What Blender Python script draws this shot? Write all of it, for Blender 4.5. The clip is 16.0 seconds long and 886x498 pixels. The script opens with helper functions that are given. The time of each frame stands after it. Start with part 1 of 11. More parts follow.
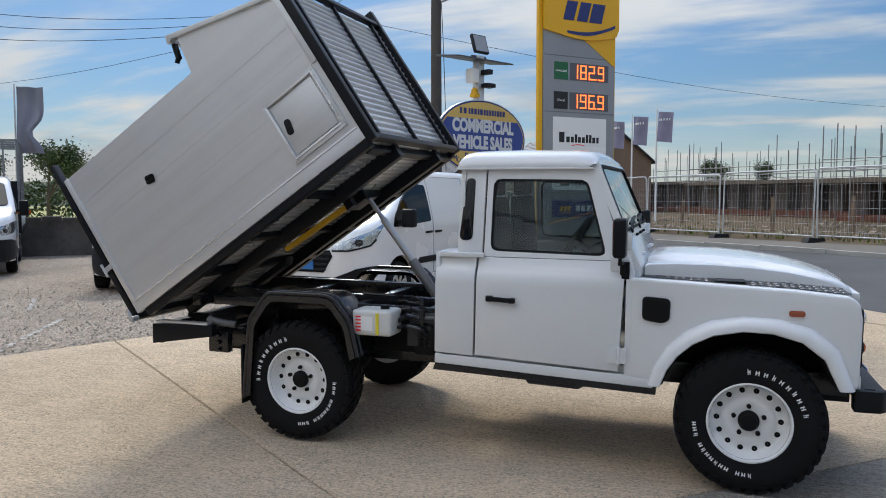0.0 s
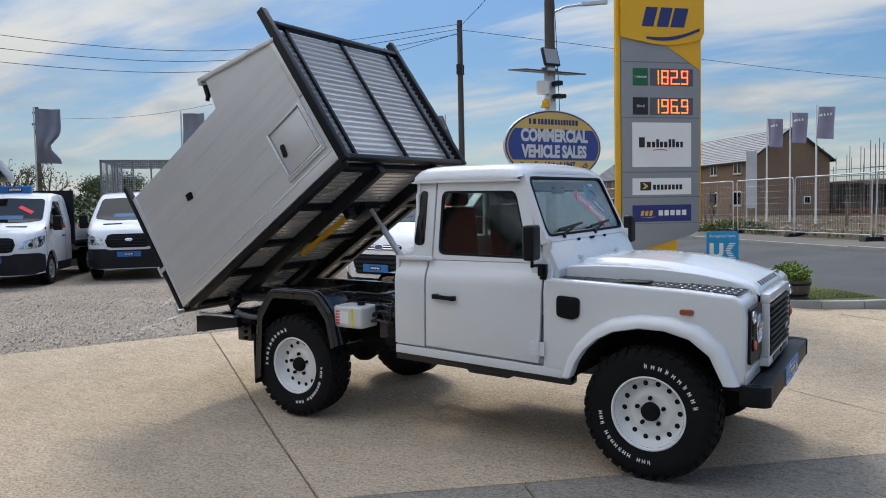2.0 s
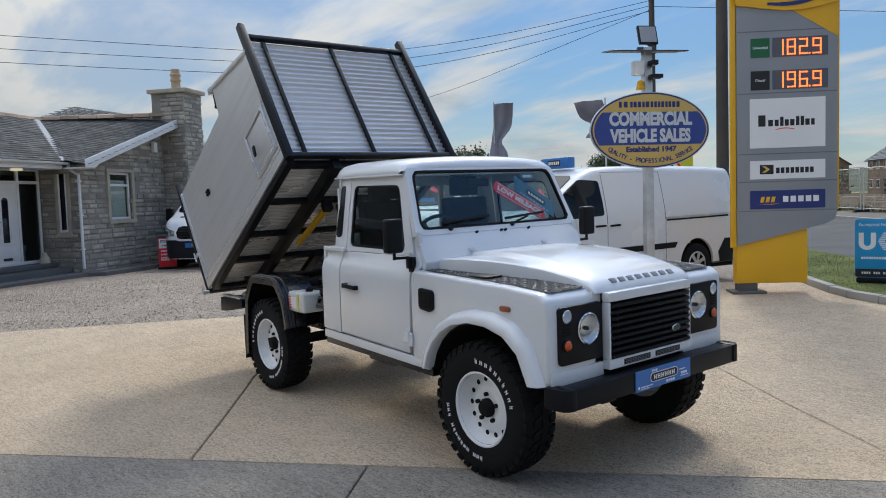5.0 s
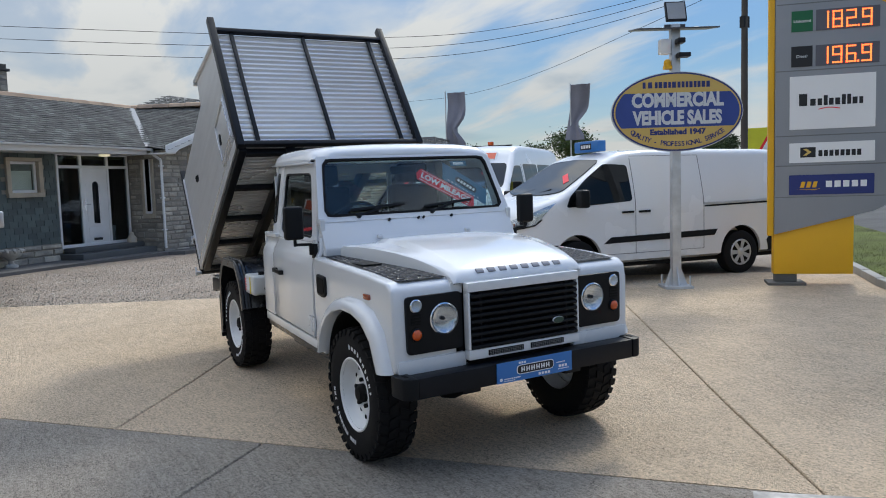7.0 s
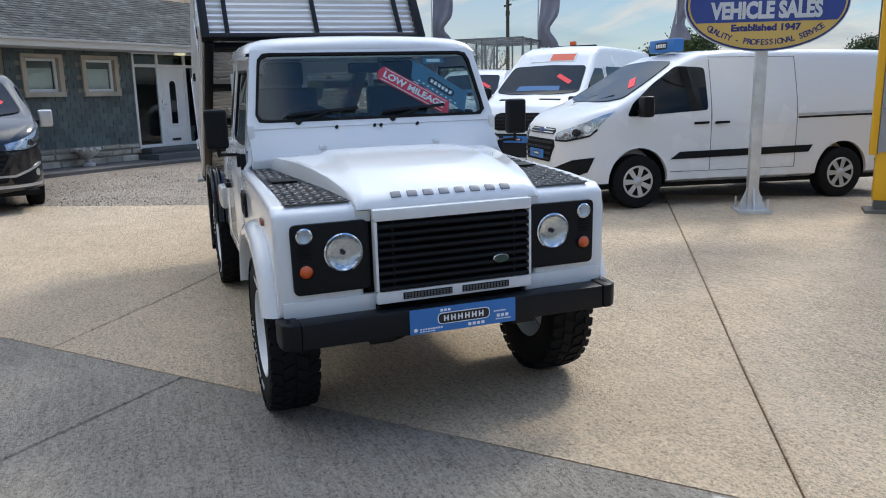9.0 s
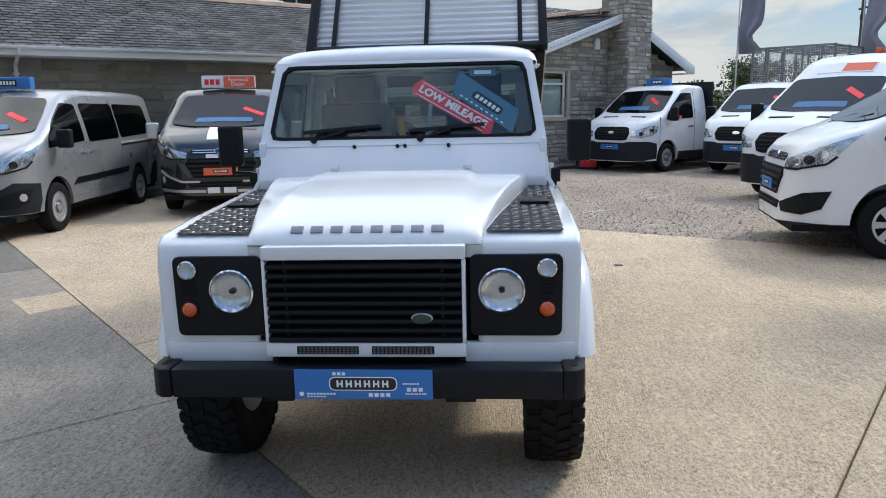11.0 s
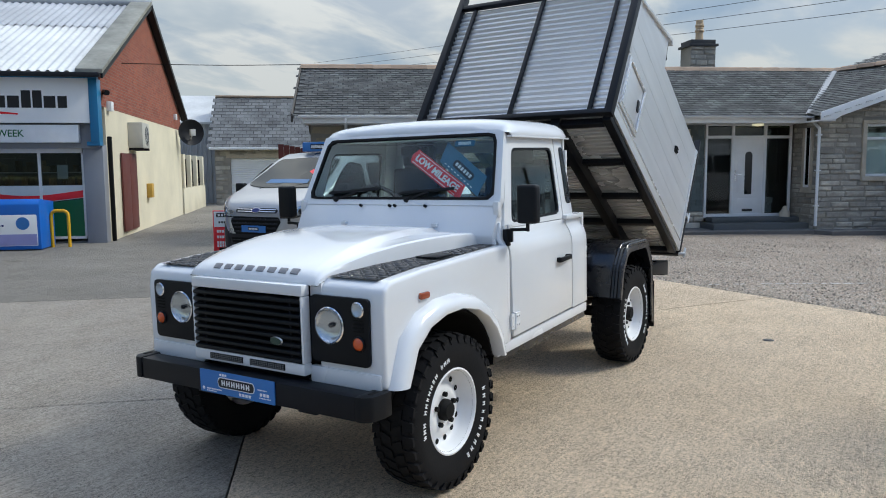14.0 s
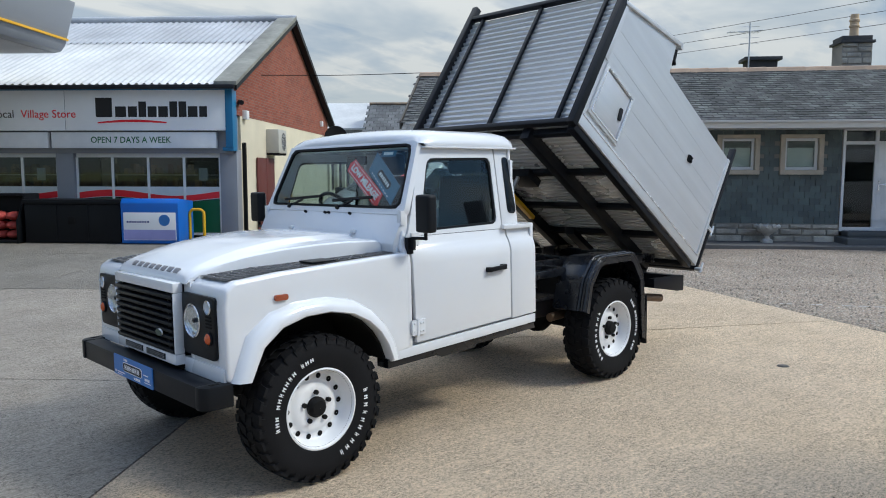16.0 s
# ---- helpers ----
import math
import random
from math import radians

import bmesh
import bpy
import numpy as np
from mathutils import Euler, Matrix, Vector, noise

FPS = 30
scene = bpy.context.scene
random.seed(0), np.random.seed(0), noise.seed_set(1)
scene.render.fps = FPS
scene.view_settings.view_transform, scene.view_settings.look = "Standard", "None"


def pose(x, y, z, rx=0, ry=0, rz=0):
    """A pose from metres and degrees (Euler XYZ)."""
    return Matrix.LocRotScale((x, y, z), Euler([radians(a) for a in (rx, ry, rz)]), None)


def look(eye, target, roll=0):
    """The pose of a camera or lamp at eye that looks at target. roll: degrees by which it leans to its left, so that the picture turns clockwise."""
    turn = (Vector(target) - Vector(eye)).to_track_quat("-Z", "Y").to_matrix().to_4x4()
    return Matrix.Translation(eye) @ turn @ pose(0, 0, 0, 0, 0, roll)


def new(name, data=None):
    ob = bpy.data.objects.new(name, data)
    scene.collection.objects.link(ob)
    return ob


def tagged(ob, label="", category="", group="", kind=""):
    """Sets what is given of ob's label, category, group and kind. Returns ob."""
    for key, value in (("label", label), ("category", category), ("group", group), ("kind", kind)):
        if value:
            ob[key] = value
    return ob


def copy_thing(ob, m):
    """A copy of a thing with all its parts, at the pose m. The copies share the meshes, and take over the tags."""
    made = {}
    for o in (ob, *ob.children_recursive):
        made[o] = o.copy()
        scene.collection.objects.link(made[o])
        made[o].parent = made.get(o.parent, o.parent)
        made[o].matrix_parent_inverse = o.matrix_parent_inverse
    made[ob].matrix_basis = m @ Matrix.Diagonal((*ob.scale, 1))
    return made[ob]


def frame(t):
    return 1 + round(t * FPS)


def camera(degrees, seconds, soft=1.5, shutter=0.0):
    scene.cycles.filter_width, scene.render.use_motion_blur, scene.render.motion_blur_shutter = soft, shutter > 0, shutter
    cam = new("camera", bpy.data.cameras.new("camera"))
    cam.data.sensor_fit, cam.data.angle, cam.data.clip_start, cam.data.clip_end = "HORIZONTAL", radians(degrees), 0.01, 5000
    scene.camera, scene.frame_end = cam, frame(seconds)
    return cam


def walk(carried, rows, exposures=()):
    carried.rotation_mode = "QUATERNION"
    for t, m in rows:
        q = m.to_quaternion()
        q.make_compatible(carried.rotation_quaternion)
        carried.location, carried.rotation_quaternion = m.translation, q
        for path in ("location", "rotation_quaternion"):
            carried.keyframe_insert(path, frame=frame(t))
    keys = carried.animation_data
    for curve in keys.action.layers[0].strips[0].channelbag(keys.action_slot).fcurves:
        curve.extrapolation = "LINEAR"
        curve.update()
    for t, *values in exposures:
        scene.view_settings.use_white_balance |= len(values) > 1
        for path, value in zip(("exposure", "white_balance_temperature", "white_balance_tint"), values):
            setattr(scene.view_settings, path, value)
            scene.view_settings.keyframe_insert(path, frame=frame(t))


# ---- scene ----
cam = camera(60.96, 16.0, soft=1.0)
PATH = [
    (0, (1.172, -5.187, 1.616), (0.509, -3.305, 1.485), -0.1),
    (0.5, (1.559, -5.232, 1.638), (0.784, -3.392, 1.518), -0.2),
    (1, (1.993, -5.214, 1.64), (1.114, -3.421, 1.525), -0.3),
    (1.5, (2.373, -5.244, 1.633), (1.397, -3.502, 1.521), -0.5),
    (2, (2.748, -5.144, 1.631), (1.674, -3.46, 1.52), -1.1),
    (2.5, (3.125, -4.904, 1.632), (1.955, -3.286, 1.521), -1.4),
    (3, (3.474, -4.745, 1.619), (2.201, -3.207, 1.507), -1.5),
    (3.5, (3.798, -4.477, 1.613), (2.426, -3.027, 1.502), -1.5),
    (4, (4.123, -4.209, 1.632), (2.676, -2.832, 1.517), -1.6),
    (6.5, (5.322, -2.76, 1.618), (3.613, -1.734, 1.458), -1.9),
    (7, (5.506, -2.485, 1.622), (3.764, -1.517, 1.452), -1.8),
    (7.5, (5.615, -2.228, 1.64), (3.848, -1.314, 1.436), -1.6),
    (8, (5.603, -1.875, 1.612), (3.816, -1.019, 1.34), -1.4),
    (8.5, (5.408, -1.578, 1.587), (3.603, -0.794, 1.232), -1.3),
    (11, (4.72, 0.525, 1.579), (2.759, 0.367, 1.217), -0.6),
    (11.5, (4.804, 0.913, 1.61), (2.871, 0.518, 1.28), -0.8),
    (12, (4.779, 1.359, 1.614), (2.883, 0.781, 1.341), -0.8),
    (12.5, (4.834, 1.737, 1.605), (2.98, 1.019, 1.388), -0.4),
    (13, (4.785, 2.086, 1.625), (2.984, 1.24, 1.426), -0.3),
    (13.5, (4.602, 2.466, 1.635), (2.865, 1.496, 1.428), -0.4),
    (14, (4.537, 2.826, 1.63), (2.869, 1.744, 1.416), -0.4),
    (14.5, (4.38, 3.167, 1.644), (2.781, 1.985, 1.432), -0.4),
    (15, (4.128, 3.499, 1.663), (2.595, 2.231, 1.458), -0.3),
    (15.5, (3.943, 3.815, 1.665), (2.479, 2.468, 1.465), -0.1),
    (16, (3.643, 4.119, 1.66), (2.265, 2.683, 1.458), 0.1),
]
walk(cam, [(t, look(eye, target, roll)) for t, eye, target, roll in PATH],
     [(0.0, 0.50, 6500, 7), (3.0, 0.42, 6450, 7), (7.5, 0.44, 6400, 6), (8.6, 0.58, 6400, 6), (11.2, 0.70, 6400, 6), (12.2, 0.60, 6350, 5), (14.0, 0.50, 6250, 4), (16.0, 0.50, 6200, 4)])

# ---- world and sun ----
SUN_AZ, SUN_EL = 128.0, 44.0      # degrees, anticlockwise from +x; height
sun_way = Vector((math.cos(radians(SUN_AZ)) * math.cos(radians(SUN_EL)), math.sin(radians(SUN_AZ)) * math.cos(radians(SUN_EL)), math.sin(radians(SUN_EL))))
world = bpy.data.worlds.new("world")
scene.world = world
world.use_nodes = True
wn, wl = world.node_tree.nodes, world.node_tree.links
wn.clear()
w_out = wn.new("ShaderNodeOutputWorld")
w_bg = wn.new("ShaderNodeBackground")
sky = wn.new("ShaderNodeTexSky")
sky.sky_type = "NISHITA"
sky.sun_disc = False
sky.sun_elevation = radians(SUN_EL)
sky.sun_rotation = radians(90.0 - SUN_AZ)
sky.air_density, sky.dust_density, sky.ozone_density = 1.0, 0.3, 2.0
w_tc = wn.new("ShaderNodeTexCoord")
w_sep = wn.new("ShaderNodeSeparateXYZ")
wl.new(w_tc.outputs["Generated"], w_sep.inputs[0])


def wmath(op, a, b):
    n = wn.new("ShaderNodeMath")
    n.operation = op
    for k, v in enumerate((a, b)):
        if isinstance(v, (int, float)):
            n.inputs[k].default_value = v
        else:
            wl.new(v, n.inputs[k])
    return n.outputs[0]


# clouds lie on a plane overhead, so that they flatten towards the horizon
w_h = wmath("ADD", wmath("MAXIMUM", w_sep.outputs[2], 0.0), 0.16)
w_comb = wn.new("ShaderNodeCombineXYZ")
wl.new(wmath("DIVIDE", w_sep.outputs[0], w_h), w_comb.inputs[0])
wl.new(wmath("DIVIDE", w_sep.outputs[1], w_h), w_comb.inputs[1])


def cloud_noise(scale, detail, stretch, shift, rough=0.55):
    m = wn.new("ShaderNodeMapping")
    m.inputs["Location"].default_value = shift
    m.inputs["Rotation"].default_value = (0, 0, radians(-35))
    m.inputs["Scale"].default_value = stretch
    wl.new(w_comb.outputs[0], m.inputs[0])
    n = wn.new("ShaderNodeTexNoise")
    n.inputs["Scale"].default_value = scale
    n.inputs["Detail"].default_value = detail
    n.inputs["Roughness"].default_value = rough
    n.inputs["Distortion"].default_value = 0.25
    wl.new(m.outputs[0], n.inputs["Vector"])
    return n.outputs[0]


def wramp(v, lo, hi):
    n = wn.new("ShaderNodeMapRange")
    n.interpolation_type = "SMOOTHSTEP"
    n.inputs[1].default_value, n.inputs[2].default_value = lo, hi
    wl.new(v, n.inputs[0])
    return n.outputs[0]


streaks = wramp(cloud_noise(1.5, 9.0, (0.42, 1.3, 1), (3.1, 1.7, 0)), 0.46, 0.66)
heaps = wramp(cloud_noise(0.8, 6.0, (1, 1, 1), (7.3, 2.2, 0)), 0.50, 0.68)
thin = wmath("SUBTRACT", 1.0, wramp(w_sep.outputs[2], 0.0, 0.16))
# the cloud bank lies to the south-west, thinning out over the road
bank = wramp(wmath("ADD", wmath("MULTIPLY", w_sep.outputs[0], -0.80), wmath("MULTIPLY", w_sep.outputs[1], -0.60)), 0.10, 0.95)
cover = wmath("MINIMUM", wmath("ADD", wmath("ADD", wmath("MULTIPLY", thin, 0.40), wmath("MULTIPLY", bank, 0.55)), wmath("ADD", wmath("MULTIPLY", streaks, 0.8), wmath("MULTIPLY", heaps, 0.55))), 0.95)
shade = wn.new("ShaderNodeMix")
shade.data_type = "RGBA"
shade.inputs[6].default_value = (6.6, 6.5, 6.4, 1)
shade.inputs[7].default_value = (4.3, 4.7, 5.2, 1)
wl.new(wramp(cloud_noise(1.1, 5.0, (1, 1, 1), (1.3, 8.2, 0)), 0.50, 0.70), shade.inputs[0])
mixed = wn.new("ShaderNodeMix")
mixed.data_type = "RGBA"
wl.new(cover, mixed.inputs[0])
dim = wn.new("ShaderNodeMix")
dim.data_type, dim.blend_type = "RGBA", "MULTIPLY"
dim.inputs[0].default_value = 1.0
dim.inputs[7].default_value = (0.48, 0.60, 0.72, 1)
wl.new(sky.outputs[0], dim.inputs[6])
wl.new(dim.outputs[2], mixed.inputs[6])
wl.new(shade.outputs[2], mixed.inputs[7])
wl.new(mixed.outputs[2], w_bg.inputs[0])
# a half-covered sky is brighter overhead than at the horizon
w_up = wmath("MAXIMUM", w_sep.outputs[2], 0.0)
wl.new(wmath("MULTIPLY", wmath("ADD", wmath("MULTIPLY", wmath("MULTIPLY", w_up, w_up), 3.1), 0.60), 0.114), w_bg.inputs[1])
wl.new(w_bg.outputs[0], w_out.inputs[0])
sun = new("sun", bpy.data.lights.new("sun", "SUN"))
sun.data.energy, sun.data.angle, sun.data.color = 1.6, radians(12.0), (1.0, 0.94, 0.85)
sun.matrix_world = look(sun_way * 50, (0, 0, 0))
# ---- materials ----
MATS = {}


def rgba(c):
    return (c, c, c, 1) if isinstance(c, (int, float)) else (*c, 1)


class Nodes:
    """Short-hand for one material's nodes."""

    def __init__(self, name):
        self.m = bpy.data.materials.new(name)
        self.m.use_nodes = True
        self.n, self.l = self.m.node_tree.nodes, self.m.node_tree.links
        self.b = self.n["Principled BSDF"]
        self.pos = self.n.new("ShaderNodeNewGeometry").outputs["Position"]

    def put(self, sock, v):
        if isinstance(v, bpy.types.NodeSocket):
            self.l.new(v, sock)
        else:
            sock.default_value = v

    def mapped(self, scale=(1, 1, 1), turn=0.0, src=None):
        n = self.n.new("ShaderNodeMapping")
        n.inputs["Scale"].default_value = scale
        n.inputs["Rotation"].default_value = (0, 0, radians(turn))
        self.l.new(src or self.pos, n.inputs[0])
        return n.outputs[0]

    def noise(self, scale, detail=4.0, rough=0.55, vec=None):
        n = self.n.new("ShaderNodeTexNoise")
        n.inputs["Scale"].default_value, n.inputs["Detail"].default_value, n.inputs["Roughness"].default_value = scale, detail, rough
        self.l.new(vec or self.pos, n.inputs["Vector"])
        return n.outputs[0]

    def cells(self, scale, vec=None, feature="F1", out="Distance"):
        n = self.n.new("ShaderNodeTexVoronoi")
        n.feature = feature
        n.inputs["Scale"].default_value = scale
        self.l.new(vec or self.pos, n.inputs["Vector"])
        return n.outputs[out]

    def ramp(self, v, lo, hi, a=0.0, b=1.0):
        n = self.n.new("ShaderNodeMapRange")
        n.inputs[1].default_value, n.inputs[2].default_value, n.inputs[3].default_value, n.inputs[4].default_value = lo, hi, a, b
        self.put(n.inputs[0], v)
        return n.outputs[0]

    def mix(self, f, a, b, blend="MIX"):
        n = self.n.new("ShaderNodeMix")
        n.data_type, n.blend_type = "RGBA", blend
        self.put(n.inputs[0], f)
        self.put(n.inputs[6], a if isinstance(a, bpy.types.NodeSocket) else rgba(a))
        self.put(n.inputs[7], b if isinstance(b, bpy.types.NodeSocket) else rgba(b))
        return n.outputs[2]

    def math(self, op, a, b=0.0):
        n = self.n.new("ShaderNodeMath")
        n.operation = op
        self.put(n.inputs[0], a)
        self.put(n.inputs[1], b)
        return n.outputs[0]

    def bump(self, h, strength, dist=0.01):
        n = self.n.new("ShaderNodeBump")
        n.inputs["Strength"].default_value, n.inputs["Distance"].default_value = strength, dist
        self.put(n.inputs["Height"], h)
        self.l.new(n.outputs[0], self.b.inputs["Normal"])

    def done(self, color, rough, metal=0.0, coat=0.0):
        self.put(self.b.inputs["Base Color"], color if isinstance(color, bpy.types.NodeSocket) else rgba(color))
        self.put(self.b.inputs["Roughness"], rough)
        self.b.inputs["Metallic"].default_value = metal
        self.b.inputs["Coat Weight"].default_value = coat
        self.b.inputs["Coat Roughness"].default_value = 0.06
        return self.m


def surface(name, color, rough=0.6, metal=0.0, grain=60.0, vary=0.12, stain=1.2, bump=0.1, coat=0.0, random_piece=0.0, island=0.0, spec=0.5):
    """A plain real surface: grain, larger stains, a fine relief; pieces may differ one by one."""
    if name in MATS:
        return MATS[name]
    N = Nodes(name)
    c = rgba(color)
    dark = tuple(v * (1 - vary) for v in c[:3])
    light = tuple(min(1, v * (1 + vary)) for v in c[:3])
    fine, big = N.noise(grain, 5), N.noise(stain, 4)
    col = N.mix(N.ramp(big, 0.3, 0.7), dark, light)
    col = N.mix(N.ramp(fine, 0.3, 0.7, 0.0, min(1.0, vary * 2)), col, N.mix(1.0, col, 0.72, "MULTIPLY"))
    if random_piece or island:
        src = N.n.new("ShaderNodeObjectInfo").outputs["Random"] if random_piece else N.n.new("ShaderNodeNewGeometry").outputs["Random Per Island"]
        k = random_piece or island
        col = N.mix(1.0, col, N.mix(src, (1 - k, 1 - k, 1 - k * 1.05), (1 + k, 1 + k, 1 + k * 0.9)), "MULTIPLY")
    if bump:
        N.bump(fine, bump, 0.004)
    N.b.inputs["Specular IOR Level"].default_value = spec
    MATS[name] = N.done(col, N.ramp(big, 0.3, 0.7, max(0.02, rough - 0.06), min(1, rough + 0.06)), metal, coat)
    return MATS[name]


def glass_mat(name, tint, gloss=1.0, rough=0.0):
    """Clear or tinted pane: lets light through and mirrors by Fresnel."""
    if name in MATS:
        return MATS[name]
    N = Nodes(name)
    N.n.remove(N.b)
    out = N.n["Material Output"]
    t, g, f, mx = N.n.new("ShaderNodeBsdfTransparent"), N.n.new("ShaderNodeBsdfGlossy"), N.n.new("ShaderNodeLayerWeight"), N.n.new("ShaderNodeMixShader")
    t.inputs[0].default_value = rgba(tint)
    g.inputs[0].default_value = rgba(gloss)
    g.inputs["Roughness"].default_value = rough
    f.inputs[0].default_value = 0.5
    N.l.new(N.math("ADD", N.math("MULTIPLY", N.math("POWER", f.outputs["Facing"], 4.8), 0.80), 0.035), mx.inputs[0])
    N.l.new(t.outputs[0], mx.inputs[1])
    N.l.new(g.outputs[0], mx.inputs[2])
    N.l.new(mx.outputs[0], out.inputs[0])
    MATS[name] = N.m
    return N.m


def glow(name, color, strength):
    if name in MATS:
        return MATS[name]
    N = Nodes(name)
    N.b.inputs["Emission Color"].default_value = rgba(color)
    N.b.inputs["Emission Strength"].default_value = strength
    MATS[name] = N.done(color, 0.5)
    return MATS[name]


def concrete(name, base, warm, joint_turn=43.6, brush=0.5, stones=0.65):
    """Brushed, weathered yard concrete with exposed grit, tyre stains and dusty patches."""
    N = Nodes(name)
    big, mid, fine = N.noise(0.35, 5), N.noise(1.5, 8, 0.72), N.noise(140, 4, 0.7)
    lines = N.noise(14.0, 6, 0.65, N.mapped((1.0, 9.0, 1.0), -joint_turn))
    pits = N.noise(120, 3, 0.6, N.mapped((1.0, 2.2, 1.0), -joint_turn))
    patches = N.noise(2.3, 5, 0.65)
    swipe = N.noise(3.2, 7, 0.7, N.mapped((1.0, 9.0, 1.0), -joint_turn))
    sep = N.n.new("ShaderNodeSeparateColor")
    N.l.new(N.cells(85, out="Color"), sep.inputs[0])
    col = N.mix(N.ramp(big, 0.32, 0.68), base, warm)
    col = N.mix(N.ramp(mid, 0.45, 0.72, 0, 0.6), col, N.mix(1.0, col, (0.80, 0.775, 0.74), "MULTIPLY"))
    col = N.mix(N.ramp(swipe, 0.48, 0.60, 0, brush), col, N.mix(1.0, col, 0.78, "MULTIPLY"))
    col = N.mix(N.ramp(lines, 0.50, 0.64, 0, brush), col, N.mix(1.0, col, 0.66, "MULTIPLY"))
    col = N.mix(N.ramp(sep.outputs[0], 0.80, 0.83, 0, stones), col, N.mix(1.0, col, 0.60, "MULTIPLY"))
    col = N.mix(N.ramp(sep.outputs[1], 0.84, 0.88, 0, stones), col, N.mix(1.0, col, 1.15, "MULTIPLY"))
    worn = N.math("MULTIPLY", N.ramp(pits, 0.555, 0.595, 0, 0.9), N.ramp(patches, 0.40, 0.60, 0.25, 1.0))
    col = N.mix(worn, col, N.mix(1.0, col, 0.40, "MULTIPLY"))
    col = N.mix(N.ramp(fine, 0.52, 0.66, 0, 0.4), col, N.mix(1.0, col, 0.66, "MULTIPLY"))
    dots = N.math("MULTIPLY", N.ramp(N.cells(30, N.mapped((1.0, 1.6, 1.0), -joint_turn)), 0.24, 0.17), N.ramp(patches, 0.36, 0.56, 0.1, 0.9))
    col = N.mix(dots, col, N.mix(1.0, col, 0.45, "MULTIPLY"))
    grit = N.noise(36, 5, 0.78, N.mapped((1.0, 1.5, 1.0), -joint_turn))
    col = N.mix(N.ramp(grit, 0.52, 0.60, 0, 0.75), col, N.mix(1.0, col, 0.66, "MULTIPLY"))
    col = N.mix(N.ramp(grit, 0.47, 0.38, 0, 0.8), col, N.mix(1.0, col, 1.22, "MULTIPLY"))
    rnd = N.n.new("ShaderNodeObjectInfo").outputs["Random"]
    col = N.mix(1.0, col, N.mix(rnd, (0.94, 0.94, 0.94), (1.05, 1.04, 1.02)), "MULTIPLY")
    N.b.inputs["Specular IOR Level"].default_value = 0.25
    N.bump(N.math("ADD", N.math("MULTIPLY", pits, -0.8), N.math("ADD", N.math("ADD", lines, swipe), fine)), 0.9, 0.013)
    MATS[name] = N.done(col, 0.85)
    return N.m


CONCRETE = concrete("tan concrete", (0.715, 0.563, 0.396), (0.80, 0.642, 0.468))
DARKCON = concrete("grey concrete", (0.38, 0.338, 0.29), (0.475, 0.425, 0.365), brush=0.8, stones=0.7)
FORECOURT = concrete("forecourt concrete", (0.262, 0.24, 0.208), (0.338, 0.311, 0.27), brush=0.7, stones=0.45)


def gravel_mat():
    N = Nodes("gravel")
    d, tone = N.cells(44), N.cells(44, out="Color")
    d2 = N.cells(95)
    big = N.noise(0.6, 4)
    sep = N.n.new("ShaderNodeSeparateColor")
    N.l.new(tone, sep.inputs[0])
    col = N.mix(sep.outputs[0], (0.345, 0.265, 0.20), (0.63, 0.51, 0.395))
    col = N.mix(N.ramp(sep.outputs[1], 0.75, 0.95), col, (0.58, 0.53, 0.46))
    # crevice shade put into the colour: stones darken towards the gaps between them
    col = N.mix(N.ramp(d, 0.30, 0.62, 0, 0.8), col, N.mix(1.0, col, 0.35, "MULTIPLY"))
    col = N.mix(N.ramp(big, 0.35, 0.65), N.mix(1.0, col, 0.78, "MULTIPLY"), col)
    N.bump(N.math("ADD", N.math("MULTIPLY", d, -1.0), N.math("MULTIPLY", d2, -0.4)), 0.9, 0.02)
    MATS["gravel"] = N.done(col, 0.9)
    return N.m


GRAVEL = gravel_mat()
STONES = surface("loose stones", (0.36, 0.315, 0.265), 0.9, vary=0.25, island=0.5, bump=0.3)
ASPHALT = surface("asphalt", (0.092, 0.092, 0.094), 0.9, grain=90, vary=0.25, stain=0.5, bump=0.35, spec=0.2)
PAVING = surface("pavement", (0.155, 0.14, 0.12), 0.9, spec=0.2, grain=40, vary=0.2, stain=0.7, bump=0.2)
KERB = surface("kerb stone", (0.34, 0.33, 0.31), 0.8, vary=0.18, random_piece=0.12)
GRASS = surface("grass blades", (0.105, 0.128, 0.036), 0.9, spec=0.1, grain=30, vary=0.4, island=0.4)
LAWN = surface("lawn", (0.11, 0.128, 0.042), 0.95, spec=0.1, grain=45, vary=0.45, stain=0.8, bump=0.6)
FIELD = surface("field", (0.32, 0.31, 0.11), 0.95, grain=3, vary=0.4, stain=0.05, bump=0.3)
SOIL = surface("bare soil", (0.105, 0.076, 0.046), 0.95, spec=0.1, grain=8, vary=0.45, stain=0.25, bump=0.8)
WHITE = surface("white paint", (0.69, 0.70, 0.715), 0.22, grain=25, vary=0.015, stain=0.9, bump=0.006, coat=0.6)
WHITE2 = surface("white van paint", (0.76, 0.765, 0.775), 0.25, grain=25, vary=0.02, stain=0.6, bump=0.005, coat=0.6)
SILVER = surface("silver paint", (0.38, 0.38, 0.39), 0.3, 0.55, grain=300, vary=0.05, bump=0.0, coat=0.6)
BLACKP = surface("black paint", (0.012, 0.012, 0.014), 0.2, grain=60, vary=0.1, bump=0.0, coat=0.7)
STEEL_BLK = surface("black steel", (0.006, 0.007, 0.010), 0.42, grain=40, vary=0.25, bump=0.05, spec=0.22)
PLASTIC = surface("black plastic", (0.007, 0.008, 0.010), 0.45, grain=250, vary=0.2, bump=0.08, spec=0.18)
PLASTIC_G = surface("grey plastic", (0.016, 0.017, 0.021), 0.5, grain=250, vary=0.2, bump=0.1, spec=0.22)
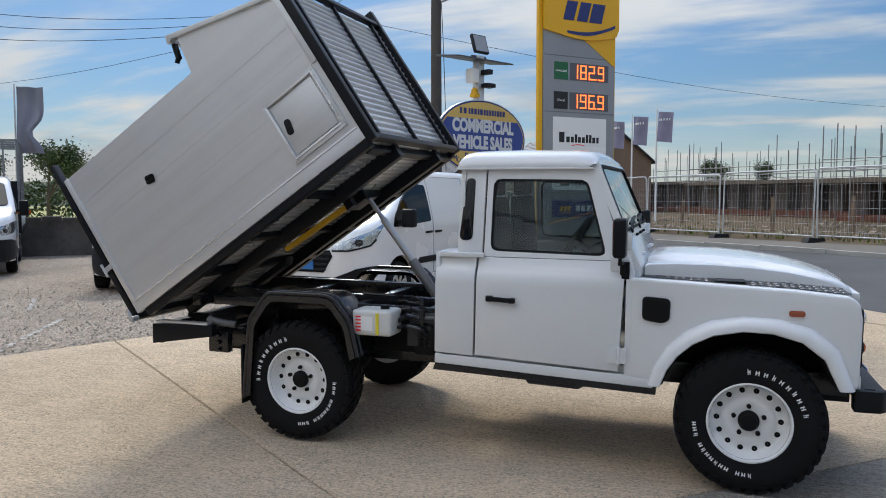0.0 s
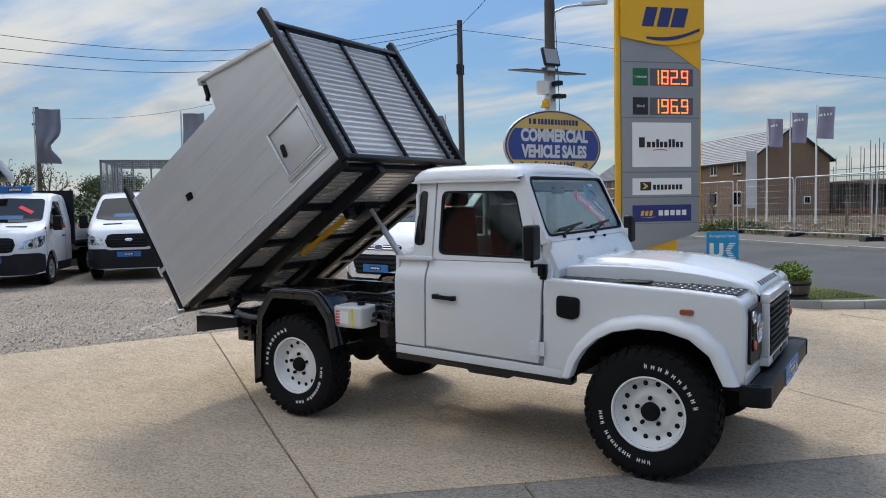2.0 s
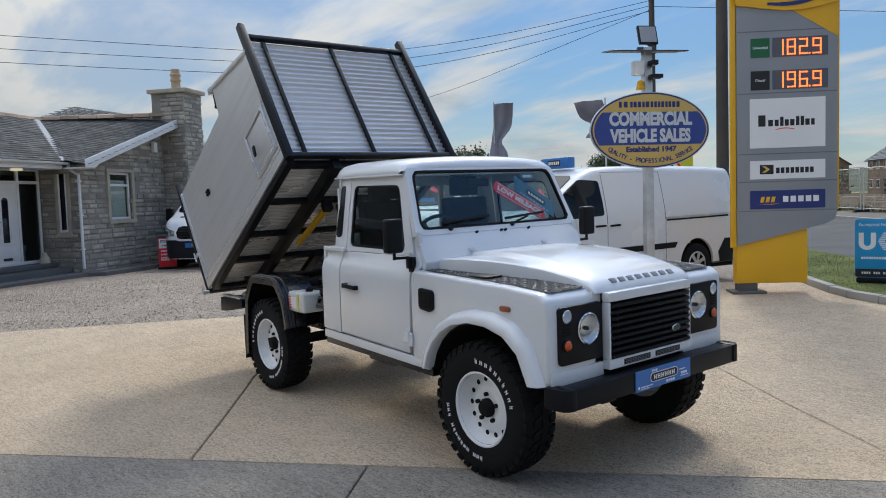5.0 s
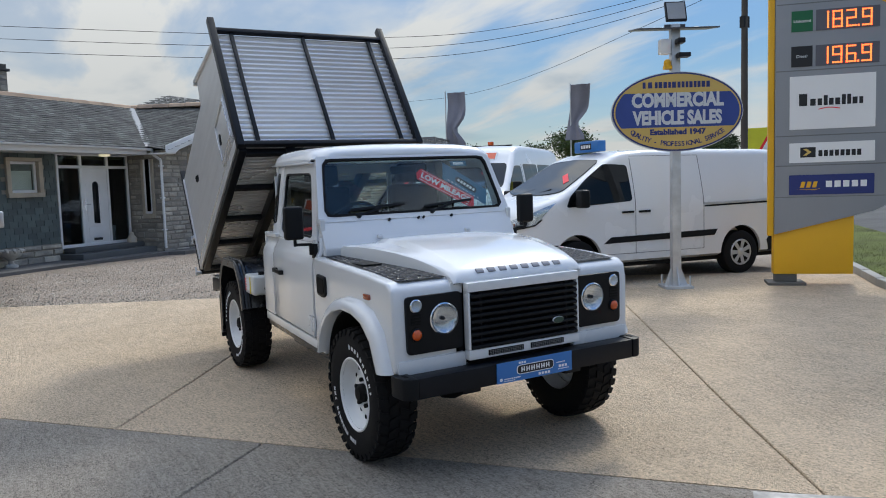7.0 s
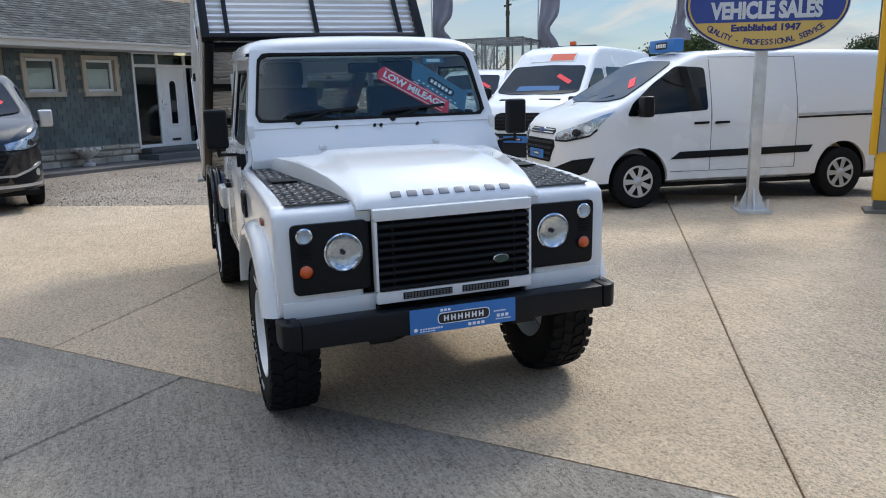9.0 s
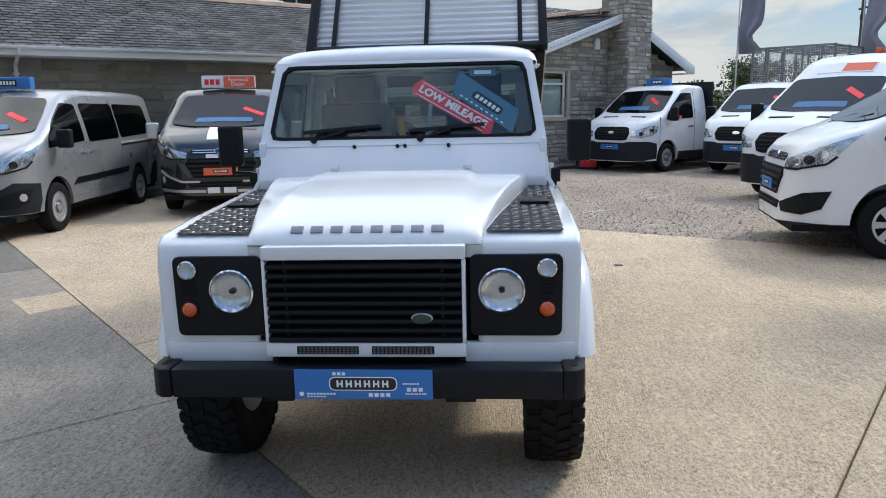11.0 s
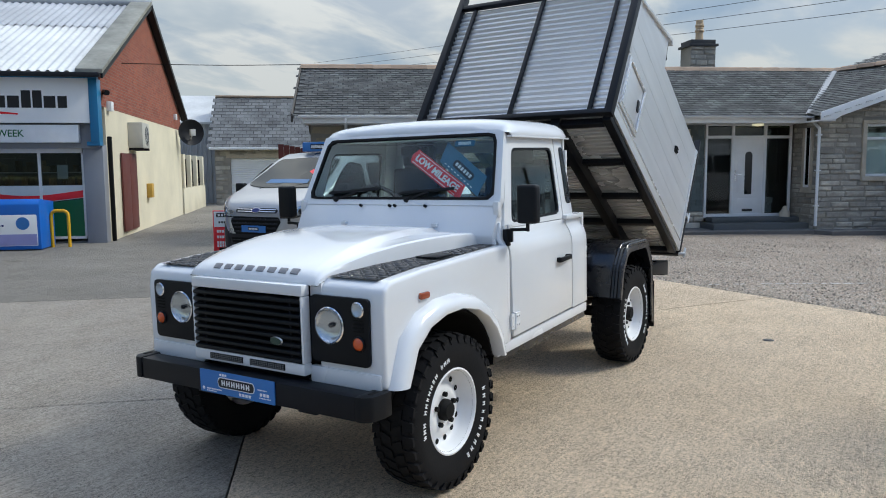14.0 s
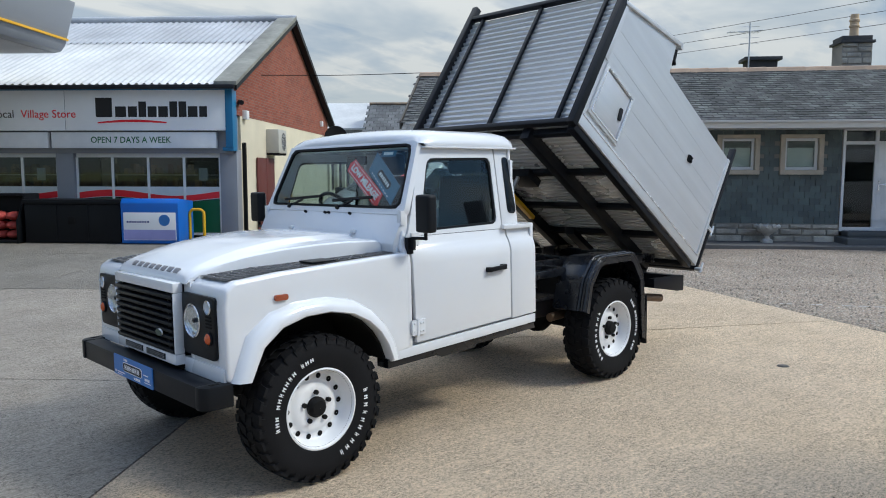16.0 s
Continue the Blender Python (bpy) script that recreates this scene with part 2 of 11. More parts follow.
RUBBER = surface("rubber", (0.008, 0.008, 0.009), 0.75, grain=80, vary=0.25, stain=6, bump=0.2, spec=0.18)
UNDER = surface("underside", (0.007, 0.007, 0.007), 0.8, grain=30, vary=0.3, bump=0.3, spec=0.2)
RIM = surface("white steel rim", (0.78, 0.78, 0.78), 0.35, grain=30, vary=0.04, stain=8, bump=0.02)
CHROME = surface("chrome", (0.75, 0.75, 0.76), 0.12, 1.0, vary=0.03, bump=0.0)
ZINC = surface("galvanised steel", (0.60, 0.61, 0.62), 0.42, 0.55, grain=12, vary=0.15, stain=4, bump=0.05)
ALLOY = surface("alloy wheel", (0.55, 0.55, 0.56), 0.35, 0.7, vary=0.08, bump=0.02)
ENAMEL = surface("gloss black enamel", (0.008, 0.009, 0.012), 0.28, grain=40, vary=0.25, stain=5, bump=0.03, spec=0.45, coat=0.25)
POLISHED = surface("bright aluminium edge", (0.80, 0.81, 0.82), 0.25, 0.6, vary=0.05, bump=0.01)
TREAD_PLATE = surface("black chequer plate", (0.042, 0.042, 0.046), 0.30, 0.0, grain=60, vary=0.2, bump=0.05)


def brushed(name, color, rough, along, metal=0.85):
    """Brushed aluminium sheet with rolling lines and faint smears."""
    N = Nodes(name)
    tex = N.n.new("ShaderNodeTexCoord").outputs["Object"]
    fine = N.noise(40, 5, 0.6, N.mapped(along, 0, tex))
    big = N.noise(1.6, 4, 0.6, N.mapped(along, 0, tex))
    smear = N.noise(0.9, 4, 0.6, tex)
    c = rgba(color)[:3]
    col = N.mix(N.ramp(big, 0.35, 0.65), tuple(v * 0.94 for v in c), tuple(v * 1.03 for v in c))
    col = N.mix(N.ramp(smear, 0.4, 0.7, 0, 0.4), col, N.mix(1.0, col, 0.85, "MULTIPLY"))
    N.bump(fine, 0.03, 0.002)
    MATS[name] = N.done(col, N.ramp(smear, 0.3, 0.7, rough - 0.07, rough + 0.08), metal)
    return N.m


ALU = brushed("brushed aluminium", (0.64, 0.65, 0.665), 0.38, (0.25, 6.0, 6.0), 0.6)
ALU_RIB = brushed("ribbed aluminium", (0.68, 0.68, 0.69), 0.34, (8.0, 0.25, 8.0), 0.65)
ALU_FLOOR = brushed("ribbed floor aluminium", (0.80, 0.80, 0.80), 0.26, (8.0, 0.25, 8.0), 0.6)
GLASS = glass_mat("clear glass", (0.88, 0.93, 0.91))
GLASS_CAB = glass_mat("cab glass", (0.66, 0.72, 0.72))
GLASS_D = glass_mat("tinted glass", (0.58, 0.63, 0.63))
GLASS_B = glass_mat("dark glass", (0.07, 0.08, 0.085))
LENS = glass_mat("lamp lens", (0.92, 0.95, 0.97))
AMBER = surface("amber lens", (0.58, 0.085, 0.01), 0.15, vary=0.08, grain=200, bump=0.05, coat=0.5)
REDLENS = surface("red lens", (0.45, 0.02, 0.02), 0.15, vary=0.08, bump=0.02, coat=0.5)
MARKER = surface("side marker lens", (0.30, 0.07, 0.03), 0.2, vary=0.1, bump=0.02, coat=0.5)
REFLECT = surface("lamp reflector", (0.62, 0.63, 0.65), 0.16, 0.95, grain=70, vary=0.2, bump=0.25)
SEAT = surface("seat cloth", (0.035, 0.036, 0.04), 0.9, grain=200, vary=0.3, bump=0.3)
DASH = surface("dash plastic", (0.02, 0.02, 0.02), 0.7, vary=0.2)
BLUE = surface("dealer blue", (0.035, 0.17, 0.47), 0.4, vary=0.06, bump=0.0)
SKYBLUE = surface("bright blue", (0.01, 0.28, 0.60), 0.4, vary=0.06, bump=0.0)
NAVY = surface("navy", (0.018, 0.03, 0.16), 0.4, vary=0.08, bump=0.0)
INK = surface("black ink", (0.012, 0.012, 0.014), 0.5, vary=0.1, bump=0.0)
PAPER = surface("white vinyl", (0.80, 0.80, 0.80), 0.45, vary=0.03, bump=0.0)
REDV = surface("red vinyl", (0.82, 0.018, 0.03), 0.45, vary=0.06, bump=0.0)
ORANGEV = surface("orange vinyl", (0.75, 0.13, 0.05), 0.45, vary=0.05, bump=0.0)
GOLD = surface("sign yellow", (0.62, 0.43, 0.12), 0.5, vary=0.06, bump=0.0)
JETYEL = surface("pylon yellow", (0.78, 0.42, 0.012), 0.4, vary=0.04, bump=0.0)
PYGREY = surface("pylon grey", (0.27, 0.285, 0.31), 0.35, vary=0.04, bump=0.0)
YELLOWP = surface("yellow paint", (0.70, 0.38, 0.01), 0.45, vary=0.15, grain=30)
TANKPL = surface("white tank plastic", (0.62, 0.62, 0.60), 0.4, vary=0.06, bump=0.05)
GREENV = surface("green vinyl", (0.01, 0.12, 0.045), 0.4, vary=0.05, bump=0.0)
LED = glow("orange display", (1.0, 0.17, 0.04), 1.7)
UPVC = surface("white plastic frame", (0.78, 0.78, 0.77), 0.35, vary=0.04, stain=2, bump=0.01)
STONEW = surface("rubble stone", (0.385, 0.352, 0.30), 0.9, grain=22, vary=0.3, stain=3, bump=0.8, random_piece=0.28)
MORTAR = surface("mortar", (0.29, 0.268, 0.232), 0.95, grain=40, vary=0.2)
SLATEW = surface("green wall slate", (0.098, 0.122, 0.120), 0.7, grain=30, vary=0.2, stain=2, bump=0.4, random_piece=0.22)
SLATER = surface("roof slate", (0.088, 0.090, 0.090), 0.82, grain=30, vary=0.6, stain=2.2, bump=0.6, island=0.36)
SANDST = surface("dressed stone", (0.48, 0.42, 0.33), 0.85, grain=30, vary=0.15, stain=3, bump=0.3)
RIDGE = surface("clay ridge tile", (0.40, 0.29, 0.21), 0.9, vary=0.25, random_piece=0.2)
CREAM = surface("cream render", (0.70, 0.63, 0.47), 0.85, grain=35, vary=0.1, stain=0.8, bump=0.25)
MAROON = surface("maroon paint", (0.13, 0.028, 0.022), 0.5, vary=0.15)
SHEETR = surface("fibre cement roof", (0.58, 0.58, 0.57), 0.75, grain=9, vary=0.18, stain=0.5, bump=0.2)
SHOPGREY = surface("grey cladding", (0.26, 0.27, 0.30), 0.4, vary=0.06)
SHOPBLUE = surface("shop blue trim", (0.015, 0.16, 0.33), 0.4, vary=0.06)
WOOD = surface("weathered timber", (0.20, 0.14, 0.09), 0.85, grain=18, vary=0.35, stain=2, bump=0.5)
PLYW = surface("site hoarding board", (0.32, 0.20, 0.085), 0.8, vary=0.2)
POLEW = surface("tarred pole", (0.075, 0.065, 0.058), 0.85, vary=0.25, bump=0.3)
CLOTH = surface("flag cloth", (0.22, 0.22, 0.26), 0.85, vary=0.15, bump=0.05)
LEAF = surface("leaves", (0.055, 0.085, 0.03), 0.7, grain=12, vary=0.4, stain=0.6, island=0.5)
BARK = surface("bark", (0.09, 0.07, 0.05), 0.9, vary=0.3, bump=0.6)


def brick_mat():
    N = Nodes("brickwork")
    n = N.n.new("ShaderNodeTexBrick")
    tex = N.n.new("ShaderNodeTexCoord").outputs["UV"]
    N.l.new(tex, n.inputs["Vector"])
    n.inputs["Color1"].default_value, n.inputs["Color2"].default_value = (0.32, 0.085, 0.045, 1), (0.23, 0.055, 0.032, 1)
    n.inputs["Mortar"].default_value = (0.22, 0.15, 0.12, 1)
    n.inputs["Scale"].default_value = 1.0
    n.inputs["Mortar Size"].default_value = 0.006
    n.inputs["Brick Width"].default_value, n.inputs["Row Height"].default_value = 0.225, 0.075
    col = N.mix(N.ramp(N.noise(1.4, 5), 0.35, 0.7, 0, 0.5), n.outputs[0], N.mix(1.0, n.outputs[0], 0.65, "MULTIPLY"))
    N.bump(n.outputs[1], -0.5, 0.006)
    MATS["brickwork"] = N.done(col, 0.9)
    return N.m


BRICK = brick_mat()

# ---- mesh helpers ----


def box(bm, x0, x1, y0, y1, z0, z1, m=None):
    v = [bm.verts.new((x, y, z)) for x in (x0, x1) for y in (y0, y1) for z in (z0, z1)]
    if m is not None:
        bmesh.ops.transform(bm, matrix=m, verts=v)
    for f in ((0, 1, 3, 2), (4, 6, 7, 5), (0, 4, 5, 1), (2, 3, 7, 6), (0, 2, 6, 4), (1, 5, 7, 3)):
        bm.faces.new([v[i] for i in f])
    return v


def prism(bm, outline, a0, a1, axis="y", m=None):
    """A solid from a flat outline: (x, z) pairs pushed along y, (y, z) along x, or (x, y) along z."""
    def at(p, a):
        return {"y": (p[0], a, p[1]), "x": (a, p[0], p[1]), "z": (p[0], p[1], a)}[axis]
    lo = [bm.verts.new(at(p, a0)) for p in outline]
    hi = [bm.verts.new(at(p, a1)) for p in outline]
    if m is not None:
        bmesh.ops.transform(bm, matrix=m, verts=lo + hi)
    n = len(outline)
    fs = [bm.faces.new(lo), bm.faces.new(hi[::-1])]
    for i in range(n):
        fs.append(bm.faces.new((lo[i], hi[i], hi[(i + 1) % n], lo[(i + 1) % n])))
    return lo + hi


def lathe(bm, prof, n=48, axis="y", c=(0, 0, 0), cap=False):
    """A body turned about an axis from (radius, along) pairs."""
    rings = []
    for r, a in prof:
        ring = []
        for i in range(n):
            u, w = r * math.cos(2 * math.pi * i / n), r * math.sin(2 * math.pi * i / n)
            p = {"y": (u, a, w), "x": (a, u, w), "z": (u, w, a)}[axis]
            ring.append(bm.verts.new((p[0] + c[0], p[1] + c[1], p[2] + c[2])))
        rings.append(ring)
    for p, q in zip(rings, rings[1:]):
        for i in range(n):
            bm.faces.new((p[i], p[(i + 1) % n], q[(i + 1) % n], q[i]))
    if cap:
        bm.faces.new(rings[0]), bm.faces.new(rings[-1][::-1])
    return rings


def rod(bm, p, q, r, n=10, r2=None):
    """A round bar from p to q."""
    p, q = Vector(p), Vector(q)
    m = (q - p).to_track_quat("Z", "Y").to_matrix()
    a, b = [], []
    for i in range(n):
        d = m @ Vector((math.cos(2 * math.pi * i / n), math.sin(2 * math.pi * i / n), 0))
        a.append(bm.verts.new(p + d * r))
        b.append(bm.verts.new(q + d * (r if r2 is None else r2)))
    for i in range(n):
        bm.faces.new((a[i], a[(i + 1) % n], b[(i + 1) % n], b[i]))
    bm.faces.new(a[::-1]), bm.faces.new(b)
    return a + b


def tube(bm, pts, r, n=8):
    for p, q in zip(pts, pts[1:]):
        rod(bm, p, q, r, n)


def bar(bm, p, q, w, h, up=(0, 0, 1)):
    """A square bar from p to q, w across and h along up."""
    p, q, up = Vector(p), Vector(q), Vector(up)
    d = (q - p).normalized()
    s = d.cross(up).normalized()
    u = s.cross(d)
    v = [bm.verts.new(e + s * (i * w / 2) + u * (j * h / 2)) for e in (p, q) for i in (-1, 1) for j in (-1, 1)]
    for f in ((0, 1, 3, 2), (4, 6, 7, 5), (0, 4, 5, 1), (2, 3, 7, 6), (0, 2, 6, 4), (1, 5, 7, 3)):
        bm.faces.new([v[i] for i in f])
    return v


def grid(bm, rows, closed=False):
    """Faces between rows of points of the same length."""
    vs = [[bm.verts.new(p) for p in r] for r in rows]
    n = len(vs[0])
    for a, b in zip(vs, vs[1:]):
        for i in range(n if closed else n - 1):
            bm.faces.new((a[i], a[(i + 1) % n], b[(i + 1) % n], b[i]))
    return vs


def finish(name, bm, material, bevel=0.0, seg=2, smooth=40, sharp_only=25):
    bmesh.ops.recalc_face_normals(bm, faces=bm.faces[:])
    if bevel:
        es = [e for e in bm.edges if len(e.link_faces) == 2 and e.calc_face_angle(0) > radians(sharp_only)]
        bmesh.ops.bevel(bm, geom=es, offset=bevel, segments=seg, profile=0.6, affect="EDGES", clamp_overlap=True)
    me = bpy.data.meshes.new(name)
    bm.to_mesh(me)
    bm.free()
    me.materials.append(material)
    if smooth:
        me.polygons.foreach_set("use_smooth", [True] * len(me.polygons))
        me.set_sharp_from_angle(angle=radians(smooth))
    return me


def part(name, bm, material, parent=None, label="", bevel=0.0, seg=2, smooth=40, m=None):
    """Links a bmesh as one mesh object under a thing or a part."""
    ob = new(name, finish(name, bm, material, bevel, seg, smooth))
    ob.parent = parent
    if m is not None:
        ob.matrix_basis = m
    return tagged(ob, label)


def thing(name, m, label, category, group="", kind=""):
    ob = new(name)
    ob.empty_display_size = 0.2
    ob.matrix_world = m
    return tagged(ob, label, category, group, kind)


def bx(name, mat, parent, x0, x1, y0, y1, z0, z1, bevel=0.0, label="", m=None):
    bm = bmesh.new()
    box(bm, x0, x1, y0, y1, z0, z1)
    return part(name, bm, mat, parent, label, bevel, m=m)


def letters(name, words, size, m, mat, parent, extrude=0.002, align="CENTER", stretch=1.0, bold=0.0, label=""):
    """Raised lettering in the built-in font, lying in the x, y plane of m."""
    cu = bpy.data.curves.new(name, "FONT")
    cu.body, cu.size, cu.extrude, cu.offset = words, size, extrude, bold
    cu.align_x, cu.align_y = align, "CENTER"
    cu.resolution_u = 3
    tmp = new("tmp_text", cu)
    bpy.context.view_layer.update()
    me = bpy.data.meshes.new_from_object(tmp.evaluated_get(bpy.context.evaluated_depsgraph_get()))
    bpy.data.objects.remove(tmp)
    me.name = name
    me.materials.clear()
    me.materials.append(mat)
    ob = new(name, me)
    ob.parent = parent
    ob.matrix_basis = m @ Matrix.Diagonal((stretch, 1, 1, 1))
    return tagged(ob, label)


def carve(ob, cutters):
    """Takes the cutters' shapes out of ob's mesh for good."""
    for c in cutters:
        md = ob.modifiers.new("cut", "BOOLEAN")
        md.operation, md.solver, md.object = "DIFFERENCE", "EXACT", c
    bpy.context.view_layer.update()
    me = bpy.data.meshes.new_from_object(ob.evaluated_get(bpy.context.evaluated_depsgraph_get()))
    ob.modifiers.clear()
    ob.data = me
    for c in cutters:
        bpy.data.objects.remove(c)
    me.set_sharp_from_angle(angle=radians(40))


def facing(x, y, z, heading, tilt=0.0):
    """The frame of an upright board at a place: its x runs to the viewer's right, y up, z out of it towards heading (degrees from +x)."""
    out = Vector((math.cos(radians(heading)), math.sin(radians(heading)), 0))
    right = Vector((0, 0, 1)).cross(out)
    m = Matrix((right, Vector((0, 0, 1)), out)).transposed().to_4x4()
    return Matrix.Translation((x, y, z)) @ m @ pose(0, 0, 0, tilt)


def resample(loop, n):
    """n points evenly along a closed loop, starting at its first point."""
    pts = [Vector(p) for p in loop] + [Vector(loop[0])]
    lens = [(b - a).length for a, b in zip(pts, pts[1:])]
    total, out = sum(lens), []
    for i in range(n):
        d = total * i / n
        for a, b, ln in zip(pts, pts[1:], lens):
            if d <= ln:
                out.append(tuple(a.lerp(b, d / ln)))
                break
            d -= ln
    return out


def round_loop(loop, r, k=4):
    """A closed loop with its corners rounded."""
    out = []
    n = len(loop)
    for i in range(n):
        p, a, b = Vector(loop[i]), Vector(loop[i - 1]), Vector(loop[(i + 1) % n])
        da, db = (a - p), (b - p)
        rr = min(r, da.length * 0.45, db.length * 0.45)
        s, e = p + da.normalized() * rr, p + db.normalized() * rr
        for j in range(k + 1):
            t = j / k
            out.append(tuple(s * (1 - t) ** 2 + p * 2 * t * (1 - t) + e * t * t))
    return out


SITE = 43.6
M_SITE = Matrix.Rotation(radians(SITE), 4, "Z")


def rise(v):
    """The yard climbs a little away from the forecourt: height by the place across it."""
    k = min(1.0, max(0.0, (v - 7.0) / 6.0))
    return 0.17 * (1 - math.exp(-max(0.0, v) / 6.0)) - 0.085 * k * k * (3 - 2 * k)


def site(u, v, z=0.0):
    return M_SITE @ Vector((u, v, z))


def gz(x, y):
    return rise(-0.6896 * x + 0.7242 * y)


# ---- ground ----
def sheet(name, mat, label, us, vs, z, category, kind="structure", parent=None):
    """A level sheet laid out across the site's own axes, following the yard's rise."""
    bm = bmesh.new()
    grid(bm, [[site(u, v, rise(v) + z) for u in us] for v in vs])
    ob = part(name, bm, mat, parent)
    return tagged(ob, label, category, "", kind)


def slab(name, mat, parent, a, b, c, d, top=0.0, depth=0.25, steps=10):
    """A slab between edge a-b and edge d-c (site places); the long way runs from a to d."""
    bm = bmesh.new()
    rows = []
    for i in range(steps + 1):
        k = i / steps
        p = (a[0] + (d[0] - a[0]) * k, a[1] + (d[1] - a[1]) * k)
        q = (b[0] + (c[0] - b[0]) * k, b[1] + (c[1] - b[1]) * k)
        e = 0.008
        dx, dy = q[0] - p[0], q[1] - p[1]
        ln = math.hypot(dx, dy)
        p2, q2 = (p[0] + dx / ln * e, p[1] + dy / ln * e), (q[0] - dx / ln * e, q[1] - dy / ln * e)
        rows.append([site(*p, rise(p[1]) + top - depth), site(*p, rise(p[1]) + top - e), site(*p2, rise(p2[1]) + top),
                     site(*q2, rise(q2[1]) + top), site(*q, rise(q[1]) + top - e), site(*q, rise(q[1]) + top - depth)])
    vs = grid(bm, rows)
    bm.faces.new(vs[0]), bm.faces.new(vs[-1][::-1])
    return part(name, bm, mat, parent, smooth=20)


far = [-2500, -600, -200, -90, -40, -12, 0, 3, 6, 9, 12, 16, 24, 40, 90, 200, 600, 2500]
sheet("ground", FIELD, "rough grass fields and soil reaching the horizon", far, far, -0.10, "ground")

# tan yard bays: the joints lean a little against the site's axes
yard = tagged(part("pavement", (lambda b: (grid(b, [[site(u, v, rise(v) - 0.06) for u in (-11.6, 7.1)] for v in (-1.4, 0, 1, 2, 3, 4, 5, 6, 7.2)]), b)[1])(bmesh.new()), MORTAR),
              "tan weathered concrete yard slabs with open joints", "pavement", "", "structure")


def joint(u0, v):
    return u0 - (0.207 if u0 < 0 else 0.25) * (v + 1.45)


def gravel_line(u):
    return 5.25 + 0.355 * u if u < 1 else 5.6 + 0.3 * (u - 1)


def meet(u0):
    v = 3.0
    for _ in range(30):
        v = gravel_line(joint(u0, v))
    return joint(u0, v), v


JO = [-10.45, -6.0, -1.47, 2.99, 7.0]


def apron_edge(u):
    return -1.44 - 0.030 * u


for u0, u1 in zip(JO, JO[1:]):
    p, q = meet(u0), meet(u1)
    if u1 == 7.0:
        slab("slab", CONCRETE, yard, (u0 + 0.006, apron_edge(u0)), (6.95, apron_edge(6.95)), (4.72, 7.2), (joint(u0, 6.4) + 0.006, 6.4))
        slab("slab", CONCRETE, yard, (5.75, 3.4), (6.95, -1.39), (7.08, 3.35), (5.0, 4.3), steps=4, top=-0.012)
    else:
        slab("slab", CONCRETE, yard, (u0 + 0.006, apron_edge(u0)), (u1 - 0.006, apron_edge(u1)), (q[0] - 0.006, q[1]), (p[0] + 0.006, p[1]))
slab("slab", CONCRETE, yard, (-13.5, apron_edge(-13.5)), (-10.46, apron_edge(-10.46)), (-10.9, 1.2), (-13.2, 0.2))

apron = tagged(part("pavement", (lambda b: (grid(b, [[site(u, v, -0.06) for u in (-40, 6.9)] for v in (-40, -1.42)]), b)[1])(bmesh.new()), MORTAR),
               "dark grey worn concrete forecourt slabs", "pavement", "", "structure")
for k in range(-4, 2):
    u0 = -0.285 + 4.6 * k
    u1 = min(6.9, u0 + 4.6)
    slab("slab", DARKCON if k > -2 else FORECOURT, apron, (u0 + 0.006, -6.2), (u1 - 0.006, -6.2), (u1 - 0.006, apron_edge(u1) - 0.012), (u0 + 0.006, apron_edge(u0) - 0.012), steps=1)
    for r in range(5):
        v1, v0 = -6.212 - 5 * r, -11.2 - 5 * r
        slab("slab", FORECOURT, apron, (u0 + 0.006, v0), (u1 - 0.006, v0), (u1 - 0.006, v1), (u0 + 0.006, v1), steps=1)
slab("slab", FORECOURT, apron, (-40, -31), (-18.7, -31), (-18.7, apron_edge(-18.7) - 0.012), (-40, apron_edge(-40)), steps=1)
# the pale patch let into the apron, and the worn white line
bm = bmesh.new()
prism(bm, [(-3.50, -1.80), (-2.85, -1.78), (-2.92, -1.37), (-3.53, -1.345)], -0.05, 0.004, "z", M_SITE)
part("patch", bm, CONCRETE, apron, "pale concrete patch")
bm = bmesh.new()
prism(bm, [(2.63, -1.80), (2.64, -1.56), (4.6, -1.40), (4.6, -1.62)], -0.05, 0.004, "z", M_SITE)
part("painted_line", bm, surface("worn road paint", (0.43, 0.405, 0.37), 0.85, grain=22, vary=0.5, stain=5), apron, "worn white painted line")
bm = bmesh.new()
lathe(bm, [(0.001, 0.004), (0.045, 0.004), (0.05, 0.0)], 20, "z")
part("drain_cover", bm, surface("cast iron", (0.05, 0.045, 0.04), 0.6), yard, "small dark iron cover", m=Matrix.Translation((-2.63, 1.66, gz(-2.63, 1.66) + 0.001)))

# gravel
bm = bmesh.new()
us = [-11.6 + 0.5 * i for i in range(36)]
rows = []
for k in range(13):
    f = (k / 12) ** 1.5
    rows.append([site(u, gravel_line(u) + (26 - gravel_line(u)) * f, rise(gravel_line(u) + (26 - gravel_line(u)) * f) - 0.012) for u in us])
grid(bm, rows)
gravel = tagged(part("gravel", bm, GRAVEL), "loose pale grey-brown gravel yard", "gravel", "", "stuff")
rg = random.Random(5)
bm = bmesh.new()
for i in range(5200):
    u = rg.uniform(-9.5, 1.5)
    v = gravel_line(u) + 0.02 + 7.0 * rg.random() ** 1.6
    p = site(u, v, rise(v) - 0.010)
    r = rg.uniform(0.008, 0.022)
    a = rg.uniform(0, 6.3)
    tip = bm.verts.new(p + Vector((0, 0, r * rg.uniform(0.7, 1.2))))
    ring = [bm.verts.new(p + Vector((math.cos(a + j * 1.2566) * r * rg.uniform(0.7, 1.3), math.sin(a + j * 1.2566) * r * rg.uniform(0.7, 1.3), 0))) for j in range(5)]
    for j in range(5):
        bm.faces.new((ring[j], ring[(j + 1) % 5], tip))
tagged(part("loose_gravel", bm, STONES, smooth=0), "scattered loose gravel stones on the yard", "gravel", "", "stuff")
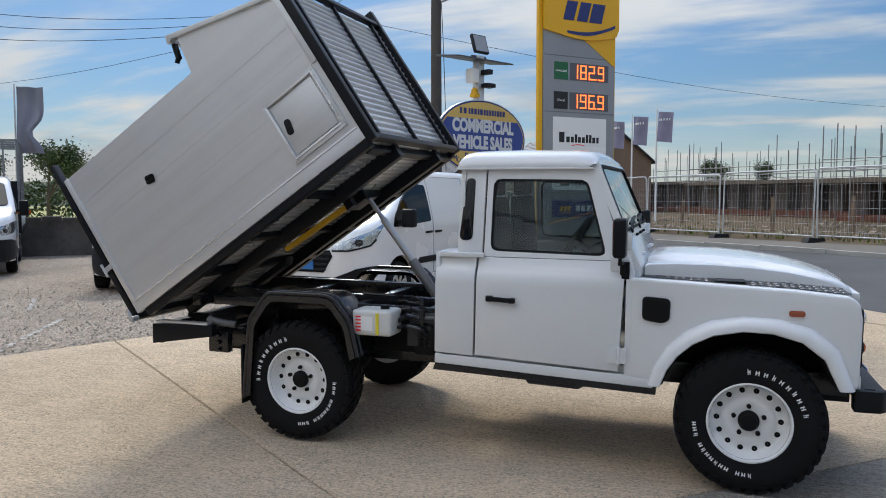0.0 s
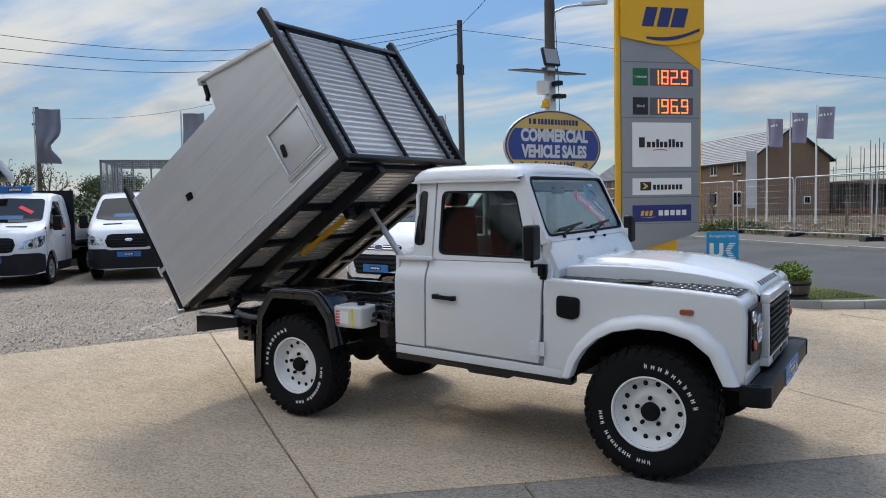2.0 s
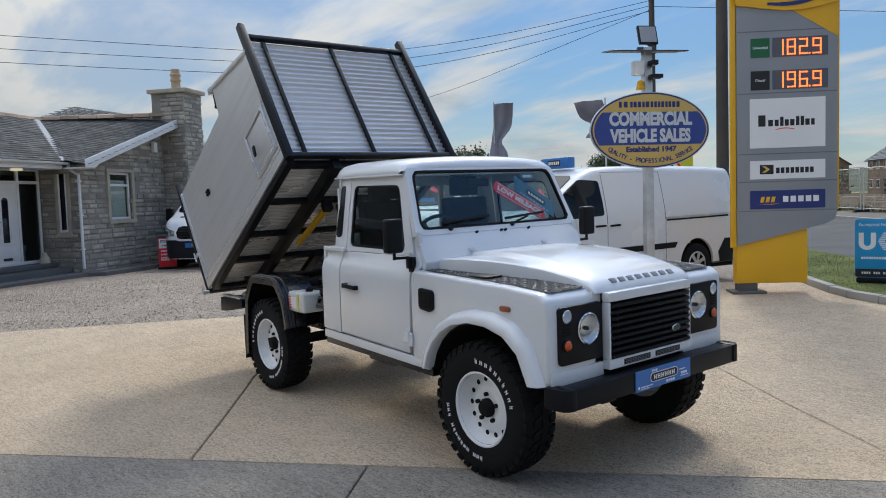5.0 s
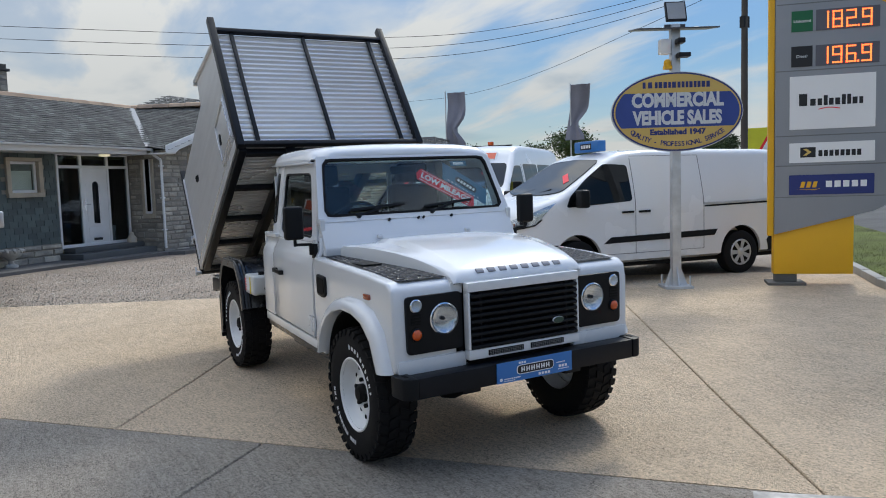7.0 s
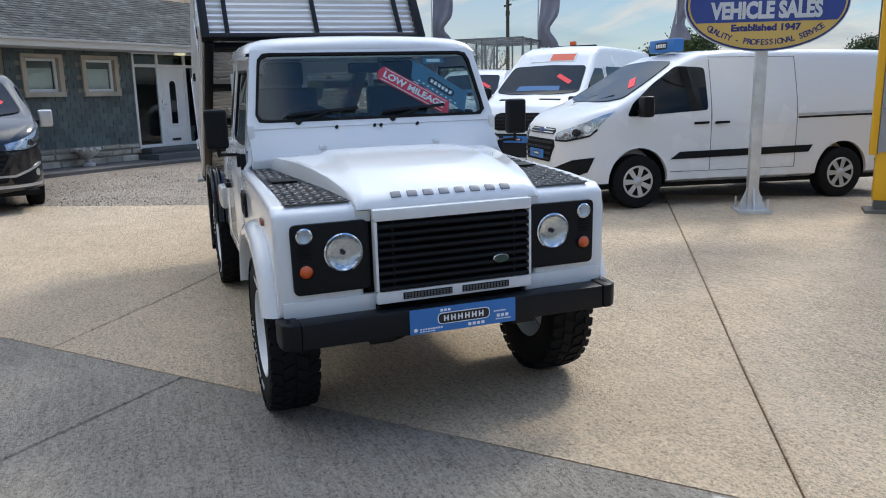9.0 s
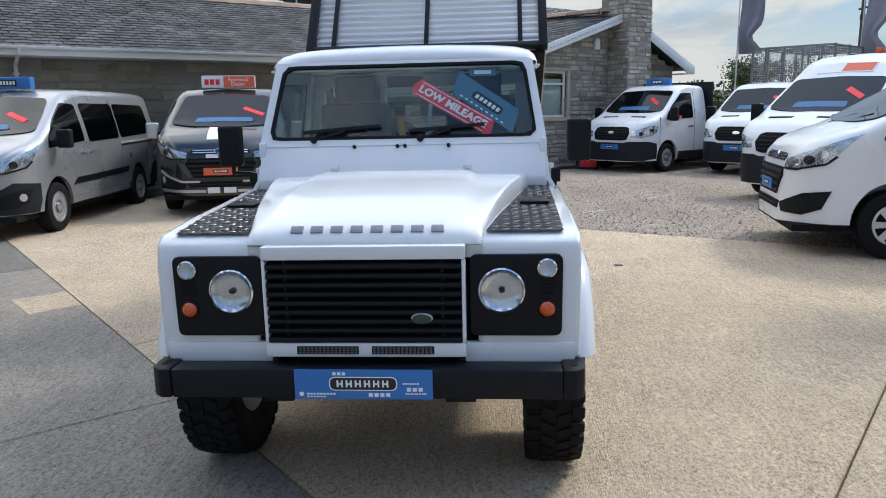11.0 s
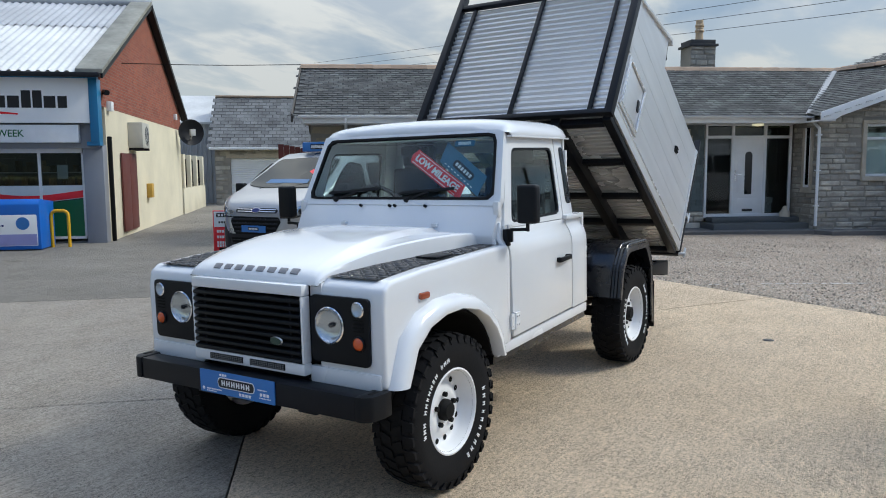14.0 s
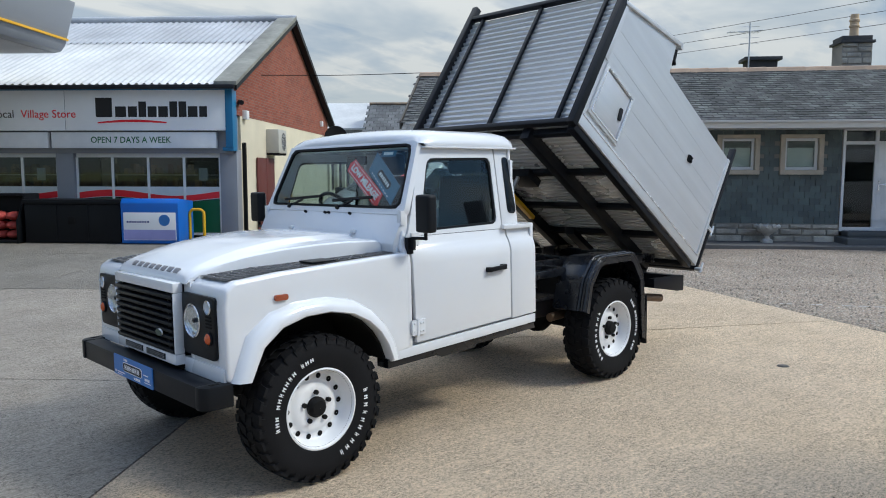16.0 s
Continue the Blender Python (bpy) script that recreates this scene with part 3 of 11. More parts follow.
# faint chalky lines on the gravel that mark the parking rows
for (x0, y0, x1, y1) in ((-6.6, 2.2, -5.6, 0.4), (-8.6, 3.6, -7.6, 2.6)):
    bm = bmesh.new()
    d = Vector((x1 - x0, y1 - y0, 0)).normalized()
    s = d.cross(Vector((0, 0, 1))) * 0.035
    for i in range(12):
        if rg.random() < 0.25:
            continue
        p = Vector((x0, y0, 0)).lerp(Vector((x1, y1, 0)), i / 12 + 0.01)
        q = Vector((x0, y0, 0)).lerp(Vector((x1, y1, 0)), (i + 0.9) / 12)
        vs = []
        for w in (p - s, p + s, q + s * rg.uniform(0.5, 1.2), q - s):
            vs.append(bm.verts.new((w.x, w.y, gz(w.x, w.y) - 0.006)))
        bm.faces.new(vs)
    part("painted_line", bm, surface("worn road paint", (0.43, 0.405, 0.37), 0.85, grain=22, vary=0.5, stain=5), gravel, "broken white marking on the gravel")

# road, kerbs and the verge
vs_long = [-400, -150, -60, -25, -10, -4, 0, 2, 4, 6, 8, 10, 13, 17, 24, 40, 80, 160, 400]
def banked(name, mat, label, strip, category):
    """A long strip that climbs across the road: (place across, height) pairs."""
    bm = bmesh.new()
    grid(bm, [[site(u, v, rise(v) + z) for u, z in strip] for v in vs_long])
    return tagged(part(name, bm, mat), label, category, "", "structure")


banked("road", ASPHALT, "grey asphalt road beside the yard", [(6.9, -0.055), (8, -0.04), (9.5, 0.02), (11, 0.10), (12.9, 0.20)], "road")
banked("pavement", PAVING, "worn pavement across the road", [(13.06, 0.29), (14.0, 0.31), (14.9, 0.34)], "pavement")
bm = bmesh.new()
for v in range(-60, 120, 2):
    prism(bm, [(12.9, v + 0.01), (13.05, v + 0.01), (13.05, v + 1.99), (12.9, v + 1.99)], rise(v) - 0.2, rise(v) + 0.30, "z", M_SITE)
tagged(part("kerb", bm, KERB, bevel=0.0), "concrete kerb along the far side of the road", "kerb", "", "structure")
verge_edge = [(4.8, 40.0), (4.8, 12.0), (4.8, 5.6), (4.86, 5.1), (5.05, 4.55), (5.35, 4.12), (5.8, 3.85), (6.4, 3.72), (7.1, 3.7)]
bm = bmesh.new()
inner = [(p[0] + 0.13 if i < 4 else p[0] + 0.06, p[1] + (0.0 if i < 4 else 0.13)) for i, p in enumerate(verge_edge)]
rows = []
for (u, v) in inner:
    rows.append([site(u + (7.05 - u) * k / 6, v + (0.35 if u > 6.9 else 0) * 0, rise(v) + 0.075) for k in range(7)])
grid(bm, rows)
verge = tagged(part("verge", bm, LAWN), "narrow mown grass verge", "grass", "", "structure")
kerb = thing("kerb", Matrix.Identity(4), "grey concrete kerb round the grass verge", "kerb", "", "structure")
pts = []
for (p, q) in zip(verge_edge, verge_edge[1:]):
    n = max(1, round(math.dist(p, q) / 0.9))
    pts += [(p[0] + (q[0] - p[0]) * i / n, p[1] + (q[1] - p[1]) * i / n) for i in range(n)]
pts.append(verge_edge[-1])
for p, q in zip(pts, pts[1:]):
    bm = bmesh.new()
    d = Vector((q[0] - p[0], q[1] - p[1])).normalized()
    s = Vector((-d[1], d[0])) * 0.13
    if s.x < 0:
        s = -s
    o = d * 0.005
    prism(bm, [(p[0] + o.x, p[1] + o.y), (q[0] - o.x, q[1] - o.y), (q[0] - o.x + s.x, q[1] - o.y + s.y), (p[0] + o.x + s.x, p[1] + o.y + s.y)], rise(p[1]) - 0.1, rise(p[1]) + 0.1, "z", M_SITE)
    part("kerb_stone", bm, KERB, kerb, bevel=0.015)
bm = bmesh.new()
for i in range(9000):
    v = 4.2 + 16 * rg.random() ** 1.8
    u = rg.uniform(4.95 if v > 5 else 5.7, 7.0)
    p = site(u, v, rise(v) + 0.07)
    a, h, w = rg.uniform(0, 6.3), rg.uniform(0.010, 0.028), 0.006
    d, t = Vector((math.cos(a) * w, math.sin(a) * w, 0)), Vector((rg.uniform(-0.02, 0.02), rg.uniform(-0.02, 0.02), h))
    bm.faces.new((bm.verts.new(p - d), bm.verts.new(p + d), bm.verts.new(p + t)))
tagged(part("grass", bm, GRASS, smooth=0), "short green grass on the verge", "grass", "", "stuff")
bm = bmesh.new()
rows = []
for v in [-60, -40, -25, -15, -8] + [-4 + 1.5 * i for i in range(30)] + [45, 60, 90, 130]:
    rows.append([site(u, v, rise(v) + z + (noise.noise(Vector((u * 0.35, v * 0.35, 0))) * 0.16 if 15.5 < u < 40 else 0)) for u, z in ((14.9, 0.33), (15.6, 0.36), (16.4, 0.42), (17.4, 0.46), (18.6, 0.50), (20, 0.50), (22, 0.48), (25, 0.48), (29, 0.45), (35, 0.4), (45, 0.4), (70, 0.3), (120, 0.0))])
grid(bm, rows)
tagged(part("soil", bm, SOIL), "bare churned soil of a building site", "soil", "", "structure")

# ---- bungalow ----
HB = 39.0
fB = Vector((-math.sin(radians(HB)), math.cos(radians(HB)), 0))
nB = Vector((math.cos(radians(HB)), math.sin(radians(HB)), 0))
OB = Vector((-13.13, -2.79, 0))
# local frame: x along the front, y into the house, z up
MB = Matrix.Translation(OB) @ Matrix((fB, -nB, Vector((0, 0, 1)))).transposed().to_4x4()
rs = random.Random(11)


def stone_mesh(seed, mat):
    """A rough-faced stone, 1 x 1 x 1, its face towards -y."""
    r = random.Random(seed)
    bm = bmesh.new()
    j = lambda s: r.uniform(-s, s)
    back = [bm.verts.new(p) for p in ((-0.49, 0.5, -0.48), (0.49, 0.5, -0.48), (0.49, 0.5, 0.48), (-0.49, 0.5, 0.48))]
    mid = [bm.verts.new((x + j(0.015), -0.10, z + j(0.04))) for x, z in ((-0.485, -0.45), (0.485, -0.45), (0.485, 0.45), (-0.485, 0.45))]
    face = [bm.verts.new((x + j(0.03), -0.42 + j(0.16), z + j(0.06))) for x, z in ((-0.45, -0.36), (0.45, -0.36), (0.45, 0.36), (-0.45, 0.36))]
    c = bm.verts.new((j(0.15), -0.5 + j(0.12), j(0.1)))
    for a, b in ((back, mid), (mid, face)):
        for i in range(4):
            bm.faces.new((a[i], a[(i + 1) % 4], b[(i + 1) % 4], b[i]))
    for i in range(4):
        bm.faces.new((face[i], face[(i + 1) % 4], c))
    return finish("stone", bm, mat, smooth=25)


STONE_SET = [stone_mesh(i, STONEW) for i in range(9)]
STONE_LONG = surface("coursed stone", (0.33, 0.285, 0.215), 0.9, grain=16, vary=0.22, stain=2.5, bump=0.6, random_piece=0.22)
LONG_SET = [stone_mesh(40 + i, STONE_LONG) for i in range(6)]


def stones(parent, m, x0, x1, z0, z1, inside=lambda x, z: True, lo=0.085, hi=0.165, l0=0.18, l1=0.55, depth=0.05, meshes=STONE_SET, cap=300):
    """Random courses of single stones over a wall face; m: the face's frame, its outside at y = 0."""
    z, count = z0, 0
    while z < z1 - 0.03:
        h = min(rs.uniform(lo, hi), z1 - z)
        x = x0 - rs.uniform(0, 0.2)
        while x < x1 - 0.02:
            ln = rs.uniform(l0, l1)
            a, b = max(x, x0), min(x + ln, x1)
            x += ln
            if b - a < 0.05 or not inside((a + b) / 2, z + h / 2):
                continue
            ob = new("stone", rs.choice(meshes))
            ob.parent = parent
            d = depth * rs.uniform(0.7, 1.3)
            ob.matrix_basis = m @ Matrix.LocRotScale(((a + b) / 2, 0.02 - d * 0.5 + 0.012, z + h / 2), None, (b - a - 0.012, d, h - 0.012))
            count += 1
        z += h
    return count


bung = thing("bungalow", MB, "low stone and slate bungalow with a grey slate roof", "house", "", "structure")


def wall_piece(name, mat, boxes, bevel=0.0, label="", parent=None):
    bm = bmesh.new()
    for b in boxes:
        box(bm, *b)
    return part(name, bm, mat, parent or bung, label, bevel)


# carcass: walls with real openings
WL, WR = (-1.18, -0.48), (0.15, 0.85)
WZ0, WZ1 = 1.73, 2.42
front_l = wall_piece("wall_stone", MORTAR, [(-7.9, -1.6, 0.03, 0.25, 0, 2.72)], label="coursed brown stone wall")
front_s = wall_piece("wall_slate", MORTAR, [(-1.6, WL[0], 0.03, 0.25, 0, 2.72), (WL[1], WR[0], 0.03, 0.25, 0, 2.72), (WR[1], 1.34, 0.03, 0.25, 0, 2.72),
                                           (WL[0], WL[1], 0.03, 0.25, 0, WZ0), (WR[0], WR[1], 0.03, 0.25, 0, WZ0), (WL[0], WL[1], 0.03, 0.25, WZ1, 2.72), (WR[0], WR[1], 0.03, 0.25, WZ1, 2.72)], label="wall hung with green-grey slates")
wall_piece("wall_end", MORTAR, [(-7.9, -7.66, 0.25, 4.2, 0, 2.75)])
bm = bmesh.new()
prism(bm, [(0.0, 2.7), (2.0, 4.02), (4.2, 2.7)], -7.9, -7.66, "x")
part("gable_end", bm, SANDST, bung)
wall_piece("wall_back", MORTAR, [(-7.9, 9.8, 4.2, 4.4, 0, 2.75)])
GW = (4.73, 5.62, 1.37, 2.57)
gable = wall_piece("wall_gable", MORTAR, [(3.6, GW[0], -0.97, -0.75, 0, 2.72), (GW[1], 9.9, -0.97, -0.75, 0, 2.72), (GW[0], GW[1], -0.97, -0.75, 0, GW[2]), (GW[0], GW[1], -0.97, -0.75, GW[3], 2.72)], label="rough buff stone gable wall")
bm = bmesh.new()
prism(bm, [(3.6, 2.7), (9.9, 2.7), (7.3, 3.98)], -0.97, -0.75)
part("gable_top", bm, MORTAR, bung)
ret = wall_piece("wall_return", MORTAR, [(3.6, 3.82, -0.75, 0.25, 0, 2.72)], label="short stone return wall beside the door")
wall_piece("wall_right", MORTAR, [(9.7, 9.9, -0.75, 4.2, 0, 2.72)])
# stones, one by one
I4 = Matrix.Identity(4)
stones(front_l, I4 @ Matrix.Translation((0, 0.03, 0)), -7.9, -1.62, 0.1, 2.62, lo=0.12, hi=0.24, l0=0.4, l1=0.95, depth=0.04, meshes=LONG_SET)
stones(gable, Matrix.Translation((0, -0.97, 0)), 3.6, 7.15, 0.1, 4.0, lambda x, z: not (GW[0] - 0.16 < x < GW[1] + 0.16 and GW[2] - 0.14 < z < GW[3] + 0.10) and z < 2.62 + 0.34 * (x - 3.5), l0=0.22, l1=0.62)
stones(gable, Matrix.Translation((0, -0.97, 0)), 8.06, 9.9, 0.1, 4.0, lambda x, z: z < 2.62 + 0.5 * (9.95 - x), l0=0.3, l1=0.7)
MR = Matrix.Translation((3.6, 0, 0)) @ Matrix.Rotation(radians(-90), 4, "Z")
stones(ret, MR, -0.05, 0.99, 0.1, 2.65, lambda x, z: not (0.36 < x < 0.76 and 1.05 < z < 2.5))
# narrow window on the return, with stone surround
wall_piece("surround", SANDST, [(3.56, 3.64, -0.76, -0.36, 1.0, 1.12), (3.56, 3.64, -0.76, -0.68, 1.12, 2.5), (3.56, 3.64, -0.44, -0.36, 1.12, 2.5)], 0.008)
wall_piece("window_frame", UPVC, [(3.575, 3.61, -0.68, -0.63, 1.12, 2.5), (3.575, 3.61, -0.49, -0.44, 1.12, 2.5), (3.575, 3.61, -0.63, -0.49, 1.12, 1.18)], 0.004)
wall_piece("window_pane", GLASS_B, [(3.585, 3.592, -0.63, -0.49, 1.18, 2.5)])

# slates on the wall: three shared sizes, each its own piece
def slate_mesh(seed):
    r = random.Random(seed)
    bm = bmesh.new()
    j = lambda s: r.uniform(-s, s)
    pts = [(-0.49, -0.5 + j(0.03)), (0.49, -0.5 + j(0.03)), (0.49, 0.5), (-0.49, 0.5)]
    lo = [bm.verts.new((x, -0.5 if z < 0 else 0.1, z)) for x, z in pts]
    hi = [bm.verts.new((x, 0.3 if z < 0 else 0.4, z)) for x, z in pts]
    bm.faces.new(lo), bm.faces.new(hi[::-1])
    for i in range(4):
        bm.faces.new((lo[i], hi[i], hi[(i + 1) % 4], lo[(i + 1) % 4]))
    return finish("slate", bm, SLATEW, smooth=0)


SLATE_SET = [slate_mesh(i) for i in range(5)]
z, row = 0.56, 0
while z < 2.62:
    x = -1.6 - (0.11 if row % 2 else 0.0)
    while x < 1.33:
        w = 0.22
        a, b = max(x, -1.6), min(x + w, 1.33)
        x += w
        cx, cz = (a + b) / 2, z + 0.07
        hit = False
        for (p, q) in (WL, WR):
            if p - 0.12 < cx < q + 0.12 and WZ0 - 0.12 < cz < WZ1 + 0.09:
                hit = True
        if b - a < 0.04 or hit:
            continue
        ob = new("slate", rs.choice(SLATE_SET))
        ob.parent = front_s
        ob.matrix_basis = Matrix.LocRotScale((cx, 0.012 + rs.uniform(-0.003, 0.003), z + 0.09), None, (b - a - 0.005, 0.024, 0.185))
    z += 0.138
    row += 1
plinth = wall_piece("plinth", MORTAR, [(-1.62, 1.34, -0.02, 0.04, 0, 0.55)], label="rough stone plinth")
stones(plinth, Matrix.Translation((0, -0.02, 0)), -1.62, 1.34, 0.1, 0.545, lo=0.12, hi=0.2, l0=0.3, l1=0.7, depth=0.06)
# windows in the slate wall
def window(x0, x1, z0, z1, y, surround=0.085, transom=False, back=GLASS_B, blind=True):
    w = part("window", (lambda b: ([box(b, *q) for q in ((x0 - surround, x1 + surround, y - 0.05, y + 0.12, z1, z1 + surround * 0.8), (x0 - surround, x1 + surround, y - 0.07, y + 0.12, z0 - surround, z0),
                                                         (x0 - surround, x0, y - 0.05, y + 0.12, z0, z1), (x1, x1 + surround, y - 0.05, y + 0.12, z0, z1))], b)[1])(bmesh.new()), SANDST, bung, "window with buff stone surround", 0.006)
    f = 0.06
    wall_piece("window_frame", UPVC, [(x0, x1, y + 0.05, y + 0.10, z1 - f, z1), (x0, x1, y + 0.05, y + 0.10, z0, z0 + f), (x0, x0 + f, y + 0.05, y + 0.10, z0 + f, z1 - f), (x1 - f, x1, y + 0.05, y + 0.10, z0 + f, z1 - f)]
               + ([(x0 + f, x1 - f, y + 0.05, y + 0.10, z1 - 0.36, z1 - 0.30)] if transom else []), 0.006, parent=w)
    wall_piece("pane", GLASS, [(x0 + f, x1 - f, y + 0.072, y + 0.078, z0 + f, z1 - f)], parent=w)
    if blind:
        bm = bmesh.new()
        n = 14
        for i in range(n):
            xx = x0 + f + (x1 - x0 - 2 * f) * i / n
            prism(bm, [(xx, y + 0.16), (xx + (x1 - x0) / n * 0.8, y + 0.18), (xx + (x1 - x0) / n * 0.8, y + 0.182), (xx, y + 0.162)], z0 + f, z1 - f, "z")
        part("blind", bm, surface("pale blind", (0.75, 0.75, 0.72), 0.8), w)
    else:
        wall_piece("blind", surface("pale blind", (0.55, 0.55, 0.52), 0.8), [(x0 + f, x1 - f, y + 0.14, y + 0.15, z0 + f, z1 - 0.2)], parent=w)
    return w


window(*WL, WZ0, WZ1, 0.0, 0.10, blind=False)
window(*WR, WZ0, WZ1, 0.0, 0.10, blind=False)
window(*GW, -0.97, 0.10, True, blind=False)
# entrance: door between two tall panes
ent = thing("door_1", MB, "white panelled front door between tall glazed side panels", "door", "", "structure")
D0, D1, D2, D3, DZ0, DZ1, DZ2 = 1.36, 2.06, 2.86, 3.54, 0.46, 2.30, 2.64
wall_piece("door_frame", UPVC, [(D0, D3, 0.02, 0.10, DZ2 - 0.06, DZ2), (D0, D3, 0.02, 0.10, DZ0 - 0.06, DZ0 + 0.03), (D0, D3, 0.02, 0.10, DZ1 - 0.02, DZ1 + 0.05), (D0, D0 + 0.06, 0.02, 0.10, DZ0, DZ2), (D3 - 0.06, D3, 0.02, 0.10, DZ0, DZ2),
                                (D1 - 0.04, D1 + 0.03, 0.02, 0.10, DZ0, DZ2), (D2 - 0.03, D2 + 0.04, 0.02, 0.10, DZ0, DZ2)], 0.006, parent=ent)
for (p, q) in ((D0 + 0.06, D1 - 0.04), (D2 + 0.04, D3 - 0.06)):
    wall_piece("side_pane", GLASS_D, [(p, q, 0.055, 0.062, DZ0 + 0.03, DZ1 - 0.02)], parent=ent)
    wall_piece("top_pane", GLASS_D, [(p, q, 0.055, 0.062, DZ1 + 0.05, DZ2 - 0.06)], parent=ent)
wall_piece("top_pane", GLASS_D, [(D1 + 0.03, D2 - 0.03, 0.055, 0.062, DZ1 + 0.05, DZ2 - 0.06)], parent=ent)
leaf = wall_piece("door_leaf", UPVC, [(D1 + 0.03, D2 - 0.03, 0.035, 0.085, DZ0 + 0.03, DZ1 - 0.02)], 0.004, "white panelled door leaf", ent)
bm = bmesh.new()
cx = (D1 + D2) / 2
arch = [(cx - 0.09, 0.95), (cx + 0.09, 0.95), (cx + 0.09, 1.88)] + [(cx + 0.09 * math.cos(t), 1.88 + 0.09 * math.sin(t)) for t in [math.pi * i / 8 for i in range(1, 8)]] + [(cx - 0.09, 1.88)]
prism(bm, arch, 0.030, 0.036)
part("door_glass", bm, GLASS_B, leaf)
bm = bmesh.new()
for (p, q, r, s) in ((cx - 0.28, cx - 0.13, 1.0, 1.9), (cx + 0.13, cx + 0.28, 1.0, 1.9), (cx - 0.26, cx + 0.26, 0.62, 0.86)):
    box(bm, p, q, 0.028, 0.036, r, s)
part("door_panel", bm, UPVC, leaf, bevel=0.006)
wall_piece("letter_plate", surface("brass dull", (0.05, 0.05, 0.05), 0.4, 0.6), [(cx - 0.13, cx + 0.13, 0.026, 0.036, 0.54, 0.60)], 0.003, parent=leaf)
bm = bmesh.new()
box(bm, D1 + 0.055, D1 + 0.085, 0.025, 0.036, 1.28, 1.52)
rod(bm, (D1 + 0.07, 0.03, 1.42), (D1 + 0.07, -0.02, 1.42), 0.009, 8)
rod(bm, (D1 + 0.07, -0.02, 1.42), (D1 + 0.19, -0.02, 1.42), 0.009, 8)
part("handle", bm, CHROME, leaf)
wall_piece("hall_wall", surface("hall wall", (0.28, 0.29, 0.29), 0.9), [(1.0, 3.6, 2.2, 2.3, 0.3, 2.7), (0.9, 1.0, 0.25, 2.2, 0.3, 2.7), (1.0, 3.6, 0.25, 2.2, 0.36, 0.42), (1.0, 3.6, 0.25, 2.2, 2.66, 2.7)])
bm = bmesh.new()
box(bm, 2.98, 3.18, 0.22, 0.42, 0.42, 0.72), box(bm, 3.0, 3.2, 0.2, 0.4, 0.72, 0.86)
tagged(part("boxes", bm, UPVC, None, m=MB), "white boxes stacked inside the glazed entrance", "box")
step = thing("step", MB, "dark stone doorstep in front of the entrance", "step", "", "structure")
wall_piece("step_slab", surface("step stone", (0.10, 0.105, 0.105), 0.8), [(1.25, 3.58, -0.75, 0.02, 0.0, 0.30), (1.4, 3.58, -0.35, 0.02, 0.30, 0.42)], 0.03, parent=step)
# paved strip along the front
bm = bmesh.new()
prism(bm, [(-7.9, -1.1), (3.4, -1.25), (3.6, -1.6), (10.3, -1.9), (10.3, 0.1), (-7.9, 0.1)], 0.0, 0.165, "z")
tagged(part("pavement", bm, surface("path tarmac", (0.13, 0.125, 0.12), 0.9, grain=50, vary=0.25, stain=1, bump=0.4), None, m=MB), "dark tarmac strip along the bungalow", "pavement", "", "structure")
# roof
roof = part("roof", (lambda b: (
    b.faces.new([b.verts.new(p) for p in ((-8.2, -0.78, 2.76), (3.4, -0.84, 2.76), (5.8, 2.0, 4.12), (-8.2, 2.0, 4.12))]),
    b.faces.new([b.verts.new(p) for p in ((3.4, -0.84, 2.76), (3.4, -1.42, 2.70), (7.4, -1.42, 4.04), (7.4, 2.0, 4.27), (5.8, 2.0, 4.12))]),
    b.faces.new([b.verts.new(p) for p in ((7.4, -1.42, 4.04), (10.2, -1.42, 2.66), (10.2, 5.0, 2.66), (7.4, 2.0, 4.27))]),
    b.faces.new([b.verts.new(p) for p in ((-8.2, 2.0, 4.12), (5.8, 2.0, 4.12), (7.4, 2.0, 4.27), (10.2, 5.0, 2.68), (-8.2, 5.0, 2.72))]), b)[-1])(bmesh.new()),
    surface("roof felt", (0.05, 0.05, 0.052), 0.9), bung, "grey natural slate roof", smooth=0)


def plane_z(p, q, r):
    p, q, r = Vector(p), Vector(q), Vector(r)
    n = (q - p).cross(r - p)
    return lambda a, b: p.z - (n.x * (a - p.x) + n.y * (b - p.y)) / n.z


def in_poly(x, y, poly):
    hit = False
    for (x0, y0), (x1, y1) in zip(poly, poly[1:] + poly[:1]):
        if (y0 > y) != (y1 > y) and x < (x1 - x0) * (y - y0) / (y1 - y0) + x0:
            hit = not hit
    return hit


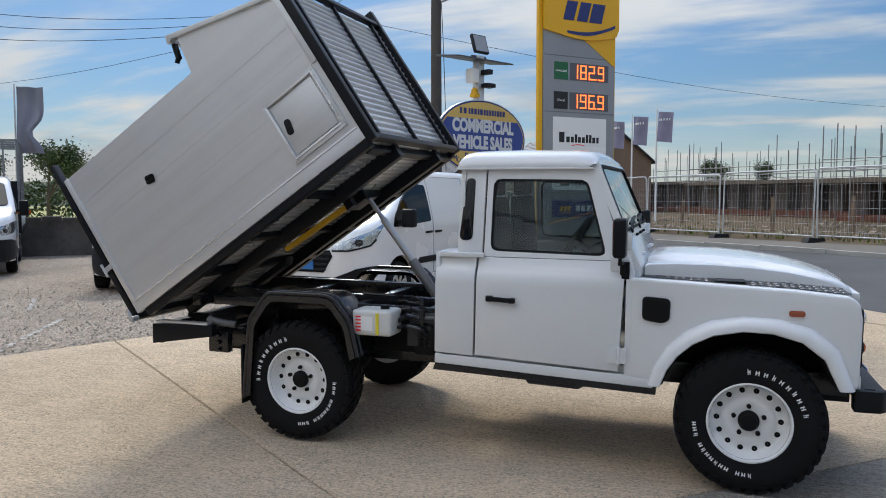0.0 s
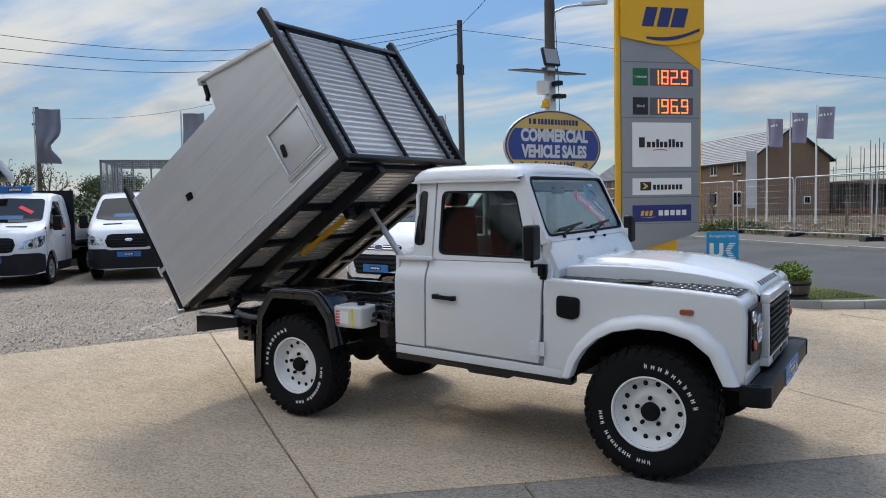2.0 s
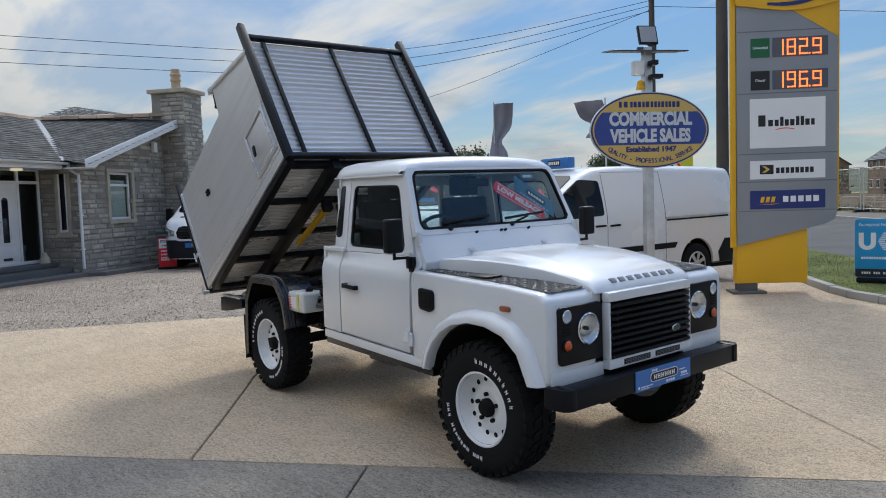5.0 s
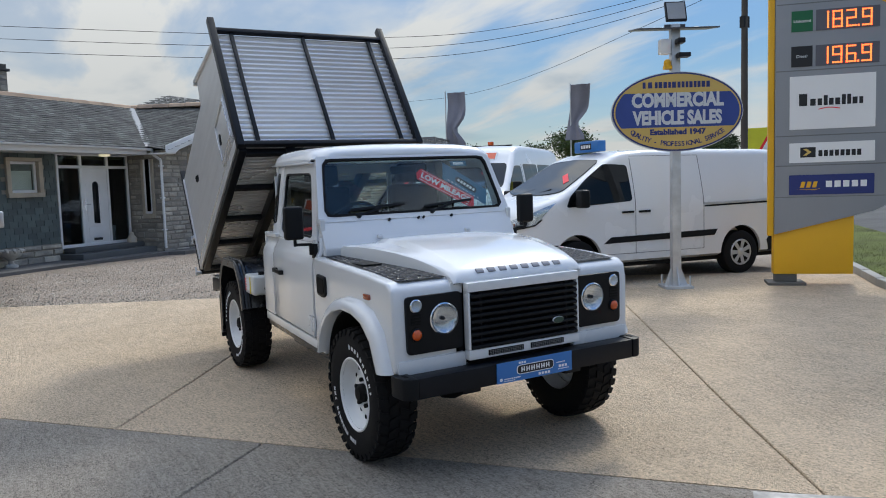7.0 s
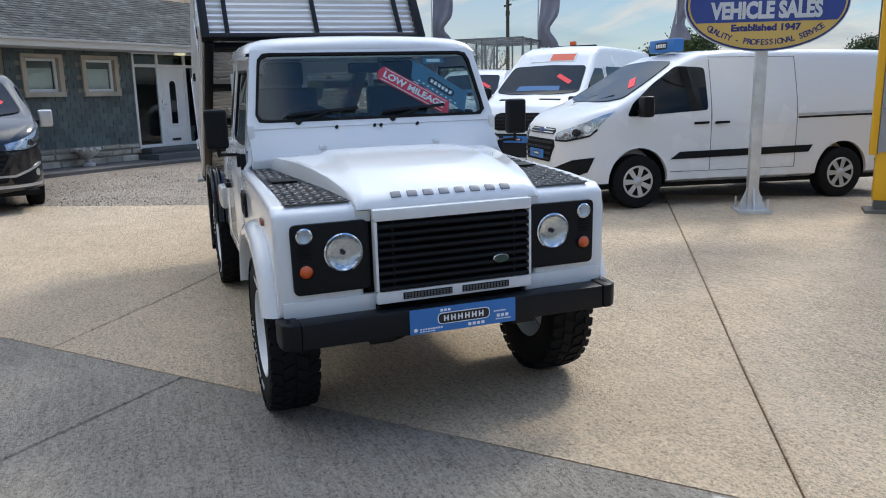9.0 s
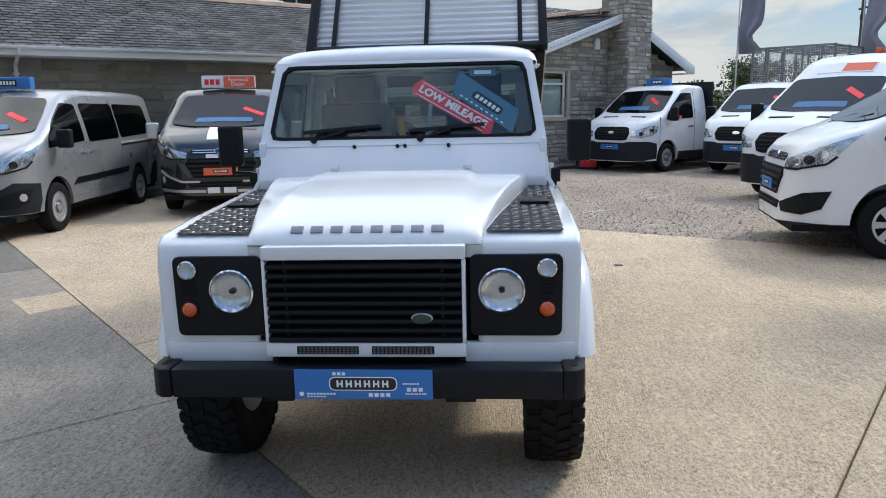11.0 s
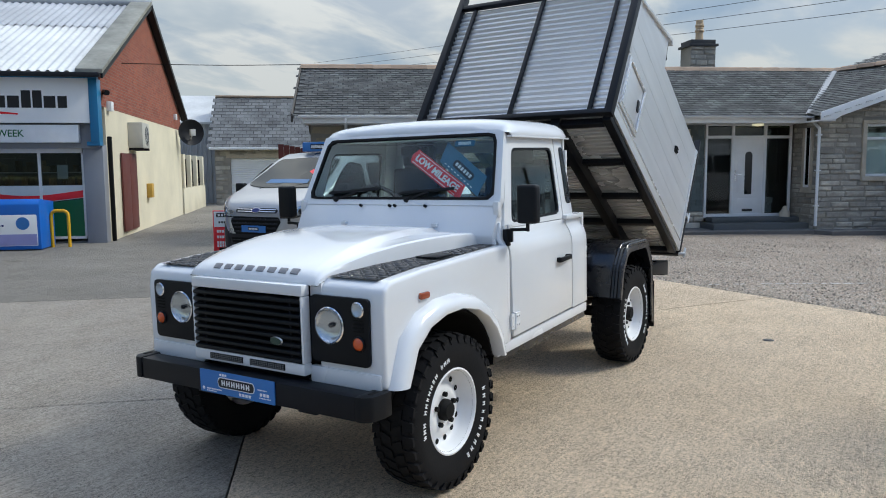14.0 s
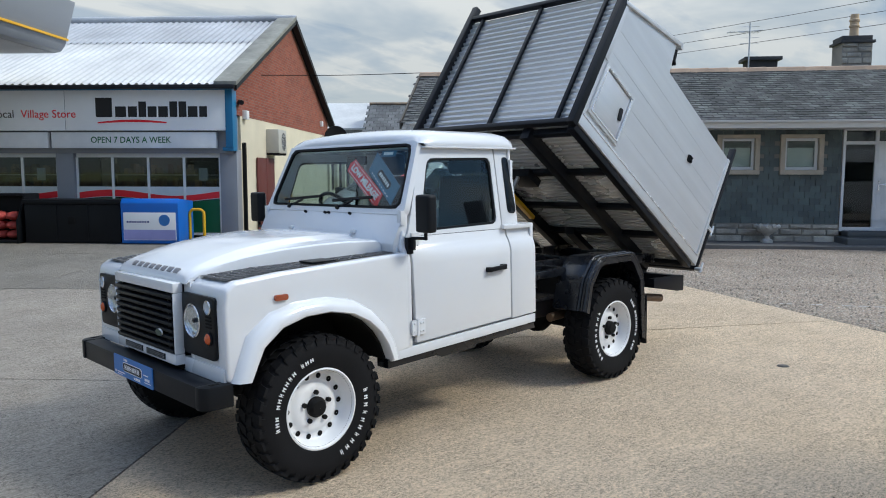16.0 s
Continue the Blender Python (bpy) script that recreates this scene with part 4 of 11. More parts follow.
def slates(poly, zf, along, up, start, w=0.23, h=0.135, lift=0.010, rows=34, span=(-9, 12)):
    """Overlapping roof slates as one mesh: along and up are plan directions, start a plan point on the eave."""
    bm = bmesh.new()
    for r in range(rows):
        k0, k1 = r * h * 0.9, (r + 1.25) * h * 0.9
        s = span[0] + (w / 2 if r % 2 else 0)
        while s < span[1]:
            e = w * rs.uniform(0.88, 1.0)
            c = Vector(start) + Vector(along) * (s + e / 2) + Vector(up) * ((k0 + k1) / 2)
            if in_poly(c.x, c.y, poly):
                vs = []
                dz = rs.uniform(0.0, 0.006)
                for (ds, k, t) in ((0.004, k0 + rs.uniform(-0.008, 0.008), lift + 0.010 + dz), (e - 0.004, k0 + rs.uniform(-0.008, 0.008), lift + 0.010 + dz), (e - 0.004, k1, lift - 0.006), (0.004, k1, lift - 0.006)):
                    p = Vector(start) + Vector(along) * (s + ds) + Vector(up) * k
                    vs.append(Vector((p.x, p.y, zf(p.x, p.y) + t)))
                top = [bm.verts.new(v) for v in vs]
                lo = [bm.verts.new(v - Vector((0, 0, 0.010))) for v in vs[:2]]
                bm.faces.new(top), bm.faces.new((top[0], top[1], lo[1], lo[0]))
            s += w
    return tagged(part("roof_slates", bm, SLATER, roof, "overlapping grey roof slates", smooth=0), "", "", "", "stuff")


slates([(-8.2, -0.82), (3.42, -0.88), (5.82, 2.02), (-8.2, 2.02)], plane_z((-8.2, -0.78, 2.76), (3.4, -0.84, 2.76), (-8.2, 2.0, 4.12)), (1, 0), (0, 1), (0, -0.83))
slates([(3.36, -0.84), (3.36, -1.45), (7.4, -1.45), (7.4, 2.0), (5.8, 2.0)], plane_z((3.4, -1.42, 2.70), (7.4, -1.42, 4.04), (5.8, 2.0, 4.12)), (0, 1), (1, 0), (3.36, 0), span=(-1.5, 2.1))
# ridge tiles
tile = bmesh.new()
prism(tile, [(-0.13, -0.06), (-0.07, 0.03), (0.0, 0.055), (0.07, 0.03), (0.13, -0.06), (0.10, -0.07), (0.0, 0.03), (-0.10, -0.07)], -0.225, 0.215, "x")
tile_me = finish("ridge_tile", tile, RIDGE, smooth=30)
for i in range(32):
    a = -8.0 + 0.445 * i
    if a < 5.8:
        p, rot = (a, 2.0, 4.16), 0
        ob = new("ridge_tile", tile_me)
        ob.parent = roof
        ob.matrix_basis = pose(*p, 0, -1.0 + rs.uniform(-1, 1), 0)
for i in range(8):
    k = i / 8
    ob = new("ridge_tile", tile_me)
    ob.parent = roof
    ob.matrix_basis = Matrix.Translation((5.8 + 1.6 * k * 1.0, 2.0 - 3.3 * k * (1 if k > 0 else 0) * 1.0, 4.16 + 0.10 * k)) @ pose(0, 0, 0, 0, 0, -64)
for i in range(7):
    ob = new("ridge_tile", tile_me)
    ob.parent = roof
    ob.matrix_basis = Matrix.Translation((7.4, -1.25 + 0.445 * i, 4.10 + 0.03 * i)) @ pose(0, 0, 0, 0, 0, 90)
# valley lead, fascia, gutter, downpipes, bargeboards
bm = bmesh.new()
bar(bm, (3.42, -0.82, 2.80), (5.8, 1.98, 4.16), 0.16, 0.02)
part("valley", bm, surface("lead sheet", (0.36, 0.36, 0.36), 0.6), roof)
wall_piece("fascia", UPVC, [(-8.0, 3.4, -0.76, -0.73, 2.60, 2.76), (-8.0, 3.4, -0.73, 0.02, 2.60, 2.62)], 0.004)
bm = bmesh.new()
half = [(-0.84 + 0.055 * math.cos(t), 2.755 + 0.055 * math.sin(t)) for t in [math.pi + math.pi * i / 8 for i in range(9)]]
prism(bm, half + [(half[-1][0] - 0.008, 2.757), (half[0][0] + 0.008, 2.757)], -8.1, 3.5, "x")
part("gutter", bm, UPVC, bung, "white half-round gutter")
for (x, y) in ((-7.1, -0.05), (3.52, -1.06)):
    bm = bmesh.new()
    tube(bm, [(x, -0.84, 2.72), (x, -0.80, 2.64), (x, y - 0.02, 2.46), (x, y - 0.02, 0.25)], 0.034, 12)
    for z in (0.7, 1.5, 2.3):
        box(bm, x - 0.05, x + 0.05, y - 0.06, y + 0.03, z, z + 0.03)
    part("downpipe", bm, UPVC, bung, "white plastic downpipe")
bm = bmesh.new()
prism(bm, [(3.30, 2.62), (3.62, 2.62), (3.78, 2.72), (7.2, 3.86), (7.2, 4.09), (3.30, 2.80)], -1.475, -1.445)
prism(bm, [(10.28, 2.56), (9.95, 2.56), (9.80, 2.68), (7.45, 3.86), (7.45, 4.09), (10.28, 2.76)], -1.475, -1.445)
box(bm, 3.30, 3.66, -1.445, -0.85, 2.60, 2.63), box(bm, 9.9, 10.28, -1.445, -0.85, 2.55, 2.58)
part("bargeboard", bm, UPVC, bung, "white bargeboards", bevel=0.004)
bm = bmesh.new()
prism(bm, [(-0.80, 2.62), (2.0, 4.00), (2.0, 4.16), (-0.80, 2.80)], -8.25, -8.21, "x")
prism(bm, [(5.0, 2.62), (2.0, 4.00), (2.0, 4.16), (5.0, 2.76)], -8.25, -8.21, "x")
part("bargeboard", bm, surface("dark fascia", (0.07, 0.06, 0.05), 0.7), bung)
# chimneys
chim = part("chimney", (lambda b: (box(b, 7.16, 8.02, -1.72, -0.70, 0, 4.86), b)[1])(bmesh.new()), MORTAR, bung, "tall stone chimney stack with a clay pot")
stones(chim, Matrix.Translation((0, -1.72, 0)), 7.14, 8.04, 0.1, 4.80, l0=0.22, l1=0.5)
stones(chim, Matrix.Translation((7.16, 0, 0)) @ Matrix.Rotation(radians(-90), 4, "Z"), 0.96, 1.72, 0.1, 4.80, l0=0.2, l1=0.5)
wall_piece("chimney_cap", SANDST, [(7.06, 8.12, -1.82, -0.62, 4.82, 4.93)], 0.015, parent=chim)
def pot(x, y, z, s=1.0):
    bm = bmesh.new()
    lathe(bm, [(0.15 * s, z), (0.13 * s, z + 0.08), (0.125 * s, z + 0.25), (0.15 * s, z + 0.27), (0.15 * s, z + 0.31), (0.13 * s, z + 0.33), (0.13 * s, z + 0.40), (0.15 * s, z + 0.42), (0.15 * s, z + 0.46), (0.125 * s, z + 0.48), (0.12 * s, z + 0.60), (0.09 * s, z + 0.60), (0.09 * s, z + 0.3)], 20, "z", (x, y, 0))
    return bm
part("chimney_pot", pot(7.59, -1.22, 4.93), surface("buff clay", (0.50, 0.37, 0.24), 0.85), chim)
chim2 = part("chimney", (lambda b: (box(b, 2.66, 3.40, 3.9, 4.6, 2.5, 5.08), b)[1])(bmesh.new()), MORTAR, bung, "square stone chimney behind the ridge")
stones(chim2, Matrix.Translation((0, 3.9, 0)), 2.66, 3.40, 3.6, 5.05, lo=0.12, hi=0.2, l0=0.3, l1=0.5)
wall_piece("chimney_cap", surface("soot stone", (0.06, 0.06, 0.06), 0.9), [(2.60, 3.46, 3.84, 4.66, 5.05, 5.12), (2.66, 3.40, 3.90, 4.60, 5.12, 5.24)], 0.01, parent=chim2)
part("chimney_pot", pot(3.06, 4.25, 5.24, 0.85), surface("buff clay", (0.50, 0.37, 0.24), 0.85), chim2)
wall_piece("chimney", surface("soot stone", (0.06, 0.06, 0.06), 0.9), [(0.7, 1.5, 5.4, 6.0, 2.5, 4.95), (0.6, 1.6, 5.3, 6.1, 4.85, 4.95)], 0.01, "low dark chimney beyond the ridge")
bm = bmesh.new()
rod(bm, (0.5, 4.6, 4.0), (0.5, 4.6, 5.75), 0.02)
rod(bm, (-0.1, 4.6, 5.5), (0.9, 4.6, 5.55), 0.012)
for i in range(9):
    rod(bm, (-0.05 + 0.1 * i, 4.35, 5.5), (-0.05 + 0.1 * i, 4.85, 5.5), 0.006, 6)
for i in range(4):
    rod(bm, (0.25, 4.6, 5.2 + 0.15 * i), (0.75, 4.6, 5.2 + 0.15 * i), 0.006, 6)
part("aerial", bm, ZINC, bung, "television aerial")
# alarm box, entrance lamp, urn, milk churn
wall_piece("alarm_box", UPVC, [(6.55, 6.72, -1.10, -1.0, 3.15, 3.42)], 0.02, "white alarm box")
bm = bmesh.new()
lathe(bm, [(0.13, 2.60), (0.12, 2.56), (0.001, 2.545)], 24, "z", (2.45, -0.35, 0))
part("porch_lamp", bm, glow("warm lamp", (1.0, 0.9, 0.6), 0.35), bung, "round lit porch ceiling lamp")
urn = thing("garden_urn", MB @ Matrix.Translation((-0.25, -0.35, 0.165)), "weathered stone garden urn on the path", "urn")
bm = bmesh.new()
lathe(bm, [(0.001, 0.0), (0.13, 0.0), (0.13, 0.05), (0.06, 0.09), (0.05, 0.14), (0.10, 0.19), (0.19, 0.24), (0.235, 0.31), (0.25, 0.37), (0.23, 0.37), (0.20, 0.32), (0.001, 0.30)], 24, "z")
part("bowl", bm, surface("pale urn stone", (0.62, 0.59, 0.53), 0.9, grain=20, vary=0.25, bump=0.6), urn)
bm = bmesh.new()
for i in range(10):
    t = 2 * math.pi * i / 10
    bmesh.ops.create_icosphere(bm, subdivisions=1, radius=0.05, matrix=Matrix.Translation((0.235 * math.cos(t), 0.235 * math.sin(t), 0.35)))
part("rim_ornament", bm, surface("pale urn stone", (0.62, 0.59, 0.53), 0.9), urn)
orn = thing("garden_ornament", MB @ Matrix.Translation((3.28, -0.22, 0.30)), "small weathered stone ornament beside the door", "ornament")
bm = bmesh.new()
lathe(bm, [(0.001, 0), (0.12, 0), (0.12, 0.22), (0.06, 0.30), (0.05, 0.36), (0.001, 0.38)], 12, "z")
part("body", bm, SANDST, orn)

# ---- shop ----
HS = 43.3
fS, nS = Vector((-math.sin(radians(HS)), math.cos(radians(HS)), 0)), Vector((math.cos(radians(HS)), math.sin(radians(HS)), 0))
MS = Matrix.Translation((-5.55, -12.75, 0)) @ Matrix((fS, -nS, Vector((0, 0, 1)))).transposed().to_4x4()
shop = thing("shop", MS, "village shop with a grey sheet roof, brick gable and cream wall", "shop", "", "structure")
DEPTH = 10.9


def sw(name, mat, boxes, bevel=0.0, label="", parent=None):
    bm = bmesh.new()
    for b in boxes:
        box(bm, *b)
    return part(name, bm, mat, parent or shop, label, bevel)


sw("wall_side", CREAM, [(-0.25, 0.0, 0.35, DEPTH, 0.0, 3.05)], label="cream rendered side wall")
bm = bmesh.new()
prism(bm, [(0.0, 3.05), (DEPTH + 0.1, 3.05), (DEPTH + 0.1, 3.55), (5.5, 6.15), (0.0, 3.6)], -0.25, 0.004, "x")
uvl = bm.loops.layers.uv.new("UVMap")
for f in bm.faces:
    for lp in f.loops:
        lp[uvl].uv = (lp.vert.co.y, lp.vert.co.z)
part("gable_brick", bm, BRICK, shop, "red brick gable")
sw("wall_front", SHOPGREY, [(-0.42, 0.0, 0.0, 0.35, 0.0, 2.2), (-4.55, -4.10, 0.0, 0.3, 0, 2.2), (-12, -11.5, 0.0, 0.3, 0, 2.2)], 0.01, "grey clad shop front piers")
sw("wall_back", CREAM, [(-12, 0, DEPTH - 0.1, DEPTH, 0, 3.0), (-12, -11.8, 0.3, DEPTH, 0, 3.5)])
# windows with their coloured bands
for (x0, x1) in ((-4.08, -0.46), (-8.2, -4.58)):
    n = 4
    wdt = (x1 - x0) / n
    win = sw("shop_window", UPVC, [(x0, x1, 0.10, 0.16, 0.10, 0.16), (x0, x1, 0.10, 0.16, 2.02, 2.12)] + [(x0 + wdt * i - 0.03, x0 + wdt * i + 0.03, 0.10, 0.16, 0.16, 2.02) for i in range(n + 1)], 0.004, "shop window with white mullions")
    for i in range(n):
        a, b = x0 + wdt * i + 0.03, x0 + wdt * (i + 1) - 0.03
        sw("pane", GLASS_D, [(a, b, 0.125, 0.131, 0.16, 2.02)], parent=win)
        for (lo, hi, m2, yy) in ((0.985, 1.301, surface("frosted film", (0.66, 0.70, 0.70), 0.5), 0.118), (0.16, 0.965, GREENV, 0.118), (1.00, 1.15, REDV, 0.113)):
            bm = bmesh.new()
            up, dn = [], []
            for k in range(7):
                x = a + (b - a) * k / 6
                s = 0.06 * math.sin((x - x0) * 1.9)
                up.append((x, hi + (0 if hi > 1.3 else s * (1.25 if m2 is REDV else 1.0))))
                dn.append((x, lo + (s if m2 is not GREENV else 0)))
            prism(bm, dn + up[::-1], yy, yy + 0.003)
            part("window_band", bm, m2, win)
    sw("shop_interior", surface("shop inside", (0.22, 0.23, 0.22), 0.9), [(x0, x1, 2.2, 2.3, 0.0, 2.2), (x0, x1, 0.16, 2.2, 0.0, 0.04)])
    sw("goods_shelf", UPVC, [(x0 + 0.05, x1 - 0.05, 1.15, 1.45, z, z + 0.025) for z in (0.875, 1.225, 1.575)])
    sw("window_notice", PAPER, [(x1 - 0.55, x1 - 0.33, 0.135, 0.138, 1.45, 1.76)], parent=win)
    bm = bmesh.new()
    for i in range(60):
        xx, zz = x0 + rs.uniform(0.1, 3.4), rs.choice((0.9, 1.25, 1.6))
        box(bm, xx, xx + rs.uniform(0.05, 0.12), 1.2, 1.4, zz, zz + rs.uniform(0.12, 0.28))
    part("shelf_goods", bm, surface("packed goods", (0.35, 0.28, 0.18), 0.7, island=0.6), shop)
# fascia boards
fas = sw("fascia_board", surface("white sign board", (0.90, 0.90, 0.90), 0.35, vary=0.03, bump=0.0), [(-4.1, -0.16, -0.28, -0.16, 2.66, 3.62), (-8.2, -4.11, -0.28, -0.16, 2.66, 3.62), (-12, -8.21, -0.28, -0.16, 2.66, 3.62)], 0.004, "white shop name board")
sw("fascia_edge", SHOPBLUE, [(-12, 0.02, -0.30, -0.14, 3.62, 3.70), (-0.16, 0.02, -0.30, 0.02, 2.25, 3.62), (-0.25, 0.02, -0.28, 0.02, 2.17, 2.26)], 0.01, parent=fas)
sw("lower_board", surface("pale lower board", (0.80, 0.81, 0.82), 0.5), [(-4.5, -0.42, -0.24, -0.10, 2.24, 2.62), (-12, -4.6, -0.24, -0.10, 2.24, 2.62)], 0.006, parent=fas)
sw("shutter_box", SHOPGREY, [(-12, -0.05, -0.05, 0.30, 2.12, 3.65)])
FR = Matrix(((1, 0, 0, 0), (0, 0, -1, 0), (0, 1, 0, 0), (0, 0, 0, 1)))
letters("board_text", "OPEN 7 DAYS A WEEK", 0.215, Matrix.Translation((-2.52, -0.245, 2.43)) @ FR, GREENV, fas, 0.002, bold=0.002, stretch=0.92)
letters("board_text", "Village Store", 0.27, Matrix.Translation((-4.52, -0.285, 3.05)) @ FR, REDV, fas, 0.002, bold=0.001)
letters("board_text", "local", 0.27, Matrix.Translation((-5.62, -0.285, 3.05)) @ FR, INK, fas, 0.002)
# the shop's name as plain dark blocks over a red swoosh
bm = bmesh.new()
wds = (0.26, 0.17, 0.14, 0.12, 0.14, 0.15, 0.12, 0.12, 0.15, 0.12)
x = -3.34
for i, wd in enumerate(wds):
    hh = 0.40 if i == 0 else (0.32 if i in (3, 6, 7) else 0.22)
    box(bm, x, x + wd * 1.56, -0.286, -0.278, 2.98, 2.98 + hh * 1.15)
    x += wd * 1.86
part("board_name", bm, INK, fas, "dark name blocks")
bm = bmesh.new()
up = [(-3.3 + 1.7 * k / 8, 2.86 + 0.06 * math.sin(k / 8 * 3.1)) for k in range(9)]
prism(bm, up + [(p[0], p[1] - 0.03 - 0.03 * math.sin(i / 8 * 3.1)) for i, p in list(enumerate(up))[::-1]], -0.286, -0.279)
part("board_swoosh", bm, REDV, fas)
sw("board_joint", SHOPGREY, [(-4.11, -4.10, -0.2815, -0.278, 2.68, 3.6)], parent=fas)
# roof: corrugated sheets
for (k0, k1, mname, col) in ((0.0, 0.60, "fibre cement roof", None), (0.58, 1.0, "fibre cement roof aged", (0.42, 0.43, 0.45))):
    bm = bmesh.new()
    rows = []
    p0, p1 = Vector((0, -0.45, 3.74)), Vector((0, 5.5, 6.36))
    for k in (k0, (k0 + k1) / 2, k1):
        q = p0.lerp(p1, k)
        rows.append([(x, q.y, q.z + 0.028 * math.sin(x * 2 * math.pi / 0.19) + (0.0 if k0 == 0 else -0.01 + 0.035 * (1 - (k - k0) / (k1 - k0)))) for x in [-12 + 0.0317 * i for i in range(374)]])
    grid(bm, rows)
    part("roof_sheet", bm, SHEETR if col is None else surface(mname, col, 0.75, grain=9, vary=0.2, stain=0.6, bump=0.2), shop, "corrugated grey roof sheets", smooth=60)
bm = bmesh.new()
bm.faces.new([bm.verts.new(p) for p in ((-12, 5.5, 6.3), (0.15, 5.5, 6.3), (0.15, 11.4, 3.45), (-12, 11.4, 3.45))])
part("roof_back", bm, SHEETR, shop)
bm = bmesh.new()
prism(bm, [(-0.50, 3.70), (5.5, 6.36), (5.5, 6.48), (-0.50, 3.80)], -0.35, 0.20, "x")
part("roof_verge", bm, surface("mossy verge", (0.26, 0.255, 0.22), 0.9, grain=8, vary=0.3), shop, bevel=0.01)
bm = bmesh.new()
prism(bm, [(5.5, 6.20), (11.4, 3.40), (11.4, 3.52), (5.5, 6.38)], 0.0, 0.22, "x")
prism(bm, [(-0.50, 3.60), (5.5, 6.26), (5.5, 6.36), (-0.50, 3.70)], 0.16, 0.205, "x")
part("roof_edge", bm, PLASTIC, shop)
bm = bmesh.new()
rod(bm, (-12, 5.5, 6.40), (0.2, 5.5, 6.40), 0.12, 10)
part("ridge_cap", bm, surface("fibre cement roof aged", (0.42, 0.43, 0.45)), shop)
sw("gutter", PLASTIC_G, [(-12, 0.15, -0.58, -0.46, 3.62, 3.72)], 0.03)
# side wall things
ac = sw("air_conditioner", surface("cream metal", (0.52, 0.50, 0.44), 0.5), [(0.0, 0.36, 2.55, 3.40, 2.20, 2.85)], 0.02, "outdoor air conditioner on the side wall")
bm = bmesh.new()
lathe(bm, [(0.001, 0.363), (0.24, 0.363), (0.25, 0.36)], 24, "x", (0, 3.1, 2.52))
part("fan_grille", bm, PLASTIC_G, ac)
bm = bmesh.new()
for i in range(7):
    lathe(bm, [(0.03 + 0.032 * i, 0.366), (0.038 + 0.032 * i, 0.366)], 24, "x", (0, 3.1, 2.52))
part("fan_ring", bm, UPVC, ac)
sw("bracket", PLASTIC_G, [(0.0, 0.36, 2.6, 2.64, 2.14, 2.20), (0.0, 0.36, 3.3, 3.34, 2.14, 2.20)], parent=ac)
for (y0, y1) in ((1.55, 2.35), (2.38, 3.15)):
    sw("gate_leaf", MAROON, [(0.02, 0.06, y0, y1, 0.12, 2.05)], 0.006, "maroon steel side door leaf")
sw("pipe", UNDER, [(0.0, 0.09, 0.42, 0.52, 0.0, 2.4)], 0.02, "black downpipe")
sw("meter_box", surface("yellow box", (0.50, 0.30, 0.05), 0.6), [(0.0, 0.15, 4.55, 4.85, 0.85, 1.25)], 0.02, "small yellow and grey box on the side wall")
sw("camera_box", UPVC, [(0.0, 0.12, 0.5, 0.72, 2.98, 3.2), (0.0, 0.1, 9.6, 9.8, 3.35, 3.55)], 0.02)
bm = bmesh.new()
rod(bm, (0.02, 0.25, 3.38), (0.16, -0.02, 3.34), 0.06, 12)
part("cctv_camera", bm, PLASTIC, shop, "small black wall camera")
bm = bmesh.new()
rod(bm, (-0.35, 0.30, -0.12), (0.0, 0.0, 0.0), 0.03)
lathe(bm, [(0.001, 0.0), (0.25, 0.05), (0.46, 0.17), (0.45, 0.18), (0.25, 0.065), (0.001, 0.02)], 28, "x")
dish = part("satellite_dish", bm, PLASTIC_G, shop, "grey satellite dish", m=Matrix.Translation((0.42, 10.3, 2.95)) @ pose(0, 0, 0, 0, 0, -62))
bm = bmesh.new()
rod(bm, (0.02, 0, -0.3), (0.32, 0, -0.05), 0.02, 8)
box(bm, 0.24, 0.36, -0.09, 0.09, -0.12, 0.10)
part("receiver", bm, surface("pale receiver", (0.45, 0.45, 0.44), 0.5), dish, bevel=0.02)
# low cream wall with railings beyond the shop
lw = sw("yard_wall", CREAM, [(-0.2, 0.05, DEPTH + 0.05, 17, 0, 0.95)] + [(-0.22, 0.07, y, y + 0.35, 0.95, 2.2) for y in (DEPTH + 0.1, 12.6, 14.3, 16.2)], 0.01, "cream yard wall with piers")
bm = bmesh.new()
for i in range(40):
    rod(bm, (-0.08, 11.3 + 0.14 * i, 0.95), (-0.08, 11.3 + 0.14 * i, 2.05), 0.012, 6)
part("railing", bm, UNDER, lw)

# ---- garage and gate beyond ----
MG = Matrix.Translation((-19.29, -24.17, 0.0)) @ Matrix((fS, -nS, Vector((0, 0, 1)))).transposed().to_4x4()
gar = thing("garage", MG, "stone garage with slate roof and white roller door", "garage", "", "structure")


def gw(name, mat, boxes, bevel=0.0, label=""):
    bm = bmesh.new()
    for b in boxes:
        box(bm, *b)
    return part(name, bm, mat, gar, label, bevel)


gwall = gw("wall", MORTAR, [(-0.7, 0.0, 0, 0.3, 0, 2.6), (2.45, 9, 0, 0.3, 0, 2.6), (0, 2.45, 0, 0.3, 2.15, 2.6), (-0.7, -0.4, 0.3, 6, 0, 2.6)], label="stone garage wall")
stones(gwall, Matrix.Identity(4), -0.7, 4.2, 0.1, 2.55, lambda x, z: not (-0.12 < x < 2.57 and z < 2.25), lo=0.14, hi=0.24, l0=0.3, l1=0.8)
gw("lintel", SANDST, [(-0.2, 2.65, -0.03, 0.1, 2.15, 2.35)], 0.01)
bm = bmesh.new()
prof = []
for i in range(22):
    prof += [(0.10, 0.02 + 0.097 * i), (0.085, 0.05 + 0.097 * i), (0.10, 0.097 + 0.097 * i)]
